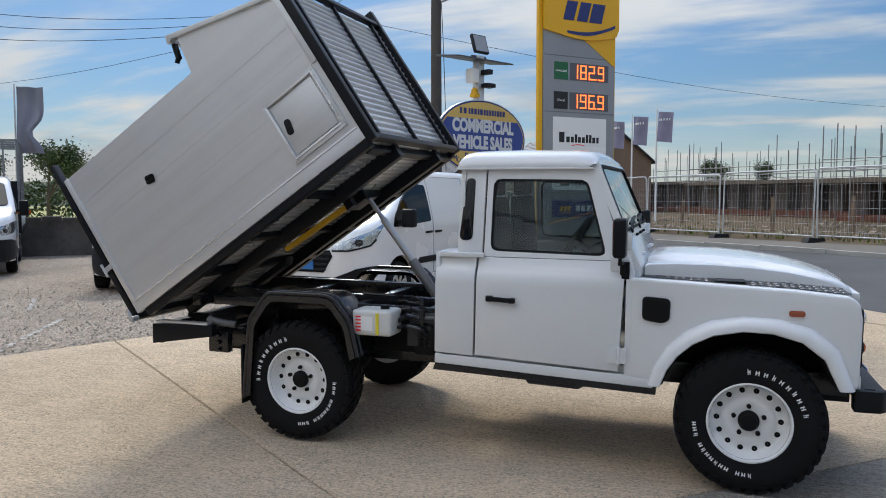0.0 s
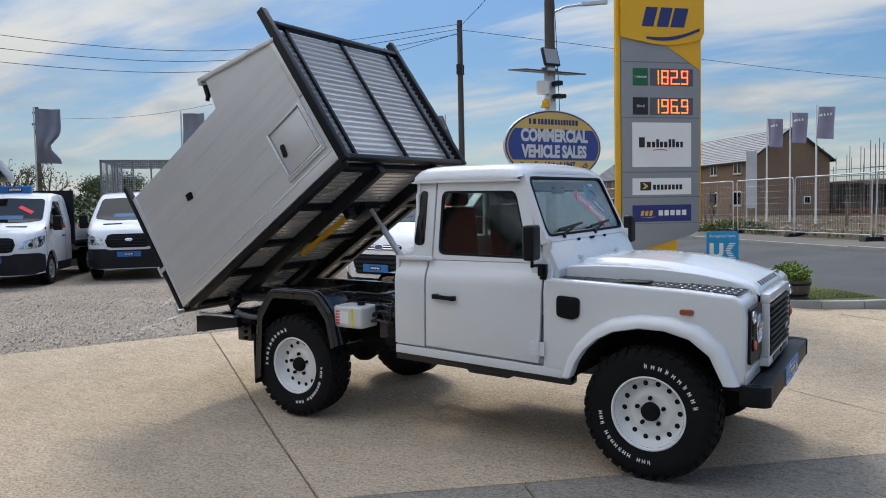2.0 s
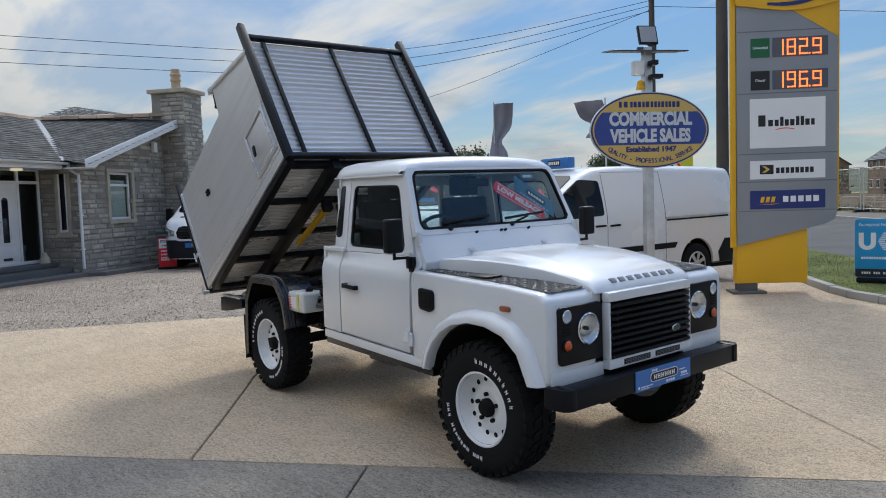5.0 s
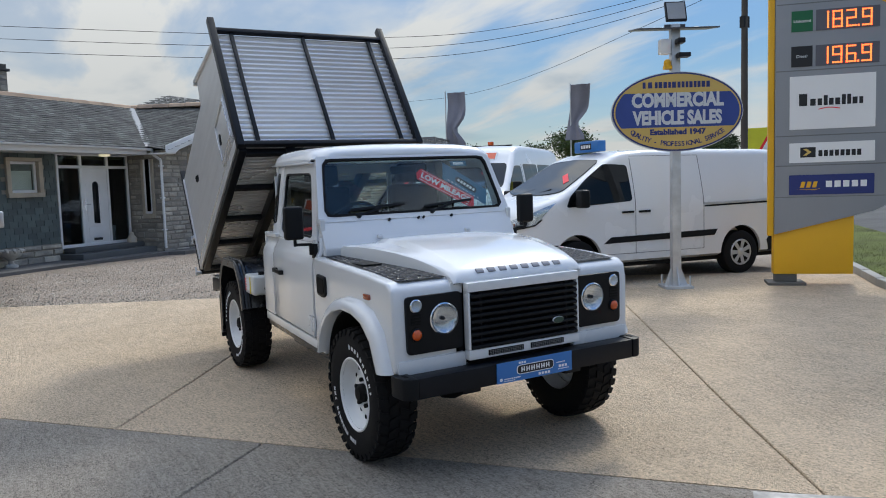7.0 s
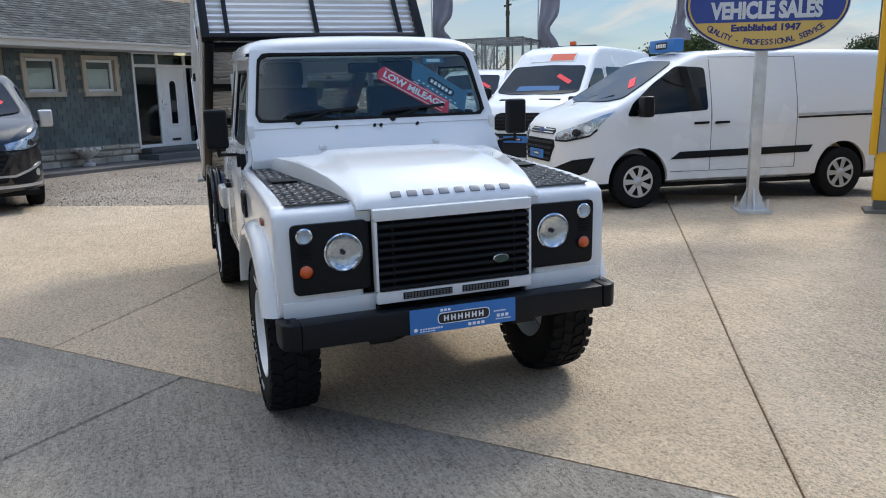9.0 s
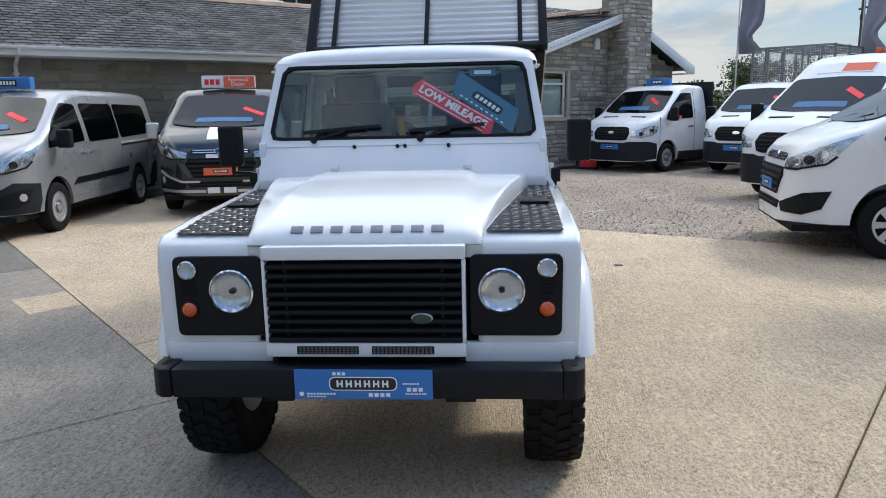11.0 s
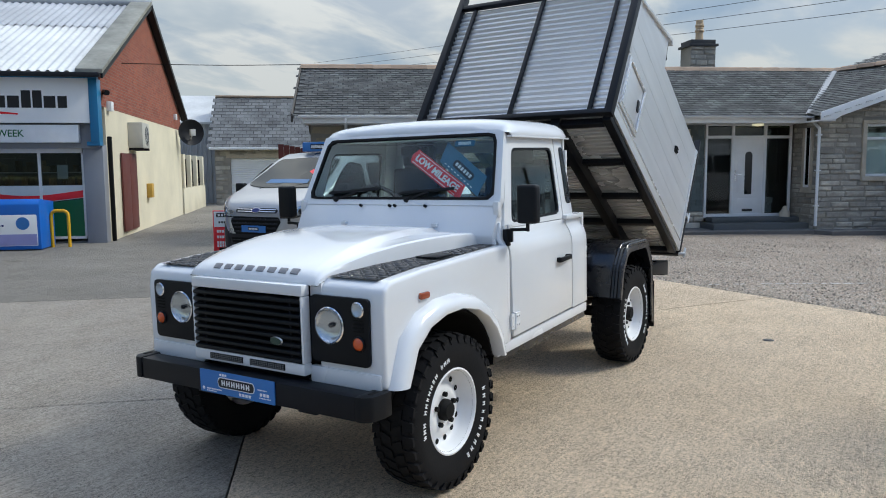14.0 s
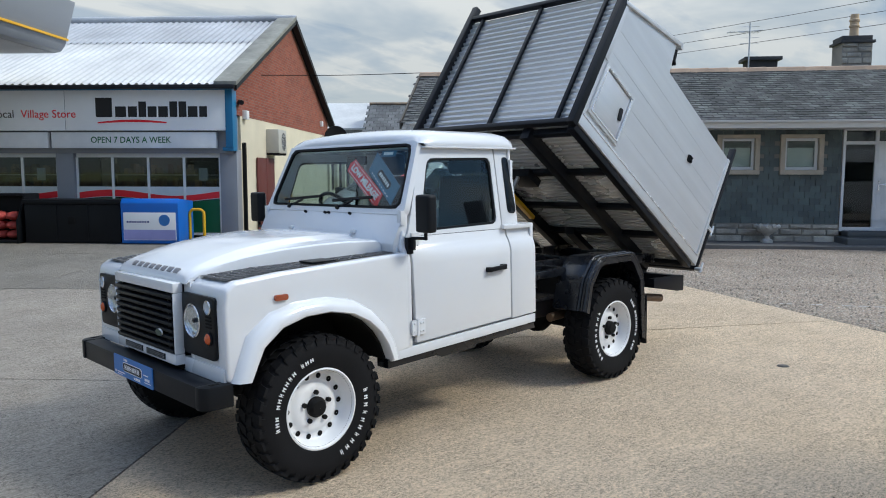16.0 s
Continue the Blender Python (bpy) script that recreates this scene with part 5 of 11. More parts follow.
prism(bm, prof + [(0.14, 2.15), (0.14, 0.02)], 0.0, 2.45, "x")
part("roller_door", bm, UPVC, gar, "white ribbed roller door", smooth=0)
groof = part("roof", (lambda b: (b.faces.new([b.verts.new(p) for p in ((-0.9, -0.35, 2.62), (9.3, -0.35, 2.62), (9.3, 3.0, 5.15), (-0.9, 3.0, 5.15))]), b.faces.new([b.verts.new(p) for p in ((-0.9, 3.0, 5.15), (9.3, 3.0, 5.15), (9.3, 6.4, 2.6), (-0.9, 6.4, 2.6))]), b)[-1])(bmesh.new()), surface("roof felt", (0.05, 0.05, 0.052), 0.9), gar)
SLATER = surface("weathered slate", (0.135, 0.137, 0.14), 0.85, grain=12, vary=0.35, stain=0.9, bump=0.5, island=0.25)
roof = groof
slates([(-0.9, -0.40), (9.3, -0.40), (9.3, 3.0), (-0.9, 3.0)], plane_z((-0.9, -0.35, 2.62), (9.3, -0.35, 2.62), (-0.9, 3.0, 5.15)), (1, 0), (0, 1), (0, -0.4), w=0.34, h=0.24, span=(-1.0, 6.5))
gw("ridge", RIDGE, [(-0.9, 9.3, 2.9, 3.1, 5.15, 5.25)], 0.03)
gw("gutter", UPVC, [(-0.9, 9.3, -0.5, -0.38, 2.52, 2.62)], 0.02)
# grey metal shed behind the yard wall
shed = thing("metal_shed", MS @ Matrix.Translation((-2.4, 20.5, 0)), "grey ribbed metal shed behind the shop's yard wall", "shed", "", "structure")
def ribs(n, width):
    out = []
    for i in range(n):
        x = width * i / n
        out += [(x, 0.0), (x + width / n * 0.55, 0.0), (x + width / n * 0.65, -0.03), (x + width / n * 0.9, -0.03)]
    return out + [(width, 0.0)]


bm = bmesh.new()
prism(bm, ribs(12, 2.6) + [(2.6, 0.1), (0, 0.1)], 0.0, 3.9, "z")
part("wall", bm, surface("galvanised sheet", (0.36, 0.37, 0.38), 0.55, 0.4, vary=0.15, stain=1.2), shed)
bm = bmesh.new()
prism(bm, [(0.1, 0.0), (6.0, 0.0), (6.0, 3.9), (3.0, 5.3), (0.1, 3.9)], 2.5, 2.6, "x")
part("gable", bm, surface("dark sheet", (0.13, 0.135, 0.14), 0.6, 0.3, vary=0.15, stain=1.2), shed)
bm = bmesh.new()
prism(bm, [(-0.2, 3.82), (3.0, 5.36), (6.1, 3.82), (6.1, 3.92), (3.0, 5.46), (-0.2, 3.92)], -0.1, 2.75, "x")
part("roof", bm, SHEETR, shed)
gate = thing("gate", MG @ Matrix.Translation((2.9, 8.5, 0)), "maroon close-boarded gate beside the garage", "gate")
for i in range(14):
    bm = bmesh.new()
    box(bm, 0.16 * i, 0.16 * i + 0.152, -0.015, 0.015, 0.08, 2.35 - 0.12 * math.sin(i / 13 * 3.14))
    part("board", bm, MAROON, gate)
gate.matrix_world = Matrix.Translation((-11.4, -13.2, 0)) @ pose(0, 0, 0, 0, 0, HS + 90)

# ---- price pylon ----
PY = facing(-0.90, 7.09, 0, -44.0)           # x to the viewer's right, y up, z out
pyl = thing("price_pylon", PY, "grey and yellow fuel price pylon beside the yard", "sign")


def pp(name, mat, outline, z0, z1, parent=None, label="", bevel=0.0):
    bm = bmesh.new()
    prism(bm, outline, z0, z1, "z")
    return part(name, bm, mat, parent or pyl, label, bevel)


def rect(x0, x1, y0, y1):
    return [(x0, y0), (x1, y0), (x1, y1), (x0, y1)]


PW = 0.695
body = pp("pylon_body", PYGREY, [(-PW, 0.80), (PW - 0.16, 1.10), (PW - 0.03, 1.17), (PW, 1.26), (PW, 6.0), (-PW, 6.0)], 0.0, 0.14, label="grey panelled pylon body", bevel=0.01)
pp("yellow_edge", JETYEL, rect(-PW - 0.085, -PW - 0.004, 0.78, 6.0), 0.05, 0.12, bevel=0.015)
pp("yellow_edge", JETYEL, rect(PW + 0.004, PW + 0.04, 1.3, 6.0), 0.02, 0.10, bevel=0.01)
pp("yellow_base", JETYEL, rect(-PW + 0.0, 0.30, 0.25, 1.2), -0.10, 0.10, label="yellow pylon foot", bevel=0.01)
pp("base_plate", surface("dull base steel", (0.13, 0.125, 0.115), 0.7, 0.3, vary=0.3), rect(-PW - 0.08, -PW + 0.40, 0.09, 0.14), -0.2, 0.2, bevel=0.006)
pp("base_post", surface("dull base steel", (0.13, 0.125, 0.115), 0.7), rect(-PW + 0.02, -PW + 0.30, 0.14, 0.26), -0.08, 0.08, bevel=0.006)
# yellow head with a curved lower edge and a dark swoosh
head = pp("head_panel", JETYEL, [(-PW - 0.02, 4.28)] + [(-PW + 1.39 * k / 10, 4.24 - 0.10 * math.sin(math.pi * (k / 10) ** 1.2)) for k in range(11)] + [(PW + 0.05, 4.35), (PW + 0.05, 6.0), (-PW - 0.02, 6.0)], 0.141, 0.175, label="yellow pylon head")
pp("head_corner", JETYEL, [(0.05, 4.16), (PW, 3.75), (PW, 4.4), (0.05, 4.4)], 0.1405, 0.147)
sw_up = [(-0.28 + 0.94 * k / 10, 4.26 - 0.02 * math.sin(k / 10 * 3.1) + 0.16 * (k / 10) ** 2.2) for k in range(11)]
pp("swoosh", NAVY, sw_up + [(p[0], p[1] - 0.045 * math.sin(min(1, 0.25 + i / 10) * 2.2) - 0.012) for i, p in list(enumerate(sw_up))[::-1]], 0.175, 0.182, head)
bm = bmesh.new()
for x0, w in ((-0.36, 0.20), (-0.10, 0.20), (0.14, 0.24)):
    prism(bm, [(x0, 4.42), (x0 + w, 4.42), (x0 + w + 0.08, 4.72), (x0 + 0.08, 4.72)], 0.175, 0.183, "z")
part("head_mark", bm, NAVY, head, "dark blue mark blocks")
for (y0, y1) in ((3.86, 3.875), (2.985, 3.0), (2.12, 2.135), (1.72, 1.735), (1.30, 1.31)):
    pp("panel_joint", surface("joint grey", (0.16, 0.17, 0.18), 0.5), rect(-PW + 0.01, PW - 0.01, y0, y1), 0.1395, 0.1415, body)
# price rows: seven-bar digits
SEG = {"1": "bc", "8": "abcdefg", "2": "abged", "9": "abcdfg", "6": "acdefg"}


def digit(bm, ch, x, y, w, h, t):
    q = {"a": (x, x + w, y + h - t, y + h), "g": (x, x + w, y + h / 2 - t / 2, y + h / 2 + t / 2), "d": (x, x + w, y, y + t), "b": (x + w - t, x + w, y + h / 2, y + h), "c": (x + w - t, x + w, y, y + h / 2), "f": (x, x + t, y + h / 2, y + h), "e": (x, x + t, y, y + h / 2)}
    for s in SEG[ch]:
        x0, x1, y0, y1 = q[s]
        n = 4 if x1 - x0 > y1 - y0 else 1
        m = 1 if n == 4 else 3
        for i in range(n):
            for j in range(m):
                a0, a1 = x0 + (x1 - x0) * i / n, x0 + (x1 - x0) * (i + 1) / n
                b0, b1 = y0 + (y1 - y0) * j / m, y0 + (y1 - y0) * (j + 1) / m
                box(bm, a0 + 0.002, a1 - 0.002, b0 + 0.002, b1 - 0.002, 0.150, 0.153)


for row, (yb, digits, mat, word) in enumerate(((3.52, "1829", GREENV, "Unleaded"), (3.06, "1969", INK, "Diesel"))):
    yb = (3.52, 3.06)[row]
    pp("display", surface("display grey", (0.10, 0.10, 0.12), 0.4), rect(-0.20, 0.56, yb - 0.02, yb + 0.25), 0.14, 0.146, label="price display")
    tag = pp("fuel_tag", mat, rect(-0.50, -0.24, yb - 0.02, yb + 0.25), 0.14, 0.148, label="dark green fuel grade tag" if row == 0 else "black fuel grade tag")
    letters("tag_text", word, 0.055, Matrix.Translation((-0.37, yb + 0.115, 0.1485)), PAPER, tag, 0.0005)
    x = -0.17
    for i, ch in enumerate(digits):
        w = 0.125
        bm = bmesh.new()
        digit(bm, ch, x + (0.02 if ch == "1" else 0), yb, w - (0.02 if ch == "1" else 0), 0.225, 0.024)
        part("digit", bm, LED, pyl, "orange lit price digit", smooth=0)
        x += 0.165 if i < 3 else 0
        if i == 2:
            bm = bmesh.new()
            box(bm, x - 0.030, x - 0.008, yb, yb + 0.024, 0.150, 0.153)
            part("point", bm, LED, pyl, smooth=0)
            x += 0.02
p1 = pp("name_panel", PAPER, rect(-0.515, 0.525, 2.21, 2.915), 0.14, 0.148, label="white panel with a dark store name")
bm = bmesh.new()
x = -0.40
for i, wd in enumerate((0.125, 0.082, 0.068, 0.058, 0.068, 0.073, 0.058, 0.058, 0.073, 0.058)):
    hh = 0.16 if i == 0 else (0.13 if i in (3, 6, 7) else 0.09)
    prism(bm, rect(x, x + wd * 0.8, 2.52, 2.52 + hh), 0.148, 0.151, "z")
    x += wd * 1.10
part("name_mark", bm, INK, p1)
up = [(-0.16 + 0.26 * k / 6, 2.475 + 0.02 * math.sin(k / 6 * 3.1)) for k in range(7)]
pp("name_swoosh", REDV, up + [(p[0], p[1] - 0.012) for p in up[::-1]], 0.148, 0.151, p1)
p2 = pp("card_panel", PAPER, rect(-0.515, 0.525, 1.765, 2.03), 0.14, 0.148, label="white fuel card panel")
pp("card_mark", INK, rect(-0.38, -0.19, 1.835, 1.97), 0.148, 0.151, p2)
pp("card_mark", GOLD, [(-0.35, 1.86), (-0.30, 1.86), (-0.24, 1.905), (-0.30, 1.95), (-0.35, 1.95), (-0.29, 1.905)], 0.151, 0.153, p2)
bm = bmesh.new()
for i in range(8):
    prism(bm, rect(-0.155 + 0.067 * i, -0.155 + 0.067 * i + 0.048, 1.845, 1.925), 0.148, 0.151, "z")
part("card_name", bm, INK, p2)
p3 = pp("fuel_panel", NAVY, rect(-0.515, 0.525, 1.335, 1.60), 0.14, 0.148, label="navy fuel panel")
bm = bmesh.new()
for i in range(3):
    prism(bm, [(-0.38 + 0.075 * i, 1.43), (-0.33 + 0.075 * i, 1.43), (-0.31 + 0.075 * i, 1.51), (-0.36 + 0.075 * i, 1.51)], 0.148, 0.151, "z")
prism(bm, [(-0.42, 1.41), (-0.20, 1.395), (-0.10, 1.42), (-0.20, 1.405)], 0.148, 0.151, "z")
part("fuel_mark", bm, YELLOWP, p3)
bm = bmesh.new()
for i in range(5):
    prism(bm, rect(-0.06 + 0.105 * i, -0.06 + 0.105 * i + (0.075 if i != 3 else 0.075), 1.43, 1.515), 0.148, 0.151, "z")
part("fuel_name", bm, PAPER, p3)

# ---- oval dealer sign on its mast ----
SG = facing(-2.00, 5.37, 0, -28.5)
sign = thing("dealer_sign", SG, "blue and gold oval commercial vehicle sales sign on a grey mast", "sign")


def oval(a, b, n=56, c=(0, 0)):
    return [(c[0] + a * math.cos(2 * math.pi * i / n), c[1] + b * math.sin(2 * math.pi * i / n)) for i in range(n)]


def sp(name, mat, outline, z0, z1, label="", bevel=0.0):
    bm = bmesh.new()
    prism(bm, outline, z0, z1, "z")
    return part(name, bm, mat, sign, label, bevel)


SC = (0.0, 2.505)
sp("oval_rim", ZINC, oval(0.895, 0.535, c=SC), 0.06, 0.10)
sp("oval_border", NAVY, oval(0.885, 0.525, c=SC), 0.10, 0.104)
sp("oval_line", GOLD, oval(0.862, 0.505, c=SC), 0.104, 0.106)
sp("oval_field", GOLD, oval(0.835, 0.482, c=SC), 0.106, 0.109, "gold oval face")
band = [p for p in oval(0.84, 0.487, 160, SC) if 2.295 <= p[1] <= 2.775]
sp("oval_band", surface("sign blue", (0.03, 0.06, 0.26), 0.4), band, 0.109, 0.112, "blue band")
bm = bmesh.new()
x = -0.47
for wd in (0.055, 0.018, 0.075, 0.018, 0.05, 0.065, 0.065, 0.05, 0.075, 0.055, 0.055, 0.05, 0.06, 0.05, 0.055, 0.065, 0.065):
    if wd > 0.02:
        prism(bm, rect(x, x + wd * 0.72, 2.825, 2.905), 0.109, 0.112, "z")
    x += wd
part("sign_name", bm, NAVY, sign, "dark blue name bars", smooth=0)
SIGNGREY = surface("pale grey lettering", (0.60, 0.62, 0.64), 0.45, vary=0.03, bump=0.0)
letters("sign_text", "COMMERCIAL", 0.245, Matrix.Translation((0, 2.655, 0.1125)), SIGNGREY, sign, 0.001, stretch=0.80, bold=0.0125)
letters("sign_text", "VEHICLE SALES", 0.245, Matrix.Translation((0, 2.420, 0.1125)), SIGNGREY, sign, 0.001, stretch=0.735, bold=0.0125)
letters("sign_text", "Established 1947", 0.100, Matrix.Translation((0, 2.235, 0.1095)), NAVY, sign, 0.001, bold=0.005, stretch=1.12)
chars = "QUALITY - PROFESSIONAL SERVICE"
for i, ch in enumerate(chars):
    if ch == " ":
        continue
    t = radians(-90 + (i - (len(chars) - 1) / 2) * 3.55)
    ex, ey = 0.775 * math.cos(t) * 1.0, 0.432 * math.sin(t)
    tx, ty = -0.775 * math.sin(t), 0.432 * math.cos(t)
    letters("sign_letter", ch, 0.090, Matrix.Translation((ex, 2.505 + ey, 0.1095)) @ pose(0, 0, 0, 0, 0, math.degrees(math.atan2(ty, tx))), NAVY, sign, 0.001, bold=0.002)
bm = bmesh.new()
box(bm, -0.06, 0.06, 0.10, 3.68, -0.06, 0.06)
part("mast", bm, ZINC, sign, "grey square steel mast", bevel=0.008)
bm = bmesh.new()
box(bm, -0.19, 0.19, 0.10, 0.135, -0.19, 0.19)
for a in (0, 90, 180, 270):
    prism(bm, [(0.06, 0.135), (0.16, 0.135), (0.06, 0.40)], -0.008, 0.008, "z", Matrix.Rotation(radians(a), 4, "Y"))
for sx in (-0.15, 0.15):
    for sz in (-0.15, 0.15):
        rod(bm, (sx, 0.1, sz), (sx, 0.27, sz), 0.012, 8)
part("mast_foot", bm, ZINC, sign, "steel base plate with bolts")
bm = bmesh.new()
box(bm, -0.55, 0.55, 3.615, 3.635, -0.30, 0.18, Matrix.Translation((0, 3.62, 0)) @ pose(0, 0, 0, 8, 0, 0) @ Matrix.Translation((0, -3.62, 0)))
box(bm, -0.14, 0.14, 3.64, 3.68, -0.02, 0.02)
part("solar_panel", bm, surface("solar cells", (0.06, 0.065, 0.08), 0.3), sign, "small solar panel on the mast top", bevel=0.004)
bm = bmesh.new()
box(bm, -0.13, 0.15, 3.70, 3.98, 0.0, 0.05, Matrix.Translation((0, 3.8, 0)) @ pose(0, 0, 0, -18, 0, 0) @ Matrix.Translation((0, -3.8, 0)))
fl = part("flood_lamp", bm, PLASTIC_G, sign, "square flood lamp", bevel=0.01)
bm = bmesh.new()
box(bm, -0.11, 0.13, 3.72, 3.96, 0.051, 0.054, Matrix.Translation((0, 3.8, 0)) @ pose(0, 0, 0, -18, 0, 0) @ Matrix.Translation((0, -3.8, 0)))
part("lamp_glass", bm, surface("lamp glass", (0.30, 0.31, 0.32), 0.2), fl)
bm = bmesh.new()
box(bm, -0.22, -0.07, 3.28, 3.48, -0.05, 0.10)
part("junction_box", bm, UPVC, sign, "white junction box", bevel=0.03)
bm = bmesh.new()
box(bm, -0.02, 0.08, 3.40, 3.47, 0.06, 0.22)
box(bm, -0.01, 0.16, 3.22, 3.28, 0.06, 0.20)
part("cctv_camera", bm, PLASTIC_G, sign, "grey mast camera", bevel=0.015)
bm = bmesh.new()
box(bm, -0.16, -0.06, 2.98 + 0.10, 3.13, -0.02, 0.09)
lathe(bm, [(0.05, 3.13), (0.05, 3.18), (0.03, 3.21), (0.001, 3.22)], 14, "y", (-0.11, 0, 0.03))
part("beacon", bm, YELLOWP, sign, "small amber beacon", bevel=0.006)

# ---- blue pavement board and barrel planter on the verge ----
ub = thing("pavement_board", facing(-0.15, 8.33, rise(6.2) + 0.075, -72) @ Matrix.Diagonal((0.84, 0.86, 0.84, 1)), "blue pavement board accepting fuel cards on the grass", "sign")


def upart(name, mat, outline, z0, z1, label="", bevel=0.0):
    bm = bmesh.new()
    prism(bm, outline, z0, z1, "z")
    return part(name, bm, mat, ub, label, bevel)


upart("panel", SKYBLUE, round_loop(rect(-0.31, 0.31, 0.08, 1.10), 0.07), 0.0, 0.03, bevel=0.003)
upart("strip", INK, rect(-0.30, 0.30, 0.09, 0.23), 0.03, 0.032)
upart("foot", PLASTIC, rect(-0.28, 0.28, 0.0, 0.08), -0.16, 0.14, bevel=0.02)
letters("board_text", "Accepted here", 0.085, Matrix.Translation((0, 1.0, 0.031)), PAPER, ub, 0.001)
bm = bmesh.new()
arc = [math.pi + math.pi * k / 12 for k in range(13)]
prism(bm, [(-0.25, 0.86)] + [(-0.115 + 0.135 * math.cos(t), 0.68 + 0.12 * math.sin(t)) for t in arc] + [(0.02, 0.86), (-0.06, 0.86)] + [(-0.115 + 0.055 * math.cos(t), 0.68 + 0.05 * math.sin(t)) for t in arc[::-1]] + [(-0.17, 0.86)], 0.03, 0.033, "z")
part("mark", bm, PAPER, ub)
for i in range(9):
    y = 0.565 + 0.0345 * i
    bx("mark_stripe", PAPER, ub, 0.05 + abs(y - 0.70) * 0.55, 0.15 + abs(y - 0.70) * 0.75, y, y + 0.020, 0.03, 0.033)
bm = bmesh.new()
for i in range(11):
    prism(bm, rect(-0.21 + 0.04 * i, -0.182 + 0.04 * i, 0.40, 0.44), 0.03, 0.033, "z")
for i in range(11):
    if i not in (4, 8):
        prism(bm, rect(-0.2 + 0.037 * i, -0.175 + 0.037 * i, 0.14, 0.18), 0.032, 0.034, "z")
part("bars", bm, PAPER, ub)

pl = thing("barrel_planter", Matrix.Translation((1.08, 7.14, rise(4.4) + 0.07)) @ Matrix.Diagonal((0.86, 0.86, 0.95, 1)), "half-barrel wooden planter with yellow and orange flowers", "planter")
for i in range(20):
    t0, t1 = 2 * math.pi * i / 20, 2 * math.pi * (i + 0.94) / 20
    bm = bmesh.new()
    rows = [[(r * math.cos(t), r * math.sin(t), z) for t in (t0, (t0 + t1) / 2, t1)] for r, z in ((0.27, 0.0), (0.315, 0.15), (0.335, 0.30), (0.31, 0.30), (0.29, 0.10))]
    grid(bm, rows)
    part("stave", bm, surface("grey barrel oak", (0.105, 0.09, 0.075), 0.9, grain=25, vary=0.35, stain=4, bump=0.5, random_piece=0.2), pl, smooth=0)
for z, r in ((0.06, 0.295), (0.23, 0.334)):
    bm = bmesh.new()
    lathe(bm, [(r, z), (r + 0.006, z), (r + 0.012, z + 0.035), (r + 0.006, z + 0.035)], 40, "z")
    part("hoop", bm, STEEL_BLK, pl)
bm = bmesh.new()
lathe(bm, [(0.30, 0.26), (0.001, 0.27)], 24, "z")
part("earth", bm, SOIL, pl)
for name, mat, cnt, r0 in (("foliage", LEAF, 700, 0.045), ("flowers", surface("marigold", (0.75, 0.38, 0.02), 0.7, island=0.4), 16, 0.022)):
    bm = bmesh.new()
    for i in range(cnt):
        a, r = rg.uniform(0, 6.3), 0.30 * math.sqrt(rg.random())
        z = 0.28 + (0.30 - r * 0.5) * rg.random() * (1 if name == "foliage" else 1.0) + (0.06 if name == "flowers" else 0)
        c, d, u = Vector((r * math.cos(a), r * math.sin(a), z)), Vector((rg.uniform(-1, 1), rg.uniform(-1, 1), rg.uniform(-0.3, 1))).normalized(), Vector((rg.uniform(-1, 1), rg.uniform(-1, 1), rg.uniform(-1, 1))).normalized()
        e = d.cross(u).normalized() * r0 * 0.6
        bm.faces.new([bm.verts.new(c + q) for q in (-e, d * r0 * 1.6 - e * 0.2, d * r0 * 2.4, d * r0 * 1.4 + e)])
    tagged(part(name, bm, mat if name == "flowers" else surface("planter leaves", (0.13, 0.20, 0.035), 0.7, vary=0.3, island=0.5), pl, smooth=0), "", "", "", "stuff")

# ---- the pickup with a raised tipping body ----
truck = thing("pickup_truck", pose(0, 0.003, 0.014, 0.7, 0.5, 0.25), "white short-cab off-road pickup with its aluminium tipping body raised", "truck")


def side_y(z):
    if z <= 1.10:
        return 0.825
    if z <= 1.22:
        k = (z - 1.10) / 0.12
        return 0.825 - 0.042 * k * k
    return 0.783 - 0.085 * (z - 1.22) / 0.6


def skin(name, outline, side, mat, parent, off=0.0, thick=0.03, hole=None, bevel=0.006, label=""):
    """A body-side panel: an (x, z) outline, with a hole if given, bent to the cab's side."""
    bm = bmesh.new()
    if hole is None:
        prism(bm, outline, 0, -thick)
    else:
        n = len(outline)
        a = [[bm.verts.new((p[0], y, p[1])) for p in loop] for y in (0, -thick) for loop in (outline, hole)]
        for i in range(n):
            j = (i + 1) % n
            bm.faces.new((a[0][i], a[0][j], a[1][j], a[1][i]))
            bm.faces.new((a[2][i], a[3][i], a[3][j], a[2][j]))
            bm.faces.new((a[0][i], a[2][i], a[2][j], a[0][j]))
            bm.faces.new((a[1][i], a[1][j], a[3][j], a[3][i]))
    for z in (1.10, 1.14, 1.18, 1.22):
        bmesh.ops.bisect_plane(bm, geom=bm.verts[:] + bm.edges[:] + bm.faces[:], plane_co=(0, 0, z), plane_no=(0, 0, 1))
    for v in bm.verts:
        v.co.y = side * (side_y(v.co.z) + off + v.co.y)
    return part(name, bm, mat, parent, label, bevel)


ARCH_IN = [(0.925, 0.575), (0.962, 0.672), (1.015, 0.752), (1.095, 0.825), (1.20, 0.880), (1.35, 0.912), (1.50, 0.909), (1.64, 0.872), (1.75, 0.788), (1.825, 0.63)]
ARCH_OUT = [(0.855, 0.575), (0.893, 0.695), (0.96, 0.802), (1.055, 0.892), (1.18, 0.957), (1.35, 0.990), (1.53, 0.987), (1.69, 0.948), (1.822, 0.848), (1.908, 0.63)]

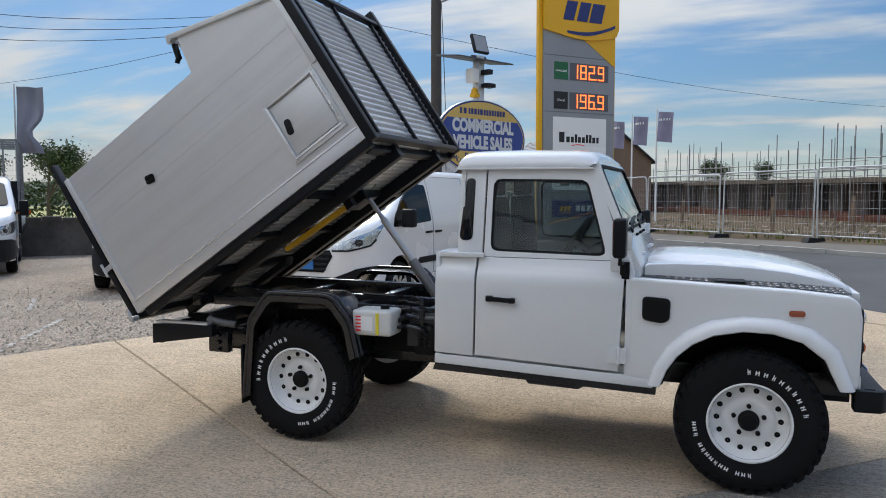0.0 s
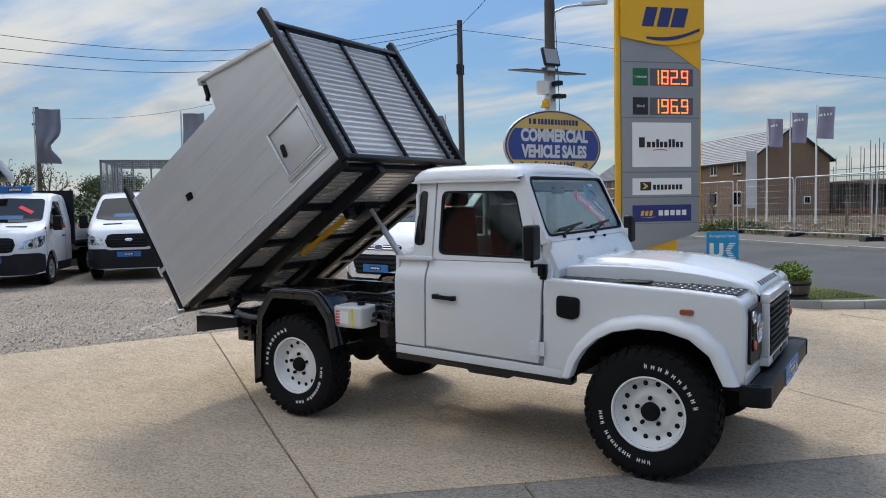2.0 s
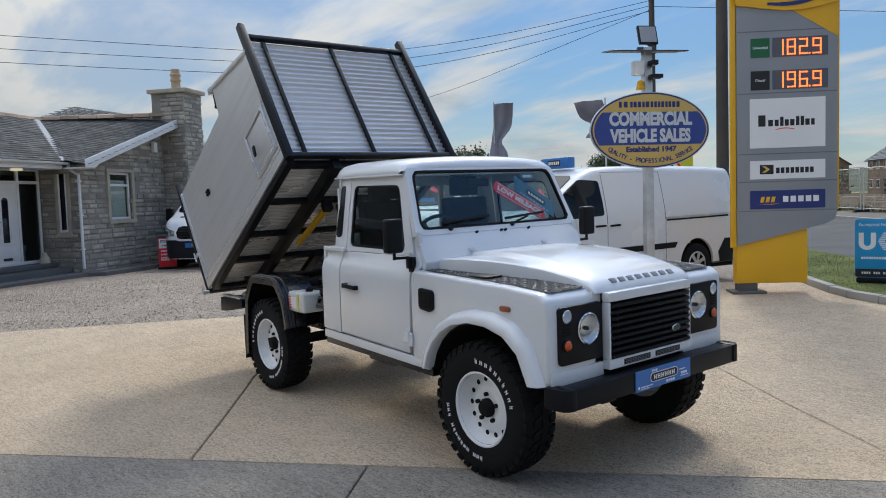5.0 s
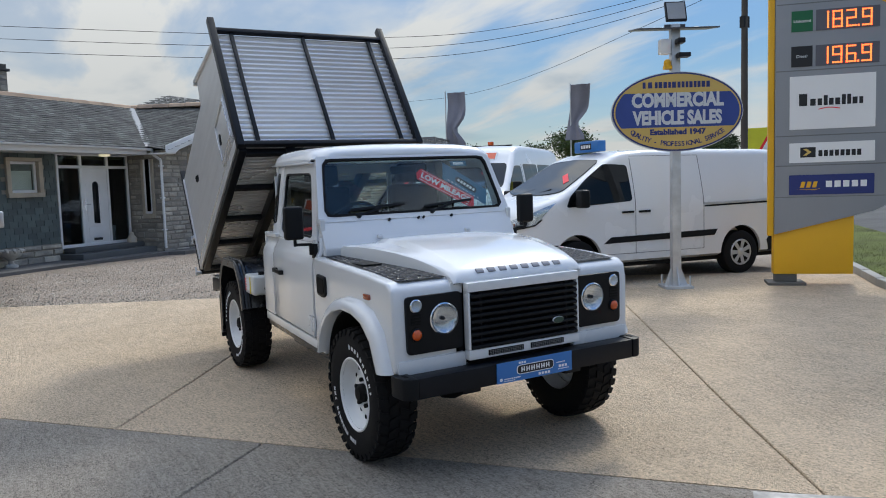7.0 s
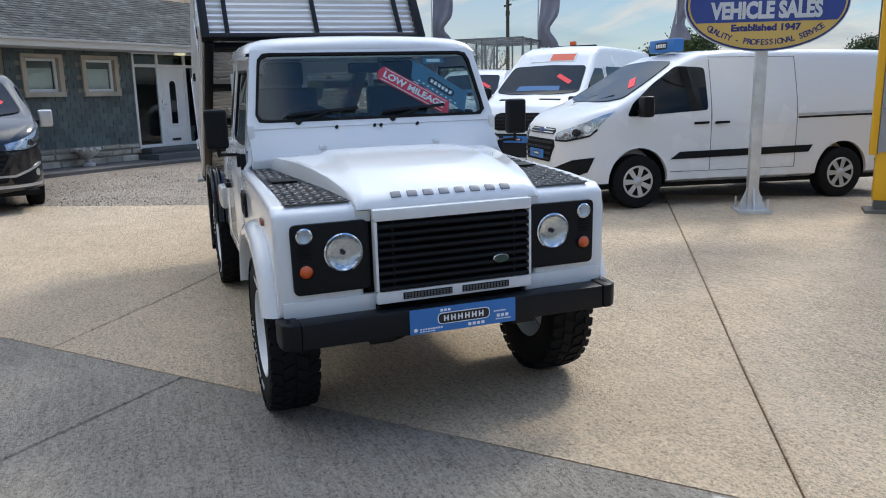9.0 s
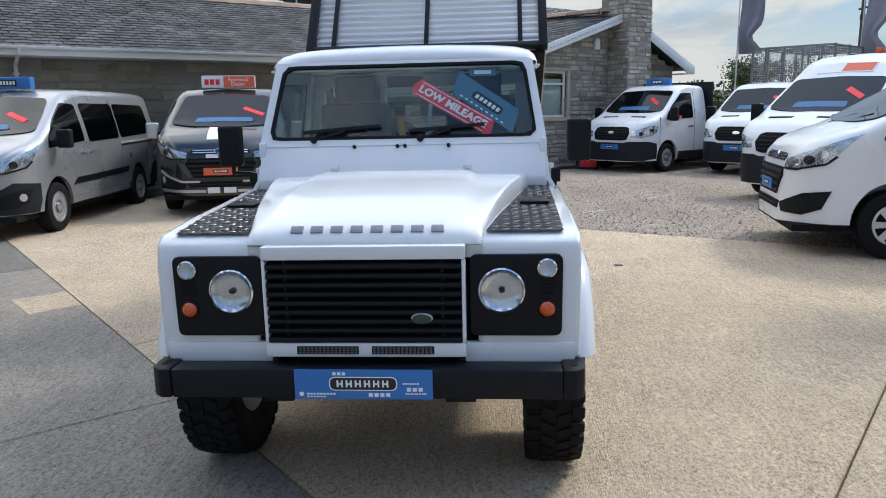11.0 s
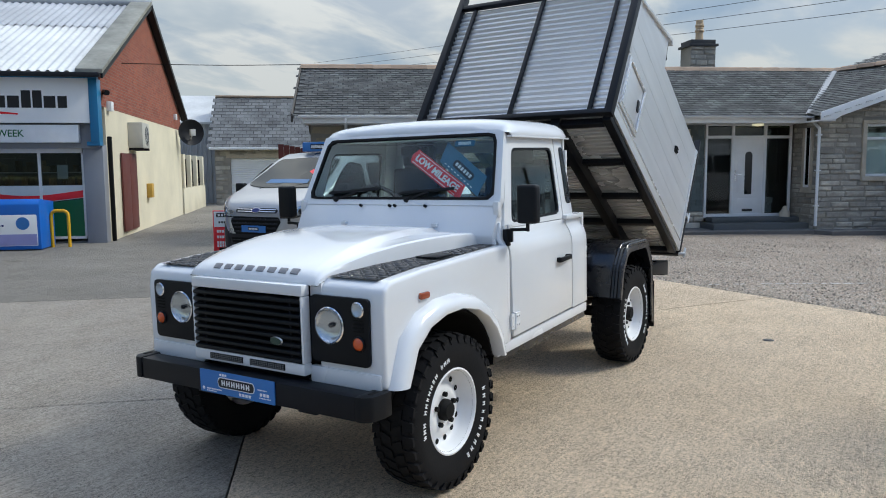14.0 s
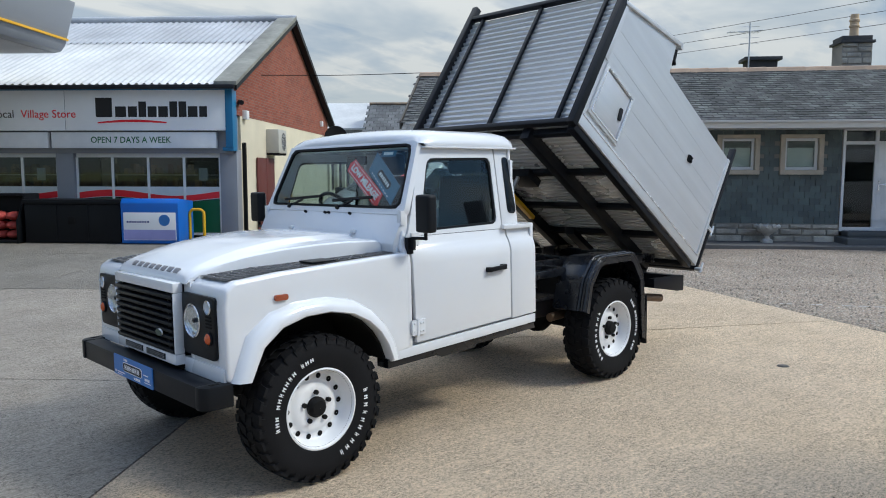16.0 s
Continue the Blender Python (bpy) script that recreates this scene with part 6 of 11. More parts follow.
def bonnet_half(x):
    """Half the bonnet's width: it narrows towards the grille."""
    return 0.655 - 0.188 * (min(x, 1.9) - 0.815)


# cab floor, rear wall and engine bay
bm = bmesh.new()
box(bm, -0.42, 0.76, -0.78, 0.78, 0.60, 0.66)
box(bm, -0.43, -0.40, -0.80, 0.80, 0.60, 1.29)
box(bm, -0.43, -0.27, -0.78, 0.78, 1.26, 1.29)
box(bm, 0.76, 0.79, -0.76, 0.76, 0.60, 1.22)
cab = part("cab_shell", bm, WHITE, truck, bevel=0.008)
# the wall behind the seats, with its window
bm = bmesh.new()
for (y0, y1, z0, z1) in ((-0.74, 0.74, 1.29, 1.38), (-0.72, 0.72, 1.72, 1.82), (-0.74, -0.62, 1.38, 1.72), (0.62, 0.74, 1.38, 1.72), (-0.26, -0.22, 1.38, 1.72), (0.22, 0.26, 1.38, 1.72)):
    box(bm, -0.285, -0.26, y0, y1, z0, z1)
part("rear_wall", bm, WHITE, truck, bevel=0.004)
bx("rear_window", GLASS, truck, -0.276, -0.270, -0.62, 0.62, 1.38, 1.72)
bx("engine_bay", UNDER, truck, 0.80, 1.90, -0.41, 0.41, 0.55, 1.10, 0.02)
bx("headlining", surface("grey headlining", (0.13, 0.13, 0.13), 0.9), truck, -0.25, 0.49, -0.68, 0.68, 1.80, 1.815)

for side, word in ((-1, "right"), (1, "left")):
    # quarter panel behind the door, with the curved corner window above
    skin("quarter_panel", [(-0.43, 0.665), (-0.182, 0.655), (-0.172, 1.262), (-0.40, 1.275), (-0.425, 1.20)], side, WHITE, truck)
    qp = [(-0.30, 1.278), (-0.140, 1.268), (-0.134, 1.80), (-0.295, 1.80)]
    skin("corner_pillar", qp, side, WHITE, truck)
    skin("corner_window", round_loop([(-0.290, 1.36), (-0.205, 1.36), (-0.200, 1.74), (-0.255, 1.74)], 0.045), side, GLASS_B, truck, off=0.006, thick=0.012, bevel=0.003)
    bx("waist_rail", WHITE, truck, -0.40, -0.12, *sorted((side * 0.765, side * 0.808)), 1.258, 1.288, 0.008)
    # sill
    skin("sill", [(-0.43, 0.595), (0.885, 0.548), (0.885, 0.606), (-0.43, 0.655)], side, WHITE, truck, off=-0.004)
    bm = bmesh.new()
    prism(bm, [(-0.45, 0.545), (0.90, 0.505), (0.90, 0.560), (-0.43, 0.605)], *sorted((side * 0.70, side * 0.800)))
    prism(bm, [(0.16, 0.505), (0.46, 0.497), (0.50, 0.52), (0.14, 0.53)], *sorted((side * 0.62, side * 0.795)))
    part("sill_rail", bm, ENAMEL, truck, bevel=0.004)
    # door
    dl = [(-0.170, 0.662), (0.690, 0.628), (0.716, 1.20), (0.712, 1.262), (-0.113, 1.262), (-0.160, 1.255)]
    door = skin("door", dl, side, WHITE, truck, label="white door with a black handle", bevel=0.007)
    outer = resample([(-0.128, 1.265), (0.708, 1.265), (0.535, 1.792), (-0.122, 1.798)], 64)
    inner = resample(round_loop([(-0.090, 1.300), (0.610, 1.287), (0.485, 1.730), (-0.086, 1.737)], 0.045), 64)
    k0 = min(range(64), key=lambda i: math.dist(inner[i], outer[0]))
    inner = inner[k0:] + inner[:k0]
    skin("window_frame", outer, side, WHITE, door, hole=inner, bevel=0.0)
    seal_in = resample(round_loop([(-0.075, 1.314), (0.592, 1.302), (0.473, 1.716), (-0.071, 1.723)], 0.04), 64)
    k1 = min(range(64), key=lambda i: math.dist(seal_in[i], inner[0]))
    skin("window_seal", inner, side, PLASTIC, door, off=-0.006, hole=seal_in[k1:] + seal_in[:k1], bevel=0.0, thick=0.016)
    skin("window_pane", inner, side, GLASS_CAB, door, off=-0.014, thick=0.005, bevel=0.0).visible_shadow = False
    # handle, hinges
    bm = bmesh.new()
    bar(bm, (-0.09, side * 0.850, 1.018), (0.075, side * 0.850, 1.010), 0.018, 0.028)
    box(bm, -0.095, -0.055, *sorted((side * 0.822, side * 0.856)), 1.0, 1.034)
    box(bm, 0.045, 0.082, *sorted((side * 0.822, side * 0.856)), 0.994, 1.026)
    part("handle", bm, PLASTIC, door, bevel=0.004)
    for hz in (0.725, 1.235):
        yy = side_y(hz)
        bm = bmesh.new()
        box(bm, 0.632, 0.682, *sorted((side * yy, side * (yy + 0.012))), hz - 0.045, hz + 0.045)
        box(bm, 0.700, 0.735, *sorted((side * yy, side * (yy + 0.012))), hz - 0.045, hz + 0.045)
        rod(bm, (0.692, side * (yy + 0.010), hz - 0.05), (0.692, side * (yy + 0.010), hz + 0.05), 0.011)
        for bxx in (0.645, 0.668, 0.718):
            for bz in (-0.025, 0.025):
                rod(bm, (bxx, side * yy, hz + bz), (bxx, side * (yy + 0.017), hz + bz), 0.006, 6)
        part("hinge", bm, WHITE, door, bevel=0.0)
    # mirror
    bm = bmesh.new()
    box(bm, 0.698, 0.742, *sorted((side * 0.785, side * 0.815)), 1.165, 1.262)
    bar(bm, (0.712, side * 0.80, 1.225), (0.705, side * 0.832, 1.225), 0.030, 0.075)
    bar(bm, (0.705, side * 0.815, 1.257), (0.700, side * 0.93, 1.262), 0.024, 0.018)
    rod(bm, (0.700, side * 0.925, 1.250), (0.700, side * 0.925, 1.310), 0.011)
    part("mirror_arm", bm, PLASTIC, truck, bevel=0.003)
    bm = bmesh.new()
    box(bm, 0.665, 0.735, *sorted((side * 0.868, side * 0.992)), 1.295, 1.515)
    mir = part("mirror_housing", bm, PLASTIC, truck, "black plastic door mirror", bevel=0.022, seg=3)
    bx("mirror_glass", CHROME, mir, 0.662, 0.667, *sorted((side * 0.882, side * 0.978)), 1.312, 1.498, 0.0)
    # front wing with the arch cut out of it
    prof = [(0.742, 0.60)] + ARCH_IN + [(1.925, 0.63), (1.930, 1.00), (1.915, 1.085), (1.865, 1.120), (1.60, 1.142), (0.742, 1.178)]
    bm = bmesh.new()
    prism(bm, prof, *sorted((side * 0.43, side * 0.822)))
    wing = part("wing", bm, WHITE, truck, bevel=0.022, seg=3)
    bm = bmesh.new()
    sec = []
    for po, pi in zip(ARCH_OUT, ARCH_IN):
        o, q = Vector(po), Vector(pi)
        ring = []
        for k, y in ((0.0, 0.815), (0.06, 0.845), (0.25, 0.872), (0.6, 0.885), (0.92, 0.888), (1.0, 0.882), (1.0, 0.80)):
            p = o.lerp(q, k)
            ring.append((p.x, side * y, p.y))
        sec.append(ring)
    vs = grid(bm, sec)
    bm.faces.new(vs[0]), bm.faces.new(vs[-1][::-1])
    part("arch_flare", bm, WHITE, truck, smooth=50)
    bm = bmesh.new()
    ring = [Vector((x, z)) for x, z in ARCH_IN]
    hub_at = Vector((1.397, 0.42))
    inset = [p + (hub_at - p).normalized() * 0.012 for p in ring]
    outset = [p - (hub_at - p).normalized() * 0.012 for p in ring]
    prism(bm, [tuple(p) for p in inset] + [tuple(p) for p in outset[::-1]], *sorted((side * 0.42, side * 0.812)))
    part("arch_liner", bm, UNDER, truck)
    # scuttle post between wing and door
    skin("scuttle_panel", [(0.722, 0.606), (0.772, 0.604), (0.772, 1.20), (0.745, 1.30), (0.726, 1.30)], side, WHITE, truck, off=-0.004)
    # side air intake or blank, and the marker lamp
    if side < 0:
        bm = bmesh.new()
        prism(bm, round_loop([(0.818, 0.94), (0.925, 0.925), (0.968, 0.945), (0.972, 1.065), (0.818, 1.075)], 0.03), *sorted((side * 0.818, side * 0.838)))
        vent = part("wing_vent", bm, PLASTIC, wing, "black side vent", bevel=0.006)
        bm = bmesh.new()
        prism(bm, round_loop([(0.835, 0.955), (0.920, 0.945), (0.952, 0.958), (0.955, 1.048), (0.835, 1.058)], 0.02), *sorted((side * 0.836, side * 0.841)))
        part("vent_mesh", bm, UNDER, vent)
    bm = bmesh.new()
    prism(bm, round_loop([(1.575, 1.002), (1.655, 1.002), (1.655, 1.034), (1.575, 1.034)], 0.014), *sorted((side * 0.82, side * 0.836)))
    part("side_marker", bm, MARKER, wing, "amber side repeater", bevel=0.004)
    # chequer plate on the wing top: a plate and its raised lozenges
    bm = bmesh.new()
    def wing_top(x):
        return 1.178 + (x - 0.742) * (1.142 - 1.178) / 0.858 if x < 1.6 else 1.142 + (x - 1.6) * (1.120 - 1.142) / 0.265
    rows = []
    for i in range(12):
        x = 0.80 + 1.08 * i / 11
        rows.append([(x, side * (bonnet_half(x) + 0.006), wing_top(x) + 0.004), (x, side * (0.768 - 0.012 * i / 11), wing_top(x) + 0.004)])
    vs = grid(bm, rows)
    bmesh.ops.solidify(bm, geom=bm.faces[:], thickness=-0.003)
    plate = part("chequer_plate", bm, TREAD_PLATE, truck, "black chequer plate wing top")
    bm = bmesh.new()
    for i in range(26):
        for j in range(9):
            x = 0.83 + 0.041 * i
            y = 0.745 - 0.041 * j
            if y < bonnet_half(x) + 0.024 or x > 1.865 or (1.17 < x < 1.39 and 0.575 < y < 0.75):
                continue
            a = radians(45 if (i + j) % 2 else -45)
            d, s = Vector((math.cos(a), math.sin(a), 0)) * 0.0245, Vector((-math.sin(a), math.cos(a), 0)) * 0.0075
            c = Vector((x, side * y, wing_top(x) + 0.0045))
            t = Vector((0, 0, 0.0040))
            q = [bm.verts.new(c + e) for e in (d, s, -d, -s)]
            m1, m2 = bm.verts.new(c + d * 0.5 + t), bm.verts.new(c - d * 0.5 + t)
            bm.faces.new((q[0], q[1], m1)), bm.faces.new((q[1], q[2], m2)), bm.faces.new((q[1], m2, m1))
            bm.faces.new((q[2], q[3], m2)), bm.faces.new((q[3], q[0], m1)), bm.faces.new((q[3], m1, m2))
    # studs coloured lighter than the plate, to stand for their reflections
    tagged(part("plate_studs", bm, surface("glint-toned stud metal", (0.09, 0.09, 0.096), 0.34, 0.2, vary=0.2, bump=0.02), plate, smooth=0), kind="stuff")
    bx("plate_lid", PLASTIC, plate, 1.20, 1.36, *sorted((side * 0.605, side * 0.735)), wing_top(1.28) + 0.003, wing_top(1.28) + 0.013, 0.004)
    # bonnet hinge and the clip beside the screen
    bm = bmesh.new()
    box(bm, 0.765, 0.80, *sorted((side * 0.33, side * 0.37)), 1.27, 1.292)
    box(bm, 0.715, 0.748, *sorted((side * 0.728, side * 0.762)), 1.33, 1.42)
    part("screen_bracket", bm, WHITE, truck, bevel=0.006)
    # lamp panel
    bm = bmesh.new()
    prism(bm, round_loop([(side * 0.402, 0.728), (side * 0.748, 0.728), (side * 0.752, 1.045), (side * 0.402, 1.045)], 0.03), 1.925, 1.945, "x")
    lp = part("lamp_panel", bm, PLASTIC, truck, "black plastic headlamp surround", bevel=0.006)
    holes_ = []
    for (y, z, r) in ((0.522, 0.907, 0.083), (0.692, 0.993, 0.032)):
        cb = bmesh.new()
        lathe(cb, [(r, 1.90), (r, 1.97)], 32, "x", (0, side * y, z), cap=True)
        bmesh.ops.recalc_face_normals(cb, faces=cb.faces[:])
        me = bpy.data.meshes.new("cutter")
        cb.to_mesh(me)
        cb.free()
        holes_.append(new("cutter", me))
        holes_[-1].parent = truck
    bpy.context.view_layer.update()
    carve(lp, holes_)
    lp.data.materials.clear()
    lp.data.materials.append(PLASTIC)
    for (y, z, r, name, lab) in ((0.522, 0.907, 0.082, "headlamp", "round clear headlamp"), (0.692, 0.993, 0.031, "side_lamp", "small clear side lamp"), (0.692, 0.836, 0.030, "indicator", "round amber indicator")):
        bm = bmesh.new()
        lathe(bm, [(r + 0.006, 1.940), (r + 0.006, 1.952), (r, 1.956), (r * 0.97, 1.950)], 32, "x", (0, side * y, z))
        holder = part(name, bm, CHROME if name != "indicator" else PLASTIC, lp, lab)
        bm = bmesh.new()
        if name == "headlamp":
            lathe(bm, [(r * 0.98, 1.952), (r * 0.88, 1.942), (r * 0.65, 1.935), (r * 0.35, 1.9325), (0.001, 1.932)], 32, "x", (0, side * y, z))
            part("reflector", bm, REFLECT, holder)
            bm = bmesh.new()
            lathe(bm, [(0.001, 1.948), (0.010, 1.946), (0.012, 1.940), (0.012, 1.932)], 16, "x", (0, side * y, z))
            part("bulb", bm, PLASTIC_G, holder)
            bm = bmesh.new()
        elif name == "side_lamp":
            lathe(bm, [(r * 0.97, 1.950), (r * 0.5, 1.936), (0.001, 1.932)], 24, "x", (0, side * y, z))
            part("reflector", bm, ZINC, holder)
            bm = bmesh.new()
        lathe(bm, [(r * 0.99, 1.953), (r * 0.85, 1.960), (r * 0.5, 1.966), (0.001, 1.968)], 32, "x", (0, side * y, z))
        part("lens", bm, AMBER if name == "indicator" else LENS, holder)
    bm = bmesh.new()
    for i in range(4):
        box(bm, 1.944, 1.950, *sorted((side * 0.665, side * 0.72)), 0.890 + 0.017 * i, 0.898 + 0.017 * i)
    part("lamp_vents", bm, UNDER, lp)

# bonnet
bm = bmesh.new()
rows = []
for x, zc, ze, zb in ((0.815, 1.258, 1.232, 1.170), (0.835, 1.270, 1.244, 1.170), (1.00, 1.279, 1.250, 1.166), (1.20, 1.278, 1.246, 1.160), (1.40, 1.264, 1.233, 1.150), (1.60, 1.235, 1.209, 1.140),
                      (1.74, 1.202, 1.181, 1.128), (1.83, 1.174, 1.158, 1.115), (1.88, 1.155, 1.142, 1.106), (1.91, 1.136, 1.127, 1.100), (1.930, 1.113, 1.106, 1.092), (1.938, 1.092, 1.090, 1.084)):
    hw = bonnet_half(x)
    yr = 0.365 + (x - 0.815) * 0.035
    half = [(hw, zb), (hw - 0.001, zb + (ze - zb) * 0.55), (hw - 0.006, ze - 0.008), (hw - 0.018, ze), (min(hw - 0.026, yr + 0.040), ze + 0.004), (yr, zc - 0.004), (yr - 0.022, zc), (yr * 0.5, zc + 0.003), (0, zc + 0.004)]
    rows.append([(x, y, z) for y, z in half] + [(x, -y, z) for y, z in half[-2::-1]])
vs = grid(bm, rows)
bm.faces.new(vs[0]), bm.faces.new(vs[-1][::-1])
bonnet = part("bonnet", bm, WHITE, truck, "white bonnet with raised centre", smooth=28)
for side in (-1, 1):
    bx("slam_panel", WHITE, truck, 1.84, 1.922, *sorted((side * 0.385, side * 0.455)), 1.03, 1.098, 0.004)
# dark raised lettering on the bonnet's lip, as plain blocks
for i in range(8):
    bx("badge_block", surface("badge grey", (0.22, 0.22, 0.235), 0.4, 0.4), bonnet, -0.0165, 0.0165, -0.024, 0.024, -0.004, 0.006, 0.003, m=Matrix.Translation((1.908, -0.259 + 0.0773 * i, 1.139)) @ pose(0, 0, 0, 0, 42, 0))
# scuttle below the screen
bm = bmesh.new()
prism(bm, [(0.69, 1.15), (0.806, 1.15), (0.806, 1.225), (0.724, 1.395), (0.690, 1.40)], -0.755, 0.755)
part("scuttle", bm, WHITE, truck, bevel=0.008)
# screen frame and pane
SCR = Matrix.Translation((0.716, 0, 1.395)) @ pose(0, 0, 0, 0, -23.0, 0)
bm = bmesh.new()
out_l = resample([(-0.765, -0.005), (0.765, -0.005), (0.695, 0.478), (-0.695, 0.478)], 72)
in_l = resample(round_loop([(-0.716, 0.030), (0.716, 0.030), (0.656, 0.458), (-0.656, 0.458)], 0.05), 72)
k0 = min(range(72), key=lambda i: math.dist(in_l[i], out_l[0]))
in_l = in_l[k0:] + in_l[:k0]
a = [[bm.verts.new((x, p[0], p[1])) for p in loop] for x in (0.012, -0.03) for loop in (out_l, in_l)]
for i in range(72):
    j = (i + 1) % 72
    bm.faces.new((a[0][i], a[0][j], a[1][j], a[1][i])), bm.faces.new((a[2][i], a[3][i], a[3][j], a[2][j]))
    bm.faces.new((a[0][i], a[2][i], a[2][j], a[0][j])), bm.faces.new((a[1][i], a[1][j], a[3][j], a[3][i]))
part("screen_frame", bm, WHITE, truck, m=SCR)
bm = bmesh.new()
seal = resample(round_loop([(-0.699, 0.046), (0.699, 0.046), (0.640, 0.443), (-0.640, 0.443)], 0.05), 72)
k0 = min(range(72), key=lambda i: math.dist(seal[i], in_l[0]))
seal = seal[k0:] + seal[:k0]
a = [[bm.verts.new((x, p[0], p[1])) for p in loop] for x in (0.016, -0.004) for loop in (in_l, seal)]
for i in range(72):
    j = (i + 1) % 72
    bm.faces.new((a[0][i], a[0][j], a[1][j], a[1][i])), bm.faces.new((a[2][i], a[3][i], a[3][j], a[2][j]))
    bm.faces.new((a[0][i], a[2][i], a[2][j], a[0][j])), bm.faces.new((a[1][i], a[1][j], a[3][j], a[3][i]))
part("screen_seal", bm, RUBBER, truck, m=SCR)
bm = bmesh.new()
prism(bm, in_l, 0.0, 0.005, "x")
pane = part("windscreen", bm, glass_mat("screen glass", (0.84, 0.90, 0.90)), truck, m=SCR)
pane.visible_shadow = False
# stickers inside the screen
ST = SCR @ Matrix(((0, 0, 1, 0.0), (1, 0, 0, 0), (0, 1, 0, 0), (0, 0, 0, 1)))
bm = bmesh.new()
prism(bm, [(-0.215, -0.045), (0.185, -0.045), (0.225, -0.035), (0.20, 0.05), (-0.215, 0.05), (-0.235, 0.0)], -0.010, -0.006, "z")
red = part("screen_sticker", bm, REDV, truck, "red windscreen sticker reading low mileage", m=ST @ pose(0.278, 0.205, 0, 0, 0, -32) @ Matrix.Diagonal((1.10, 1.0, 1, 1)))
bm = bmesh.new()
for (x0, x1, y0, y1) in ((-0.205, 0.180, -0.037, -0.033), (-0.205, 0.190, 0.038, 0.042)):
    box(bm, x0, x1, y0, y1, -0.0062, -0.0052)
part("sticker_border", bm, PAPER, red)
letters("sticker_text", "LOW MILEAGE", 0.058, pose(-0.01, 0.002, -0.005), PAPER, red, 0.0005, bold=0.0022)
bm = bmesh.new()
prism(bm, [(-0.19, -0.07), (0.20, -0.07), (0.16, 0.075), (-0.24, 0.075)], -0.018, -0.014, "z")
blue = part("screen_sticker", bm, surface("sticker teal", (0.05, 0.155, 0.25), 0.5), truck, "blue dealer windscreen sticker", m=ST @ pose(0.458, 0.228, 0, 0, 0, -36) @ Matrix.Diagonal((1.0, 0.86, 1, 1)))
bm = bmesh.new()
prism(bm, round_loop([(-0.10, -0.03), (0.09, -0.03), (0.09, 0.03), (-0.10, 0.03)], 0.03), -0.0135, -0.0125, "z")
part("sticker_oval", bm, INK, blue)
bm = bmesh.new()
for i in range(6):
    box(bm, -0.08 + 0.027 * i, -0.062 + 0.027 * i, -0.013, 0.013, -0.012, -0.0115)
for i in range(9):
    box(bm, -0.15 + 0.033 * i, -0.135 + 0.033 * i, -0.056, -0.048, -0.0135, -0.0125)
part("sticker_bars", bm, PAPER, blue)
bm = bmesh.new()
box(bm, 0.36, 0.50, 0.385, 0.425, -0.010, -0.006)
part("screen_sticker", bm, surface("sticker teal", (0.05, 0.155, 0.25), 0.5), truck, m=ST)
bm = bmesh.new()
box(bm, 0.385, 0.475, 0.395, 0.415, -0.0058, -0.005)
part("sticker_bars", bm, PAPER, truck, m=ST)
# wipers
for y0, y1 in ((0.10, 0.42), (-0.47, -0.13)):
    bm = bmesh.new()
    bar(bm, (0.006, y0, 0.03), (0.032, (y0 + y1) / 2, 0.072), 0.010, 0.014)
    bar(bm, (0.026, y0 - 0.06, 0.068), (0.026, y1 + 0.02, 0.098), 0.012, 0.016)
    lathe(bm, [(0.018, -0.01), (0.018, 0.02), (0.001, 0.024)], 12, "x", (0.004, y0, 0.028))
    part("wiper", bm, PLASTIC, truck, m=SCR)
bm = bmesh.new()
for y in (-0.25, -0.02, 0.02, 0.25):
    lathe(bm, [(0.010, 0.0), (0.009, 0.025), (0.001, 0.028)], 10, "x", (0.0, y, -0.012))
part("washer_jets", bm, PLASTIC, truck, m=SCR)
# roof
bm = bmesh.new()
base = [(0.722, 1.800), (0.728, 1.812), (0.726, 1.828), (0.712, 1.862), (0.680, 1.888), (0.61, 1.907), (0.47, 1.919), (0.25, 1.927), (0.0, 1.930)]
rows = []
for x, k in ((0.530, 0.22), (0.537, 0.36), (0.522, 0.60), (0.484, 0.84), (0.41, 0.97), (0.2, 1.0), (-0.1, 1.0), (-0.22, 0.98), (-0.275, 0.90), (-0.305, 0.70), (-0.318, 0.35), (-0.318, 0.0)):
    half = [(y * (1 - 0.03 * (1 - k)), 1.80 + (z - 1.80) * (k if z > 1.82 else 1) if z > 1.82 else z) for y, z in base]
    low = 1.822 if x > 0.51 else 1.80
    rows.append([(x, y, max(z, low)) for y, z in half] + [(x, -y, max(z, low)) for y, z in half[-2::-1]])
grid(bm, rows)
part("roof", bm, WHITE, truck, "white ribless cab roof", smooth=50)
bm = bmesh.new()
box(bm, -0.322, 0.518, -0.738, 0.738, 1.792, 1.804)
part("roof_gutter", bm, WHITE, truck, bevel=0.003)
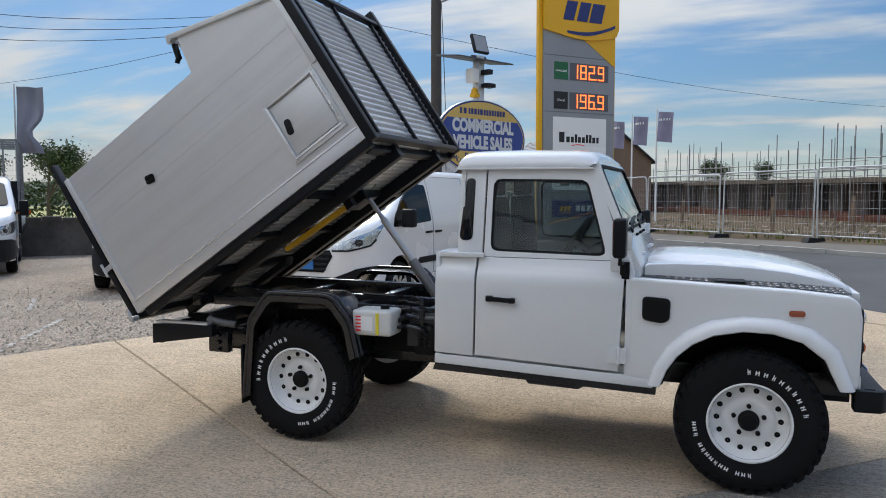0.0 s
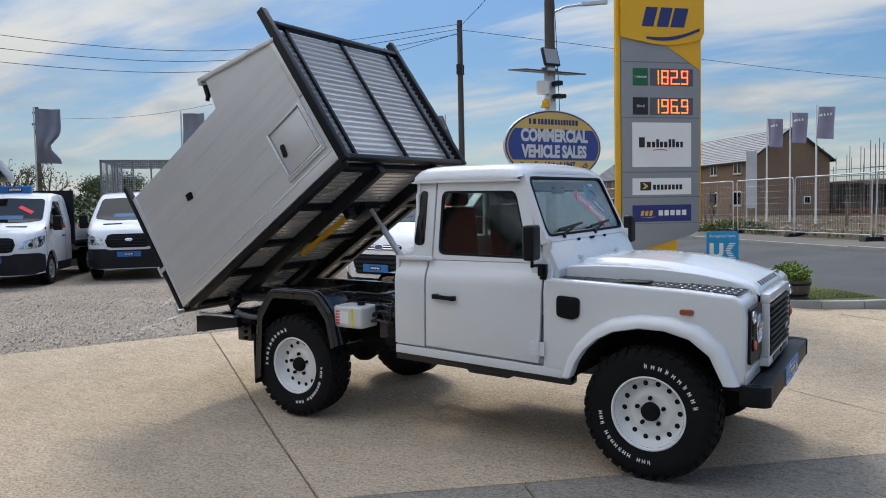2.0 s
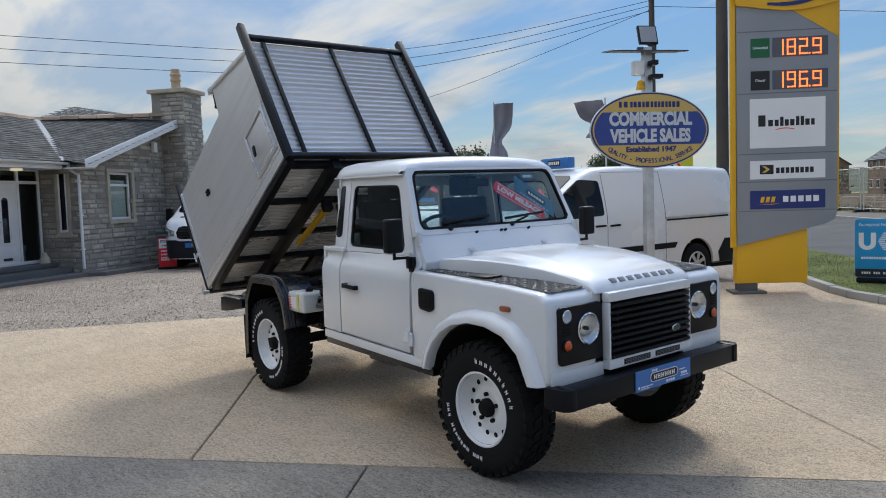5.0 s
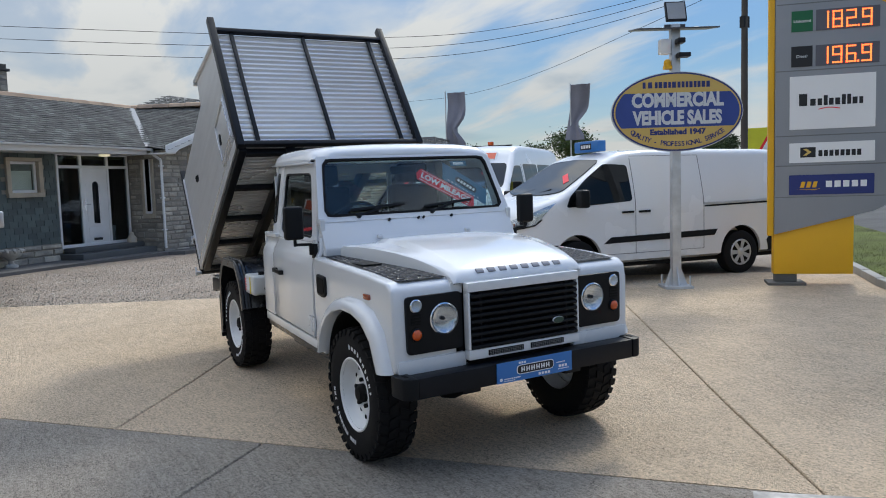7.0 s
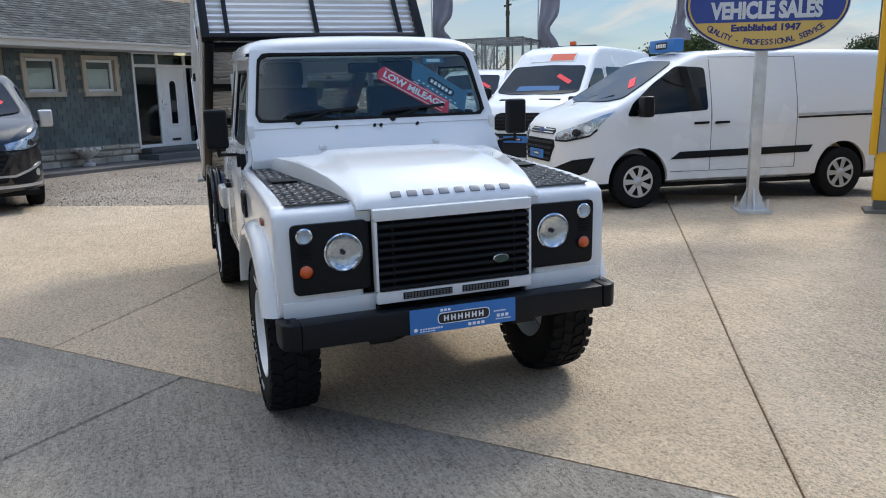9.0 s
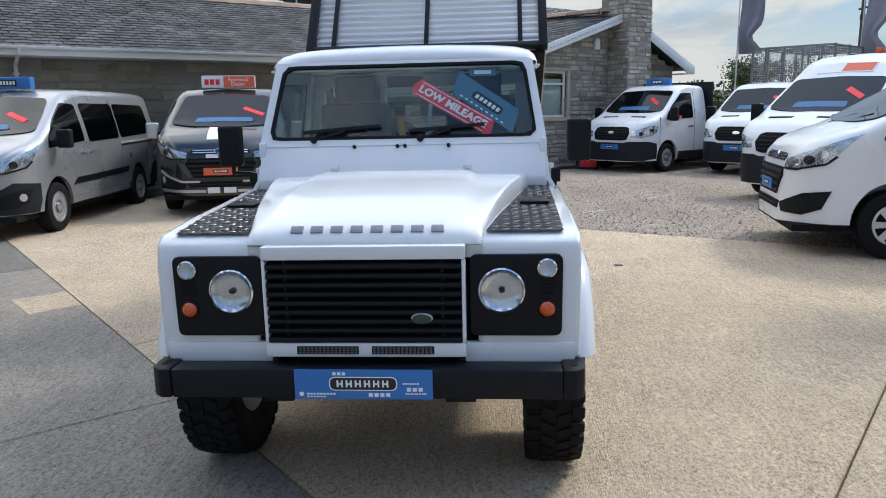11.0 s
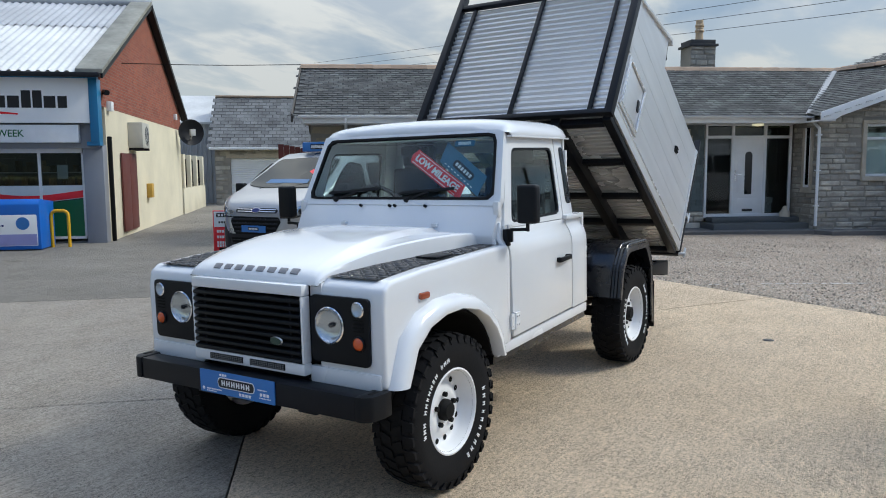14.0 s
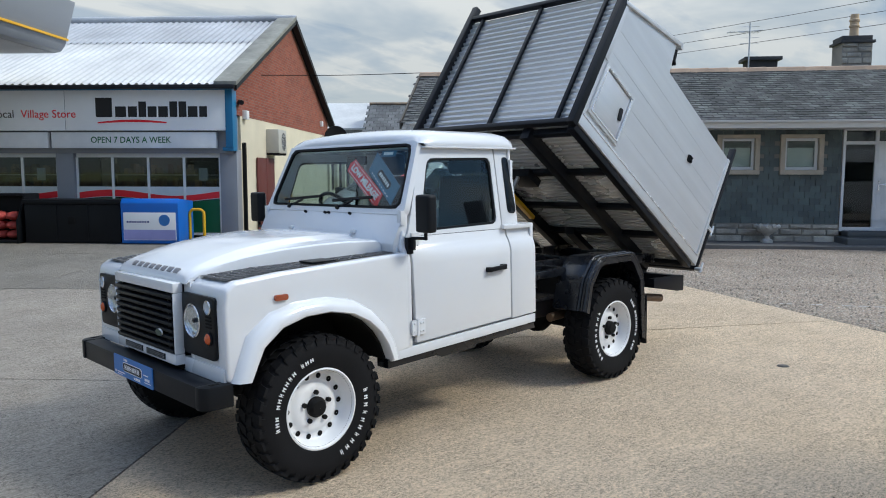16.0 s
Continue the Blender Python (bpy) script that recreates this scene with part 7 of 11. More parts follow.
# grille
bm = bmesh.new()
for (y0, y1, z0, z1) in ((-0.388, 0.388, 1.035, 1.088), (-0.388, 0.388, 0.655, 0.712), (-0.388, -0.372, 0.712, 1.035), (0.372, 0.388, 0.712, 1.035)):
    box(bm, 1.93, 1.985, y0, y1, z0, z1)
box(bm, 1.90, 1.935, -0.80, -0.38, 0.62, 0.70), box(bm, 1.90, 1.935, 0.38, 0.80, 0.62, 0.70)
grille = part("grille_frame", bm, WHITE, truck, bevel=0.010)
bx("grille_backing", UNDER, grille, 1.935, 1.945, -0.37, 0.37, 0.712, 1.035)
for i in range(9):
    z = 0.730 + 0.0355 * i
    bm = bmesh.new()
    prism(bm, [(1.945, z - 0.006), (1.985, z - 0.016), (1.992, z - 0.008), (1.990, z + 0.004), (1.948, z + 0.014)], -0.371, 0.371)
    part("slat", bm, PLASTIC, grille, bevel=0.002)
bm = bmesh.new()
for y in (-0.30, 0.30):
    box(bm, 1.95, 1.975, y - 0.006, y + 0.006, 0.715, 1.03)
part("slat_rib", bm, PLASTIC, grille)
bm = bmesh.new()
lathe(bm, [(0.001, 0.006), (0.9, 0.006), (1.0, 0.0)], 28, "x")
part("badge", bm, surface("badge silver", (0.45, 0.46, 0.45), 0.3, 0.8), grille, "small oval badge", m=Matrix.Translation((1.993, 0.222, 0.812)) @ Matrix.Diagonal((1, 0.042, 0.021, 1)))
bm = bmesh.new()
lathe(bm, [(0.001, 0.008), (0.86, 0.0075)], 28, "x")
part("badge_face", bm, surface("badge green", (0.02, 0.05, 0.035), 0.35), grille, m=Matrix.Translation((1.993, 0.222, 0.812)) @ Matrix.Diagonal((1, 0.042, 0.021, 1)))
for s in (-1, 1):
    bx("lower_mesh", PLASTIC, grille, 1.984, 1.990, *sorted((s * 0.025, s * 0.265)), 0.668, 0.700, 0.004)
    bm = bmesh.new()
    for i in range(15):
        for j in range(3):
            box(bm, 1.989, 1.991, s * 0.035 + s * 0.0155 * i - 0.005, s * 0.035 + s * 0.0155 * i + 0.005, 0.672 + 0.009 * j, 0.678 + 0.009 * j)
    part("mesh_holes", bm, surface("mesh grey", (0.12, 0.12, 0.12), 0.5), grille)
# bumper
bm = bmesh.new()
box(bm, 1.945, 2.055, -0.745, 0.745, 0.515, 0.628)
bumper = part("front_bumper", bm, STEEL_BLK, truck, "black steel bumper with plastic ends", bevel=0.008)
for s in (-1, 1):
    bm = bmesh.new()
    prism(bm, [(1.90, s * 0.746), (2.062, s * 0.746), (2.060, s * 0.79), (2.03, s * 0.826), (1.96, s * 0.836), (1.90, s * 0.836)], 0.515, 0.632, "z")
    part("bumper_end", bm, PLASTIC, bumper, bevel=0.012)
    bx("bumper_slot", UNDER, bumper, 1.955, 2.005, *sorted((s * 0.78, s * 0.80)), 0.6315, 0.634)
    bx("bumper_iron", STEEL_BLK, bumper, 1.80, 1.95, *sorted((s * 0.30, s * 0.42)), 0.46, 0.60, 0.005)
plate = bx("dealer_plate", BLUE, truck, 2.056, 2.062, -0.262, 0.262, 0.517, 0.632, 0.0, "blue dealer name plate on the bumper")
bm = bmesh.new()
prism(bm, round_loop([(-0.130, 0.551), (0.130, 0.551), (0.130, 0.605), (-0.130, 0.605)], 0.027), 2.062, 2.0635, "x")
part("plate_border", bm, PAPER, plate)
bm = bmesh.new()
prism(bm, round_loop([(-0.125, 0.555), (0.125, 0.555), (0.125, 0.601), (-0.125, 0.601)], 0.023), 2.0635, 2.0645, "x")
part("plate_panel", bm, INK, plate)
bm = bmesh.new()
for i in range(6):
    y0 = -0.100 + 0.0345 * i
    box(bm, 2.0645, 2.0655, y0, y0 + 0.007, 0.565, 0.592)
    box(bm, 2.0645, 2.0655, y0 + 0.017, y0 + 0.024, 0.565, 0.592)
    box(bm, 2.0645, 2.0655, y0 + 0.007, y0 + 0.017, 0.575, 0.581)
for y0, n, w, z0, z1 in ((-0.115, 3, 0.018, 0.611, 0.623), (0.02, 4, 0.022, 0.527, 0.541), (-0.215, 9, 0.0125, 0.534, 0.541), (-0.215, 6, 0.0125, 0.524, 0.529), (0.165, 3, 0.022, 0.548, 0.563), (0.16, 8, 0.010, 0.536, 0.541), (0.15, 7, 0.009, 0.575, 0.581)):
    for i in range(n):
        box(bm, 2.062, 2.063, y0 + w * i, y0 + w * (i + 0.7), z0, z1)
lathe(bm, [(0.001, 2.063), (0.009, 2.063)], 14, "x", (0, -0.236, 0.537))
part("plate_bars", bm, PAPER, plate)

# wheels
def wheel(x, y, out, spin):
    """Steel wheel with a wide off-road tyre; out: the side its face looks to."""
    R, W = 0.398, 0.118
    m = Matrix.Translation((x, y, 0.398 + (0.008 if y < 0 else -0.008) * (x > 0))) @ (Matrix.Identity(4) if out > 0 else Matrix.Rotation(math.pi, 4, "Z"))
    bm = bmesh.new()
    prof = [(0.205, -0.092), (0.235, -0.105), (0.30, -W), (0.355, -W + 0.004), (0.380, -W + 0.016), (0.388, -W + 0.03), (0.390, 0), (0.388, W - 0.03), (0.380, W - 0.016), (0.355, W - 0.004), (0.30, W), (0.235, 0.106), (0.222, 0.104), (0.213, 0.092), (0.205, 0.092)]
    lathe(bm, prof, 64)
    tyre = part("wheel", bm, RUBBER, truck, "white steel wheel with chunky black off-road tyre", smooth=50, m=m)
    bm = bmesh.new()
    n = 34
    for i in range(n):
        for (a0, y0, y1, da, sk) in ((0.0, -0.118, -0.066, 0.60, 0.18), (0.45, -0.058, -0.005, 0.62, -0.30), (0.05, 0.005, 0.058, 0.62, 0.30), (0.5, 0.066, 0.118, 0.60, -0.18)):
            vs = []
            for rr in (0.384, 0.399):
                for yy, kk in ((y0, -sk), (y1, sk)):
                    for d in (-0.5, 0.5):
                        t = 2 * math.pi * (i + a0 + d * da + kk * 0.5) / n
                        r2 = rr - (0.010 if abs(yy) > 0.105 else 0)
                        vs.append(bm.verts.new((r2 * math.cos(t), yy, r2 * math.sin(t))))
            for f in ((4, 5, 7, 6), (0, 1, 5, 4), (2, 6, 7, 3), (0, 4, 6, 2), (1, 3, 7, 5)):
                bm.faces.new([vs[q] for q in f])
        # shoulder lugs reaching down the wall
        for s in (-1, 1):
            t0 = 2 * math.pi * (i + 0.25) / n
            w = 2 * math.pi * 0.24 / n
            q = []
            for (rr, yy) in ((0.387, s * 0.112), (0.352, s * 0.1205), (0.352, s * 0.113), (0.380, s * 0.102)):
                q.append([bm.verts.new((rr * math.cos(t0 + d), yy, rr * math.sin(t0 + d))) for d in (-w, w)])
            bm.faces.new((q[0][0], q[0][1], q[1][1], q[1][0])), bm.faces.new((q[0][0], q[3][0], q[3][1], q[0][1]))
            bm.faces.new((q[1][0], q[1][1], q[2][1], q[2][0])), bm.faces.new((q[0][0], q[1][0], q[2][0], q[3][0])), bm.faces.new((q[0][1], q[3][1], q[2][1], q[1][1]))
    part("tread", bm, RUBBER, tyre, smooth=0)
    # raised white marks on the wall, as plain blocks
    bm = bmesh.new()
    for (a0, count, step, hh) in ((88 - spin, 10, 8.6, 0.030), (268 - spin, 15, 6.2, 0.026)):
        for i in range(count):
            if count == 15 and i in (3, 11):
                continue
            t = radians(a0 + step * i)
            wv = radians(2.0 if (i * 7) % 3 else 1.4)
            top = 0.5 if i % 3 == 0 else 0.3
            # two uprights and a cross stroke for each character
            for d0, d1, r0, r1 in ((-wv, -wv * 0.45, -0.5, top), (wv * 0.45, wv, -0.5, 0.3), (-wv * 0.45, wv * 0.45, -0.12, 0.06)):
                vs = [bm.verts.new(((0.288 + hh * q) * math.cos(t + d), yy, (0.288 + hh * q) * math.sin(t + d))) for yy in (0.115, 0.1195) for q in (r0, r1) for d in (d0, d1)]
                for f in ((4, 6, 7, 5), (0, 4, 5, 1), (2, 3, 7, 6), (0, 2, 6, 4), (1, 5, 7, 3)):
                    bm.faces.new([vs[q] for q in f])
    tagged(part("wall_mark", bm, PAPER, tyre, "raised white tyre marks", smooth=0), kind="stuff")
    bm = bmesh.new()
    lathe(bm, [(0.224, 0.098), (0.222, 0.106), (0.214, 0.108), (0.208, 0.099), (0.202, 0.075), (0.196, 0.045), (0.186, 0.024), (0.176, 0.018), (0.150, 0.020), (0.140, 0.026), (0.128, 0.040), (0.105, 0.047), (0.085, 0.044), (0.062, 0.040), (0.05, 0.040)], 64)
    lathe(bm, [(0.205, -0.095), (0.195, -0.07), (0.185, 0.02)], 48)
    rim = part("rim", bm, RIM, tyre, "white vented steel rim", smooth=45)
    bm = bmesh.new()
    for i in range(14):
        t = 2 * math.pi * i / 14
        c = (0.166 * math.cos(t), 0, 0.166 * math.sin(t))
        lathe(bm, [(0.0155, 0.0212), (0.0155, 0.022), (0.001, 0.0225)], 12, "y", c)
    part("vent_hole", bm, UNDER, tyre, smooth=30)
    bm = bmesh.new()
    for i in range(5):
        t = 2 * math.pi * i / 5 + 0.3
        rod(bm, (0.082 * math.cos(t), 0.038, 0.082 * math.sin(t)), (0.082 * math.cos(t), 0.064, 0.082 * math.sin(t)), 0.013, 6)
    part("wheel_nut", bm, UNDER, tyre, smooth=30)
    bm = bmesh.new()
    lathe(bm, [(0.056, 0.030), (0.056, 0.060), (0.046, 0.070), (0.040, 0.084), (0.001, 0.087)], 24)
    part("hub", bm, UNDER, tyre, "black hub cap")


for (wx, wy) in ((1.397, 0.740), (-1.397, 0.740)):
    for s in (-1, 1):
        wheel(wx, s * wy, s, {(1, -1): 0, (-1, -1): 90, (1, 1): -82, (-1, 1): 133}[(1 if wx > 0 else -1, s)])

# chassis
bm = bmesh.new()
for s in (-1, 1):
    box(bm, -2.30, 1.93, *sorted((s * 0.36, s * 0.45)), 0.50, 0.63)
    box(bm, -2.45, -0.46, *sorted((s * 0.33, s * 0.40)), 0.80, 0.93)
for x in (-2.25, -1.6, -0.9, -0.2, 0.6):
    box(bm, x, x + 0.08, -0.38, 0.38, 0.52, 0.62)
for x in (-2.4, -1.75, -1.1, -0.55):
    box(bm, x, x + 0.07, -0.60, 0.60, 0.82, 0.90)
for s in (-1, 1):
    box(bm, -2.2, -0.5, *sorted((s * 0.57, s * 0.62)), 0.84, 0.90)
    for x in (-2.0, -1.3, -0.7):
        box(bm, x, x + 0.05, *sorted((s * 0.36, s * 0.40)), 0.60, 0.84)
part("chassis", bm, ENAMEL, truck, "black steel chassis and tipping subframe", bevel=0.005)
for x in (1.397, -1.397):
    bm = bmesh.new()
    k = -0.18 if x > 0 else 0.05
    lathe(bm, [(0.045, -0.65), (0.045, k - 0.15), (0.07, k - 0.125), (0.115, k - 0.07), (0.13, k), (0.115, k + 0.07), (0.07, k + 0.125), (0.045, k + 0.15), (0.045, 0.65)], 20, "y", (x, 0, 0.395), cap=True)
    part("axle", bm, UNDER, truck)
for name, p, q, r in (("prop_shaft", (1.30, 0.1, 0.42), (-1.3, 0.05, 0.42), 0.035), ("track_rod", (1.55, -0.6, 0.38), (1.55, 0.6, 0.38), 0.02)):
    bm = bmesh.new()
    rod(bm, p, q, r)
    part(name, bm, UNDER, truck)
bm = bmesh.new()
box(bm, -0.62, -0.46, -0.70, -0.30, 0.60, 0.80)
box(bm, -0.98, -0.46, -0.56, -0.36, 0.58, 0.74)
box(bm, -0.62, -0.46, 0.40, 0.66, 0.62, 0.80)
box(bm, -0.35, 0.60, -0.50, 0.50, 0.48, 0.60)
part("fuel_tank", bm, UNDER, truck, bevel=0.03)
# hydraulic oil tank
bm = bmesh.new()
box(bm, -0.99, -0.72, -0.84, -0.64, 0.735, 0.90)
tank = part("oil_tank", bm, TANKPL, truck, "white plastic hydraulic oil tank", bevel=0.025, seg=3)
bm = bmesh.new()
rod(bm, (-0.80, -0.74, 0.89), (-0.80, -0.74, 0.925), 0.03, 14)
part("tank_cap", bm, PLASTIC, tank)
bx("tank_gauge", surface("yellow label", (0.75, 0.62, 0.05), 0.5), tank, -0.822, -0.800, -0.843, -0.839, 0.745, 0.885)
bm = bmesh.new()
box(bm, -0.945, -0.845, -0.8425, -0.8395, 0.77, 0.86)
part("tank_label", bm, PAPER, tank)
bm = bmesh.new()
for i in range(5):
    box(bm, -0.962, -0.925, -0.844, -0.842, 0.765 + 0.022 * i, 0.775 + 0.022 * i)
part("tank_marks", bm, REDV, tank)
bm = bmesh.new()
tube(bm, [(-0.72, -0.70, 0.82), (-0.66, -0.72, 0.86), (-0.58, -0.68, 0.84), (-0.52, -0.60, 0.78)], 0.016)
tube(bm, [(-0.72, -0.72, 0.78), (-0.64, -0.76, 0.80), (-0.55, -0.74, 0.78), (-0.50, -0.66, 0.70)], 0.012)
box(bm, -0.66, -0.50, -0.70, -0.52, 0.66, 0.80)
rod(bm, (-0.47, -0.66, 0.83), (-0.64, -0.66, 0.83), 0.045, 16)
rod(bm, (-0.60, -0.60, 0.84), (-0.60, -0.60, 0.95), 0.012)
rod(bm, (-0.56, -0.70, 0.80), (-0.56, -0.70, 0.90), 0.018)
tube(bm, [(-0.72, -0.66, 0.84), (-0.69, -0.70, 0.90), (-0.62, -0.72, 0.91), (-0.55, -0.70, 0.885)], 0.010)
tube(bm, [(-0.60, -0.58, 0.93), (-0.70, -0.50, 0.95), (-0.85, -0.44, 0.94), (-1.10, -0.42, 0.945)], 0.011)
tube(bm, [(-0.52, -0.62, 0.86), (-0.60, -0.64, 0.93), (-0.70, -0.60, 0.93), (-0.80, -0.52, 0.92)], 0.009)
tube(bm, [(-0.50, 0.25, 1.0), (-0.52, 0.25, 1.05), (-0.54, 0.62, 1.05), (-0.54, 0.66, 0.95)], 0.02)
part("hydraulic_pump", bm, ENAMEL, truck, "black hydraulic pump and hoses", bevel=0.0)
# rear mudguards
for s in (-1, 1):
    path = [(-0.935, 0.60), (-0.985, 0.80), (-1.00, 0.835), (-1.10, 0.955), (-1.135, 0.978), (-1.18, 0.985), (-1.55, 0.985), (-1.59, 0.975), (-1.62, 0.945), (-1.715, 0.82), (-1.732, 0.785), (-1.785, 0.26)]
    bm = bmesh.new()
    rows, edge, inner_rib = [], [], []
    for (x, z) in path:
        c = Vector((x + 1.38, z - 0.40)).normalized() * 0.03
        edge.append((x + c.x * 0.1, s * 0.872, z + c.y * 0.1))
        inner_rib.append((x + c.x * 0.2, s * 0.822, z + c.y * 0.2))
        rows.append([(x, s * 0.58, z), (x, s * 0.865, z), (x - c.x * 0.5, s * 0.888, z - c.y * 0.5), (x - c.x * 1.9, s * 0.886, z - c.y * 1.9), (x - c.x * 1.9, s * 0.876, z - c.y * 1.9), (x - c.x * 0.8, s * 0.872, z - c.y * 0.8), (x - c.x, s * 0.58, z - c.y)])
    vs = grid(bm, rows)
    bm.faces.new(vs[0]), bm.faces.new(vs[-1][::-1])
    g = part("mudguard", bm, ENAMEL, truck, "black plastic rear mudguard", smooth=50)
    for line in (edge, inner_rib):
        bm = bmesh.new()
        tube(bm, line, 0.016, 10)
        part("rolled_edge", bm, ENAMEL, g)
    bx("mudflap", RUBBER, g, -1.80, -1.785, *sorted((s * 0.60, s * 0.885)), 0.22, 0.62, 0.003)
    bm = bmesh.new()
    box(bm, -1.68, -0.98, *sorted((s * 0.40, s * 0.60)), 0.70, 0.86)
    part("wheel_box", bm, UNDER, truck)
# under-run bar at the tail, tow bracket, exhaust
bm = bmesh.new()
box(bm, -2.63, -2.55, -0.75, 0.75, 0.555, 0.690)
for s in (-1, 1):
    prism(bm, [(-2.63, 0.55), (-2.12, 0.63), (-2.12, 0.71), (-2.63, 0.692)], *sorted((s * 0.70, s * 0.76)))
    box(bm, -2.6, -2.2, *sorted((s * 0.34, s * 0.40)), 0.58, 0.72)
under = part("underrun_bar", bm, STEEL_BLK, truck, "black steel tail bar", bevel=0.005)
bx("bar_edge", ZINC, under, -2.60, -2.16, -0.758, -0.70, 0.708, 0.722)
bm = bmesh.new()
box(bm, -2.42, -2.30, -0.12, 0.12, 0.40, 0.62)
part("tow_bracket", bm, UNDER, truck, bevel=0.004)
bm = bmesh.new()
lathe(bm, [(0.001, 0.505), (0.02, 0.50), (0.028, 0.48), (0.02, 0.46), (0.015, 0.44), (0.03, 0.43), (0.001, 0.425)], 16, "z", (-2.55, 0, 0))
bar(bm, (-2.42, 0, 0.435), (-2.57, 0, 0.435), 0.06, 0.02)
part("tow_ball", bm, UNDER, truck)
bm = bmesh.new()
box(bm, -2.22, -2.06, -0.66, -0.60, 0.50, 0.65)
for z in (0.52, 0.575, 0.63):
    rod(bm, (-2.13, -0.66, z), (-2.13, -0.685, z), 0.016, 8)
part("spring_hanger", bm, ENAMEL, truck, bevel=0.004)
bm = bmesh.new()
tube(bm, [(-2.02, -0.62, 0.70), (-2.10, -0.66, 0.715), (-2.16, -0.69, 0.735), (-2.19, -0.70, 0.755)], 0.026, 12)
part("breather_pipe", bm, surface("dull grey pipe", (0.16, 0.16, 0.16), 0.5, 0.4), truck, "short grey pipe stub")
bm = bmesh.new()
tube(bm, [(-1.0, 0.5, 0.5), (-1.9, 0.55, 0.55), (-2.25, 0.62, 0.52), (-2.40, 0.66, 0.50)], 0.035, 12)
part("exhaust_pipe", bm, surface("rusty steel", (0.22, 0.15, 0.10), 0.5, 0.6, vary=0.3), truck, "rust-brown exhaust tail pipe")

# cab interior
for y in (-0.40, 0.40):
    bm = bmesh.new()
    box(bm, -0.20, 0.26, y - 0.23, y + 0.23, 0.98, 1.12)
    part("seat", bm, SEAT, truck, "dark cloth seat", bevel=0.04, seg=3)
    bm = bmesh.new()
    prism(bm, [(-0.20, 1.08), (-0.08, 1.10), (-0.12, 1.62), (-0.21, 1.62)], y - 0.22, y + 0.22)
    part("seat_back", bm, SEAT, truck, bevel=0.035, seg=3)
    bm = bmesh.new()
    box(bm, -0.21, -0.12, y - 0.13, y + 0.13, 1.63, 1.79)
    part("headrest", bm, SEAT, truck, bevel=0.03, seg=3)
bm = bmesh.new()
prism(bm, [(0.48, 1.08), (0.69, 1.08), (0.69, 1.375), (0.62, 1.388), (0.50, 1.34)], -0.73, 0.73)
part("dashboard", bm, DASH, truck, bevel=0.02)
bm = bmesh.new()
prof = [(0.19 + 0.014 * math.cos(t), 0.014 * math.sin(t)) for t in [2 * math.pi * i / 8 for i in range(9)]]
lathe(bm, prof, 32, "x")
lathe(bm, [(0.001, 0.02), (0.05, 0.02), (0.06, -0.02)], 16, "x")
for t in (0.4, math.pi - 0.4, -math.pi / 2):
    rod(bm, (0, 0, 0), (0, 0.19 * math.cos(t), 0.19 * math.sin(t)), 0.014, 8)
rod(bm, (0, 0, 0), (0.25, 0, -0.02), 0.025, 8)
part("steering_wheel", bm, DASH, truck, "black steering wheel", m=Matrix.Translation((0.36, -0.36, 1.35)) @ pose(0, 0, 0, 0, 35, 0))
bx("rear_mirror", PLASTIC, truck, 0.46, 0.49, -0.10, 0.10, 1.70, 1.76, 0.012)

# tipping body: its own frame, x along the floor and z up from it
TIP = Matrix.Translation((-2.615, -0.005, 0.815)) @ pose(0, 0, 0, 0, -34.0, 0)
BL, BW = 2.13, 0.852
TAIL = TIP @ Matrix.Translation((-0.06, 0, 0))
def ribbed(length, pitch, depth, start=0.0):
    """A ribbed profile: (along, out) pairs, flat lands with rounded ribs."""
    out, a = [], start
    while a < length - 1e-6:
        for k, d in ((0.0, 0.0), (0.18, 0.0), (0.34, 0.7), (0.5, 1.0), (0.66, 0.7), (0.82, 0.0)):
            if a + k * pitch <= length:
                out.append((a + k * pitch, d * depth))
        a += pitch
    out.append((length, 0.0))
    return out


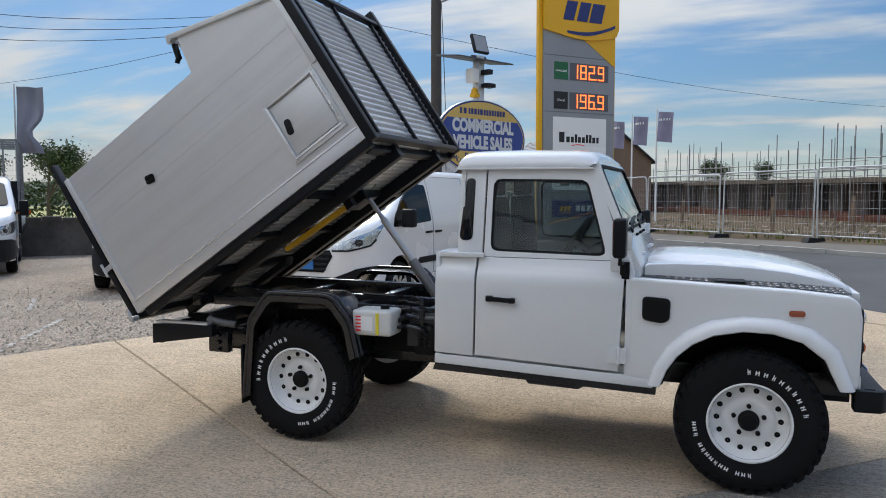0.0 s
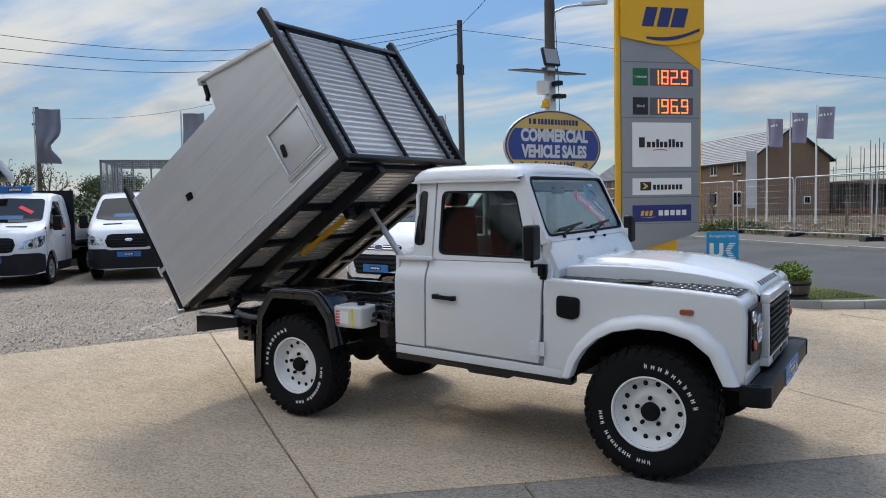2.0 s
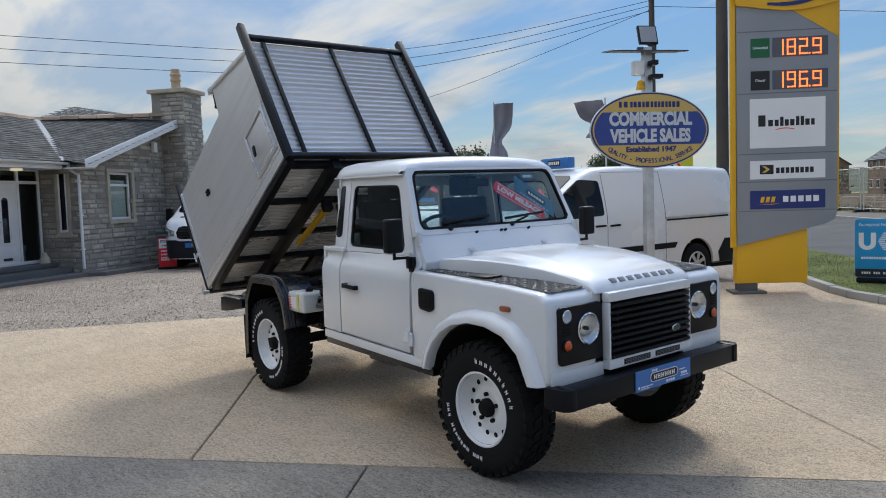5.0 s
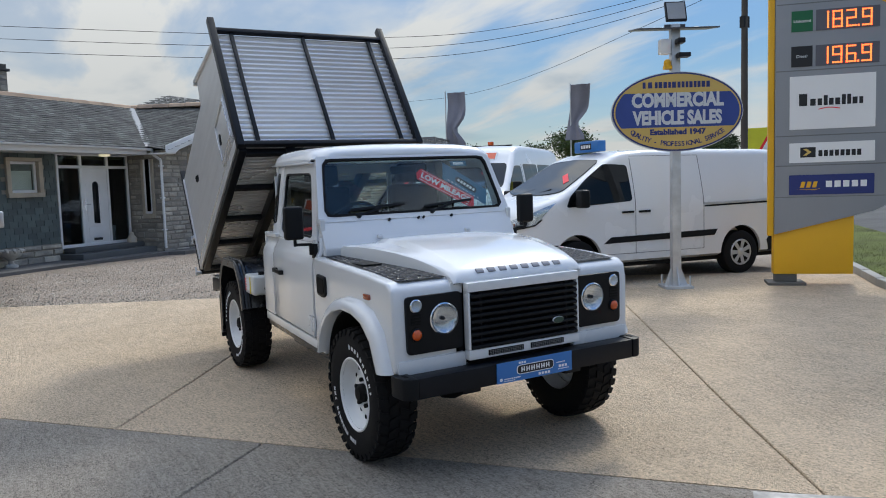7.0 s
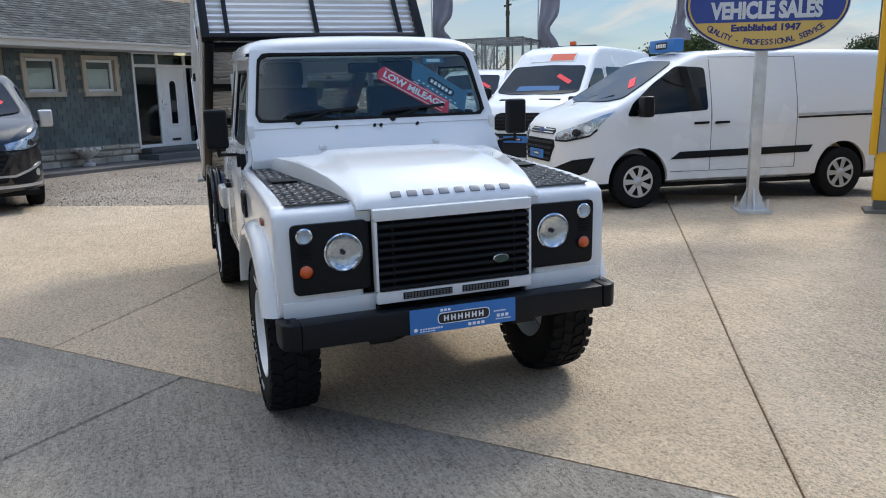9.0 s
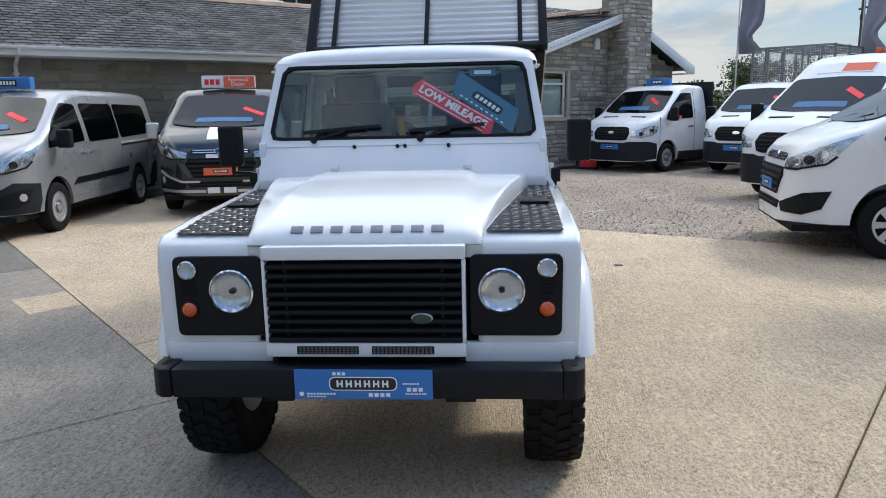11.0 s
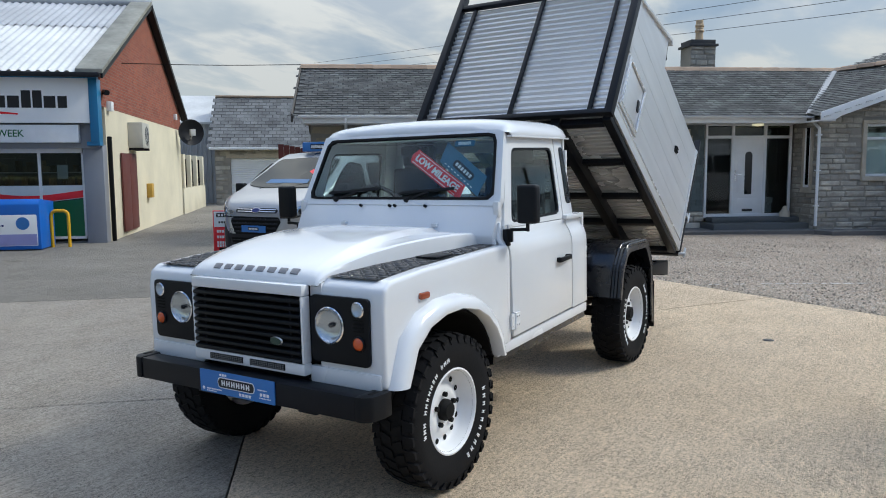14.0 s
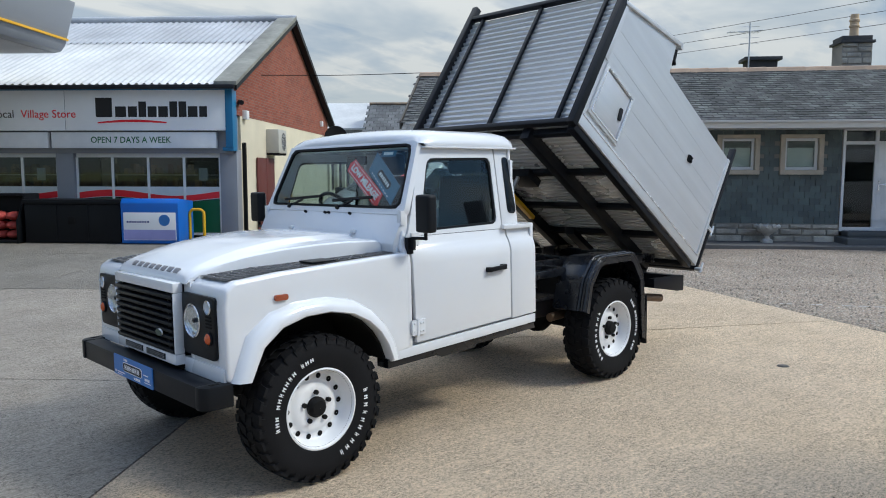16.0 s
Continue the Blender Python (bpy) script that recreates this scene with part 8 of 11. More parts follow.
bm = bmesh.new()
prof = [(0.0475 * i + k * 0.0475, d) for i in range(int(BL / 0.0475)) for k, d in ((0.0, 0.022), (0.60, 0.022), (0.68, 0.0), (0.92, 0.0))]
prism(bm, [(s, -d) for s, d in prof] + [(BL, 0.03), (0, 0.03)], -BW + 0.045, BW - 0.045, m=Matrix.Translation((-0.03, 0, 0)))
part("tip_floor", bm, ALU_FLOOR, truck, "ribbed aluminium floor of the tipping body", smooth=30, m=TIP)
for s in (-1, 1):
    bm = bmesh.new()
    prism(bm, [(-0.06, 0), (2.10, 0), (2.10, 1.12), (1.335, 1.385), (1.285, 1.105), (-0.06, 1.13)], *sorted((s * (BW - 0.03), s * BW)))
    sp = part("tip_side", bm, ALU, truck, "brushed aluminium side of the tipping body", m=TIP)
    bm = bmesh.new()
    for h in (0.30, 0.50, 0.70, 0.90):
        box(bm, 0.0, 1.58 if h < 0.61 else 2.04, *sorted((s * BW, s * (BW + 0.0012))), h, h + 0.003)
    part("plank_seam", bm, ALU, sp)
    bm = bmesh.new()
    box(bm, -0.06, 2.10, *sorted((s * BW, s * (BW + 0.010))), 0.0, 0.085)
    box(bm, -0.06, -0.02, *sorted((s * BW, s * (BW + 0.010))), 0.085, 1.13)
    box(bm, 2.055, 2.10, *sorted((s * BW, s * (BW + 0.010))), 0.60, 1.12)
    part("side_trim", bm, ALU, sp, bevel=0.003)
    bx("trim_bead", POLISHED, sp, -0.02, 2.09, *sorted((s * BW, s * (BW + 0.016))), 0.083, 0.095, 0.003)
    # access flap
    bm = bmesh.new()
    o4, i4 = [(1.600, 0.140), (2.052, 0.140), (2.052, 0.592), (1.600, 0.592)], [(1.638, 0.178), (2.014, 0.178), (2.014, 0.554), (1.638, 0.554)]
    for k in range(4):
        j = (k + 1) % 4
        prism(bm, [o4[k], o4[j], i4[j], i4[k]], *sorted((s * BW, s * (BW + 0.016))))
    part("flap_frame", bm, ALU, sp, bevel=0.004)
    bm = bmesh.new()
    o5, i5 = [(1.622, 0.162), (2.030, 0.162), (2.030, 0.570), (1.622, 0.570)], [(1.634, 0.174), (2.018, 0.174), (2.018, 0.558), (1.634, 0.558)]
    for k in range(4):
        j = (k + 1) % 4
        prism(bm, [o5[k], o5[j], i5[j], i5[k]], *sorted((s * (BW + 0.015), s * (BW + 0.022))))
    part("flap_moulding", bm, POLISHED, sp, bevel=0.002)
    flap = bx("flap", ALU, sp, 1.648, 2.004, *sorted((s * BW, s * (BW + 0.009))), 0.188, 0.544, 0.003, "hinged aluminium access flap")
    bm = bmesh.new()
    prism(bm, round_loop([(-0.05, -0.024), (0.055, -0.024), (0.055, 0.024), (-0.05, 0.024)], 0.022), *sorted((s * (BW + 0.009), s * (BW + 0.016))), m=Matrix.Translation((1.696, 0, 0.366)) @ pose(0, 0, 0, 0, -78, 0))
    part("flap_latch", bm, PLASTIC, sp, "black flap latch", bevel=0.003)
    bm = bmesh.new()
    prism(bm, round_loop([(-0.035, -0.03), (0.035, -0.03), (0.035, 0.03), (-0.035, 0.03)], 0.012), *sorted((s * BW, s * (BW + 0.012))), m=Matrix.Translation((0.588, 0, 0.716)) @ pose(0, 0, 0, 0, 12, 0))
    for k in (-1, 1):
        box(bm, 0.563, 0.615, *sorted((s * (BW + 0.01), s * (BW + 0.022))), 0.716 + k * 0.015 - 0.006, 0.716 + k * 0.015 + 0.006)
    part("lashing_ring", bm, PLASTIC, sp, "small black lashing point")
# hood over the front of the load
bm = bmesh.new()
prism(bm, [(2.10, 1.12), (1.33, 1.388), (1.325, 1.370), (2.10, 1.10)], -BW, BW)
hood = part("tip_hood", bm, ALU, truck, "sloping aluminium hood of the tipping body", m=TIP)
bm = bmesh.new()
prism(bm, [(2.12, 1.128), (1.28, 1.42), (1.27, 1.385), (2.11, 1.100)], -BW - 0.02, -BW + 0.03)
prism(bm, [(2.12, 1.128), (1.28, 1.42), (1.27, 1.385), (2.11, 1.100)], BW - 0.03, BW + 0.02)
prism(bm, [(1.31, 1.41), (1.27, 1.425), (1.25, 1.37), (1.28, 1.36)], -BW - 0.02, BW + 0.02)
part("hood_rail", bm, ZINC, hood, bevel=0.004)
bm = bmesh.new()
for s in (-1, 1):
    bar(bm, (1.27, s * (BW - 0.04), 1.38), (1.24, s * (BW - 0.04), 1.26), 0.03, 0.03)
    rod(bm, (1.25, s * (BW - 0.04), 1.28), (1.21, s * (BW - 0.04), 1.25), 0.018)
part("hood_latch", bm, PLASTIC, hood)
# ribbed headboard with its dark frame
bm = bmesh.new()
prof = ribbed(1.24, 0.0535, 0.019)
prism(bm, [(2.105 + d, h) for h, d in prof] + [(2.085, 1.24), (2.085, 0.0)], -BW + 0.02, BW - 0.02)
part("headboard", bm, ALU_RIB, truck, "ribbed aluminium headboard", smooth=30, m=TIP)
for s in (-1, 1):
    bx("headboard_post", STEEL_BLK, truck, 2.10, 2.165, *sorted((s * (BW - 0.045), s * (BW + 0.015))), -0.035, 1.395, 0.006, m=TIP)
for (h0, h1) in ((-0.03, 0.010), (1.24, 1.28)):
    bx("headboard_rail", STEEL_BLK, truck, 2.11, 2.16, -BW + 0.045, BW - 0.045, h0, h1, 0.005, m=TIP)
for y in (-0.675, 0.0, 0.675):
    bx("headboard_bar", STEEL_BLK, truck, 2.115, 2.142, y - 0.016, y + 0.016, 0.012, 1.235, 0.003, m=TIP)
# sills and cross bearers below the floor
for s in (-1, 1):
    bx("floor_sill", STEEL_BLK, truck, 0.0, 2.10, *sorted((s * 0.36, s * 0.44)), -0.115, -0.012, 0.005, m=TIP)
    bx("edge_rail", STEEL_BLK, truck, 0.0, 2.10, *sorted((s * (BW - 0.07), s * (BW - 0.004))), -0.055, -0.002, 0.004, m=TIP)
for x in (0.02, 0.52, 0.98, 1.50, 2.02):
    bx("cross_bearer", STEEL_BLK, truck, x, x + 0.05, -BW + 0.07, BW - 0.07, -0.062, -0.012, 0.004, m=TIP)
bm = bmesh.new()
prism(bm, [(0.35, -0.11), (0.75, -0.11), (0.70, -0.16), (0.40, -0.16)], -0.05, 0.05)
box(bm, 1.42, 1.60, -0.10, 0.10, -0.12, -0.05)
part("ram_bracket", bm, STEEL_BLK, truck, bevel=0.004, m=TIP)
bm = bmesh.new()
bar(bm, (1.52, -0.26, -0.13), (0.92, -0.30, -0.13), 0.05, 0.035)
part("safety_prop", bm, YELLOWP, truck, "yellow body safety prop", bevel=0.003, m=TIP)
bm = bmesh.new()
box(bm, 1.50, 1.56, -0.30, -0.22, -0.16, -0.08)
part("prop_clip", bm, STEEL_BLK, truck, m=TIP)
# tail door
bm = bmesh.new()
box(bm, -0.055, -0.015, -BW - 0.01, BW + 0.01, -0.03, 0.03)
box(bm, -0.055, -0.015, -BW + 0.05, BW - 0.05, 1.06, 1.11)
for y in (-BW - 0.01, -0.03, BW - 0.05):
    box(bm, -0.055, -0.015, y, y + 0.06, 0.03, 1.29)
tail = part("tail_door", bm, STEEL_BLK, truck, "black-framed tail door", bevel=0.005, m=TAIL)
bx("door_skin", ALU_RIB, tail, -0.035, -0.022, -BW + 0.05, BW - 0.05, 0.03, 1.10)
bm = bmesh.new()
for s in (-1, 1):
    for h in (0.38,):
        box(bm, -0.065, 0.015, *sorted((s * (BW + 0.008), s * (BW + 0.022))), h, h + 0.035)
        rod(bm, (-0.062, s * (BW + 0.02), h - 0.03), (-0.062, s * (BW + 0.02), h + 0.07), 0.009, 8)
    rod(bm, (-0.03, s * BW, -0.02), (-0.03, s * (BW + 0.06), -0.02), 0.02, 10)
    rod(bm, (-0.03, s * (BW + 0.05), -0.05), (-0.03, s * (BW + 0.05), 0.05), 0.01, 8)
part("door_latch", bm, ZINC, tail, "zinc tail door latches")
# ram: telescopic stages between subframe and floor
bm = bmesh.new()
p, q = Vector((-0.66, -0.02, 0.84)), Vector((-1.345, -0.02, 1.735))
rod(bm, p, p.lerp(q, 0.34), 0.037, 16)
ram = part("tipping_ram", bm, surface("grey ram paint", (0.22, 0.22, 0.23), 0.4, 0.3), truck, "grey telescopic hydraulic tipping ram")
bm = bmesh.new()
rod(bm, p.lerp(q, 0.33), p.lerp(q, 0.68), 0.026, 16)
rod(bm, p.lerp(q, 0.67), q, 0.018, 16)
part("ram_stage", bm, ZINC, ram)

# ---- vans ----
from mathutils.bvhtree import BVHTree


def lerp_table(tab, x):
    for (x0, v0), (x1, v1) in zip(tab, tab[1:]):
        if x0 <= x <= x1:
            return v0 + (v1 - v0) * (x - x0) / (x1 - x0)
    return tab[0][1] if x < tab[0][0] else tab[-1][1]


def van_wheel(van, x, y, z, out, r, face):
    m = Matrix.Translation((x, y, z)) @ (Matrix.Identity(4) if out > 0 else Matrix.Rotation(math.pi, 4, "Z"))
    k = r / 0.34
    bm = bmesh.new()
    lathe(bm, [(0.205 * k, -0.10), (0.30 * k, -0.108), (0.33 * k, -0.095), (0.34 * k, -0.07), (0.34 * k, 0.07), (0.33 * k, 0.095), (0.30 * k, 0.108), (0.215 * k, 0.10), (0.205 * k, 0.09)], 40)
    w = part("wheel", bm, RUBBER, van, "black tyre with silver wheel trim", m=m)
    bm = bmesh.new()
    lathe(bm, [(0.212 * k, 0.088), (0.212 * k, 0.098), (0.195 * k, 0.102), (0.185 * k, 0.085), (0.10 * k, 0.072), (0.001, 0.074)], 40)
    part("rim", bm, UNDER if face == "trim" else surface("grey steel wheel", (0.26, 0.26, 0.27), 0.45, 0.5, vary=0.15), w)
    bm = bmesh.new()
    if face == "trim":
        lathe(bm, [(0.205 * k, 0.100), (0.200 * k, 0.106), (0.180 * k, 0.106), (0.178 * k, 0.095)], 40)
        for i in range(7):
            t = 2 * math.pi * i / 7
            q = []
            for (rr, dt, yy) in ((0.05, 0.55, 0.098), (0.185, 0.19, 0.106), (0.185, -0.19, 0.106), (0.05, -0.55, 0.098)):
                q.append(bm.verts.new((rr * k * math.cos(t + dt), yy, rr * k * math.sin(t + dt))))
            bm.faces.new(q)
        lathe(bm, [(0.06 * k, 0.098), (0.05 * k, 0.106), (0.001, 0.107)], 20)
    else:
        lathe(bm, [(0.19 * k, 0.087), (0.17 * k, 0.095), (0.12 * k, 0.092), (0.10 * k, 0.085)], 40)
        lathe(bm, [(0.06 * k, 0.075), (0.055 * k, 0.10), (0.001, 0.105)], 20)
        for i in range(10):
            t = 2 * math.pi * i / 10
            lathe(bm, [(0.011 * k, 0.100), (0.001, 0.101)], 8, "y", (0.145 * k * math.cos(t), 0, 0.145 * k * math.sin(t)))
    part("wheel_trim", bm, ALLOY, w)


class Shape:
    """A van's outline: top line, half width by length and height. x forward from the front axle, z from the ground."""

    def __init__(self, top, plan, belt, lean, bottom=0.30, corner=0.12):
        self.top, self.plan, self.belt, self.lean, self.bottom, self.corner = top, plan, belt, lean, bottom, corner

    def zt(self, x):
        return lerp_table(self.top, x)

    def y(self, x, z):
        w = lerp_table(self.plan, x)
        if z > self.belt:
            w -= self.lean * ((z - self.belt) / 0.85) ** 1.25
        if z < 0.45:
            w -= 0.12 * (0.45 - z)
        return w

    def ring(self, x):
        t, b, c = self.zt(x), self.bottom, min(self.corner, (self.zt(x) - self.bottom) * 0.3)
        pts = [(0.0, b), (self.y(x, b) * 0.9, b)]
        for k in (0.03, 0.08, 0.2, 0.35, 0.5, 0.62, 0.74, 0.86, 1.0):
            z = b + (t - c - b) * k
            pts.append((self.y(x, z), z))
        ye = self.y(x, t - c)
        for a in (22, 45, 68, 90):
            pts.append((ye - c * (1 - math.cos(radians(a))) * 1.25, t - c + c * math.sin(radians(a)) * 0.93))
        pts += [(ye * 0.5, t), (0.0, t + 0.015)]
        return pts


def custom_shape():
    top = [(-3.99, 1.60), (-3.97, 1.84), (-3.90, 1.915), (-3.6, 1.94), (-2.2, 1.955), (-1.2, 1.95), (-0.85, 1.915), (-0.62, 1.83), (-0.25, 1.60), (0.12, 1.385), (0.30, 1.295), (0.45, 1.25), (0.62, 1.19), (0.76, 1.12), (0.86, 1.03), (0.92, 0.92), (0.955, 0.74), (0.965, 0.60)]
    plan = [(-3.99, 0.90), (-3.9, 0.94), (-3.2, 0.975), (-1.0, 0.985), (0.3, 0.98), (0.55, 0.945), (0.72, 0.86), (0.85, 0.74), (0.93, 0.60), (0.965, 0.48)]
    return Shape(top, plan, 1.12, 0.20)


def transit_shape(rear=-1.62):
    top = [(rear, 2.02), (rear + 0.04, 2.07), (-1.0, 2.09), (-0.72, 2.05), (-0.52, 1.94), (-0.20, 1.69), (0.10, 1.455), (0.24, 1.37), (0.42, 1.31), (0.62, 1.245), (0.76, 1.17), (0.85, 1.07), (0.91, 0.94), (0.945, 0.75), (0.955, 0.55)]
    plan = [(rear, 0.97), (-1.0, 0.985), (0.3, 0.985), (0.55, 0.96), (0.72, 0.89), (0.85, 0.79), (0.92, 0.69), (0.955, 0.59)]
    return Shape(top, plan, 1.28, 0.17, bottom=0.26)


def van_body(van, sh, mat, stations, arches, r_arch, label):
    bm = bmesh.new()
    rows = []
    for x in stations:
        half = sh.ring(x)
        rows.append([(x, y, z) for y, z in half] + [(x, -y, z) for y, z in half[-2:0:-1]])
    vs = grid(bm, rows, closed=True)
    bm.faces.new(vs[0]), bm.faces.new(vs[-1][::-1])
    body = part("body", bm, mat, van, label, smooth=38)
    cutters = []
    for ax in arches:
        for s in (-1, 1):
            cb = bmesh.new()
            lathe(cb, [(r_arch, s * 0.62), (r_arch, s * 1.2)], 36, "y", (ax, 0, 0.36), cap=True)
            bmesh.ops.recalc_face_normals(cb, faces=cb.faces[:])
            me = bpy.data.meshes.new("cutter")
            cb.to_mesh(me)
            cb.free()
            c = new("cutter", me)
            c.parent = van
            cutters.append(c)
    bpy.context.view_layer.update()
    carve(body, cutters)
    body.data.materials.clear()
    body.data.materials.append(mat)
    sh.tree = BVHTree.FromPolygons([v.co.copy() for v in body.data.vertices], [tuple(q.vertices) for q in body.data.polygons])
    for ax in arches:
        for s in (-1, 1):
            lb = bmesh.new()
            rows = [[(ax + (r_arch - 0.006) * math.cos(t), y, 0.36 + (r_arch - 0.006) * math.sin(t)) for t in [math.pi * i / 16 for i in range(-1, 18)]] for y in (s * 0.60, s * 0.93)]
            grid(lb, rows)
            part("arch_liner", lb, UNDER, van)
    return body


def side_patch(name, sh, outline, side, mat, van, off=0.005, label="", n=None, thick=0.0):
    """A panel lying on the van's side; outline in (x, z)."""
    bm = bmesh.new()
    prism(bm, outline, 0, 1)
    for z in [0.5 + 0.1 * i for i in range(18)]:
        bmesh.ops.bisect_plane(bm, geom=bm.verts[:] + bm.edges[:] + bm.faces[:], plane_co=(0, 0, z), plane_no=(0, 0, 1))
    for x in [-3.8 + 0.2 * i for i in range(26)]:
        bmesh.ops.bisect_plane(bm, geom=bm.verts[:] + bm.edges[:] + bm.faces[:], plane_co=(x, 0, 0), plane_no=(1, 0, 0))
    for v in bm.verts:
        v.co.y = side * (sh.y(v.co.x, v.co.z) + (off if v.co.y > 0.5 else -0.02))
    return part(name, bm, mat, van, label, smooth=30)


def top_patch(name, sh, outline, mat, van, off=0.006, label=""):
    """A panel lying on the van's upper front line; outline in (x, y)."""
    bm = bmesh.new()
    prism(bm, outline, 0, 1, "z")
    for x in [-0.9 + 0.08 * i for i in range(23)]:
        bmesh.ops.bisect_plane(bm, geom=bm.verts[:] + bm.edges[:] + bm.faces[:], plane_co=(x, 0, 0), plane_no=(1, 0, 0))
    for k in (-0.7, -0.5, -0.25, 0, 0.25, 0.5, 0.7):
        bmesh.ops.bisect_plane(bm, geom=bm.verts[:] + bm.edges[:] + bm.faces[:], plane_co=(0, k, 0), plane_no=(0, 1, 0))
    for v in bm.verts:
        e = sh.y(v.co.x, sh.zt(v.co.x) - sh.corner) * 1.0
        d = max(0.0, abs(v.co.y) - (e - sh.corner * 1.25)) / (sh.corner * 1.25)
        drop = sh.corner * 0.93 * (1 - math.sqrt(max(0.0, 1 - min(1, d) ** 2)))
        base = sh.zt(v.co.x) + 0.015 * (1 - min(1, abs(v.co.y) / e)) - drop
        v.co.z = base + (off if v.co.z > 0.5 else -0.02)
    return part(name, bm, mat, van, label, smooth=35)


def cast_patch(name, sh, pts, angle, mat, van, off=0.008, label=""):
    """A panel laid on the van's nose by rays along one level direction; its outline is given by rough places."""
    d = Vector((math.cos(radians(angle)), math.sin(radians(angle)), 0))
    t = Vector((-d.y, d.x, 0))
    base = Vector((0.3, 0, 0))
    bm = bmesh.new()
    prism(bm, [((Vector(q) - base).dot(t), q[2]) for q in pts], 0, 1)
    for k in range(24):
        bmesh.ops.bisect_plane(bm, geom=bm.verts[:] + bm.edges[:] + bm.faces[:], plane_co=(0, 0, 0.34 + 0.04 * k), plane_no=(0, 0, 1))
    for k in range(40):
        bmesh.ops.bisect_plane(bm, geom=bm.verts[:] + bm.edges[:] + bm.faces[:], plane_co=(-1.0 + 0.05 * k, 0, 0), plane_no=(1, 0, 0))
    for v in bm.verts:
        o = base + t * v.co.x + Vector((0, 0, v.co.z))
        hit = sh.tree.ray_cast(o + d * 3, -d)[0]
        if hit is None:
            hit = sh.tree.find_nearest(o + d * 0.6)[0]
        v.co = hit + d * (off if v.co.y > 0.5 else -0.02)
    return part(name, bm, mat, van, label, smooth=35)


def front_patch(name, sh, outline, mat, van, off=0.008, label=""):
    """A panel on the front of the nose; outline in (y, z)."""
    return cast_patch(name, sh, [(0.9, y, z) for y, z in outline], 0.0, mat, van, off, label)


def name_plate(van, x, z, w=0.50, h=0.11, mat=None, tilt=0.0):
    pl = bx("dealer_plate", mat or BLUE, van, x, x + 0.012, -w / 2, w / 2, z - h / 2, z + h / 2, 0.0, "blue dealer name plate")
    bx("plate_panel", INK, pl, x + 0.012, x + 0.014, -w * 0.22, w * 0.22, z - h * 0.22, z + h * 0.24)
    for i in range(6):
        bx("plate_bar", PAPER, pl, x + 0.014, x + 0.0155, -w * 0.18 + w * 0.062 * i, -w * 0.18 + w * 0.062 * i + w * 0.042, z - h * 0.10, z + h * 0.12)
    return pl


def mirror(van, sh, x, z, s, w=0.20, h=0.26, two_tone=None):
    y = sh.y(x, z)
    bm = bmesh.new()
    bar(bm, (x, s * (y - 0.02), z - 0.06), (x - 0.02, s * (y + 0.10), z - 0.04), 0.09, 0.05)
    arm = part("mirror_arm", bm, PLASTIC, van)
    bm = bmesh.new()
    box(bm, x - 0.08, x + 0.05, *sorted((s * (y + 0.07), s * (y + 0.07 + w))), z - h / 2, z + h / 2)
    mi = part("mirror", bm, two_tone or PLASTIC, van, "door mirror", bevel=0.035, seg=3)
    bx("mirror_glass", CHROME, mi, x - 0.083, x - 0.078, *sorted((s * (y + 0.09), s * (y + 0.05 + w))), z - h / 2 + 0.02, z + h / 2 - 0.02)
    return mi


def stickers(van, sh, x0, strip=True):
    """Dealer stickers behind the windscreen."""
    def on(name, outline, mat, off):
        return top_patch(name, sh, outline, mat, van, off)
    on("screen_sticker", [(x0 - 0.28, 0.30), (x0 - 0.10, 0.62), (x0 - 0.03, 0.58), (x0 - 0.21, 0.26)][::-1], REDV, 0.012)
    if strip:
        on("screen_strip", [(x0 + 0.12, -0.45), (x0 + 0.12, 0.45), (x0 + 0.01, 0.42), (x0 + 0.01, -0.42)], surface("faded strip blue", (0.03, 0.13, 0.30), 0.4), 0.010)


def roof_sign(van, x, z, colour="blue"):
    if colour == "blue":
        sg = bx("roof_sign", BLUE, van, x - 0.07, x + 0.07, -0.34, 0.34, z, z + 0.17, 0.02, "blue dealer roof sign")
        for d in (0.072, -0.074):
            bx("sign_panel", INK, sg, x + d - 0.001, x + d + 0.003, -0.15, 0.15, z + 0.04, z + 0.13)
            bm = bmesh.new()
            for i in range(6):
                box(bm, x + d + (0.003 if d > 0 else -0.003), x + d + (0.005 if d > 0 else -0.001), -0.13 + 0.045 * i, -0.10 + 0.045 * i, z + 0.06, z + 0.11)
            part("sign_bars", bm, PAPER, sg)
    else:
        sg = bx("roof_sign", PAPER, van, x - 0.06, x + 0.06, -0.44, 0.44, z, z + 0.20, 0.012, "white and orange approved dealer roof sign")
        bx("sign_panel", ORANGEV, sg, x + 0.0605, x + 0.064, -0.08, 0.43, z + 0.01, z + 0.19)
        bm = bmesh.new()
        for i in range(3):
            box(bm, x + 0.061, x + 0.064, -0.39 + 0.09 * i, -0.32 + 0.09 * i, z + 0.05, z + 0.14)
        part("sign_bars", bm, REDV, sg)
        RF = Matrix(((0, 0, 1, 0), (1, 0, 0, 0), (0, 1, 0, 0), (0, 0, 0, 1)))
        for k, word in enumerate(("Approved", "Dealer")):
            letters("sign_text", word, 0.085, Matrix.Translation((x + 0.065, 0.16, z + 0.135 - 0.075 * k)) @ RF, PAPER, sg, 0.001)
    return sg


SEAM = surface("panel gap", (0.20, 0.20, 0.21), 0.8)


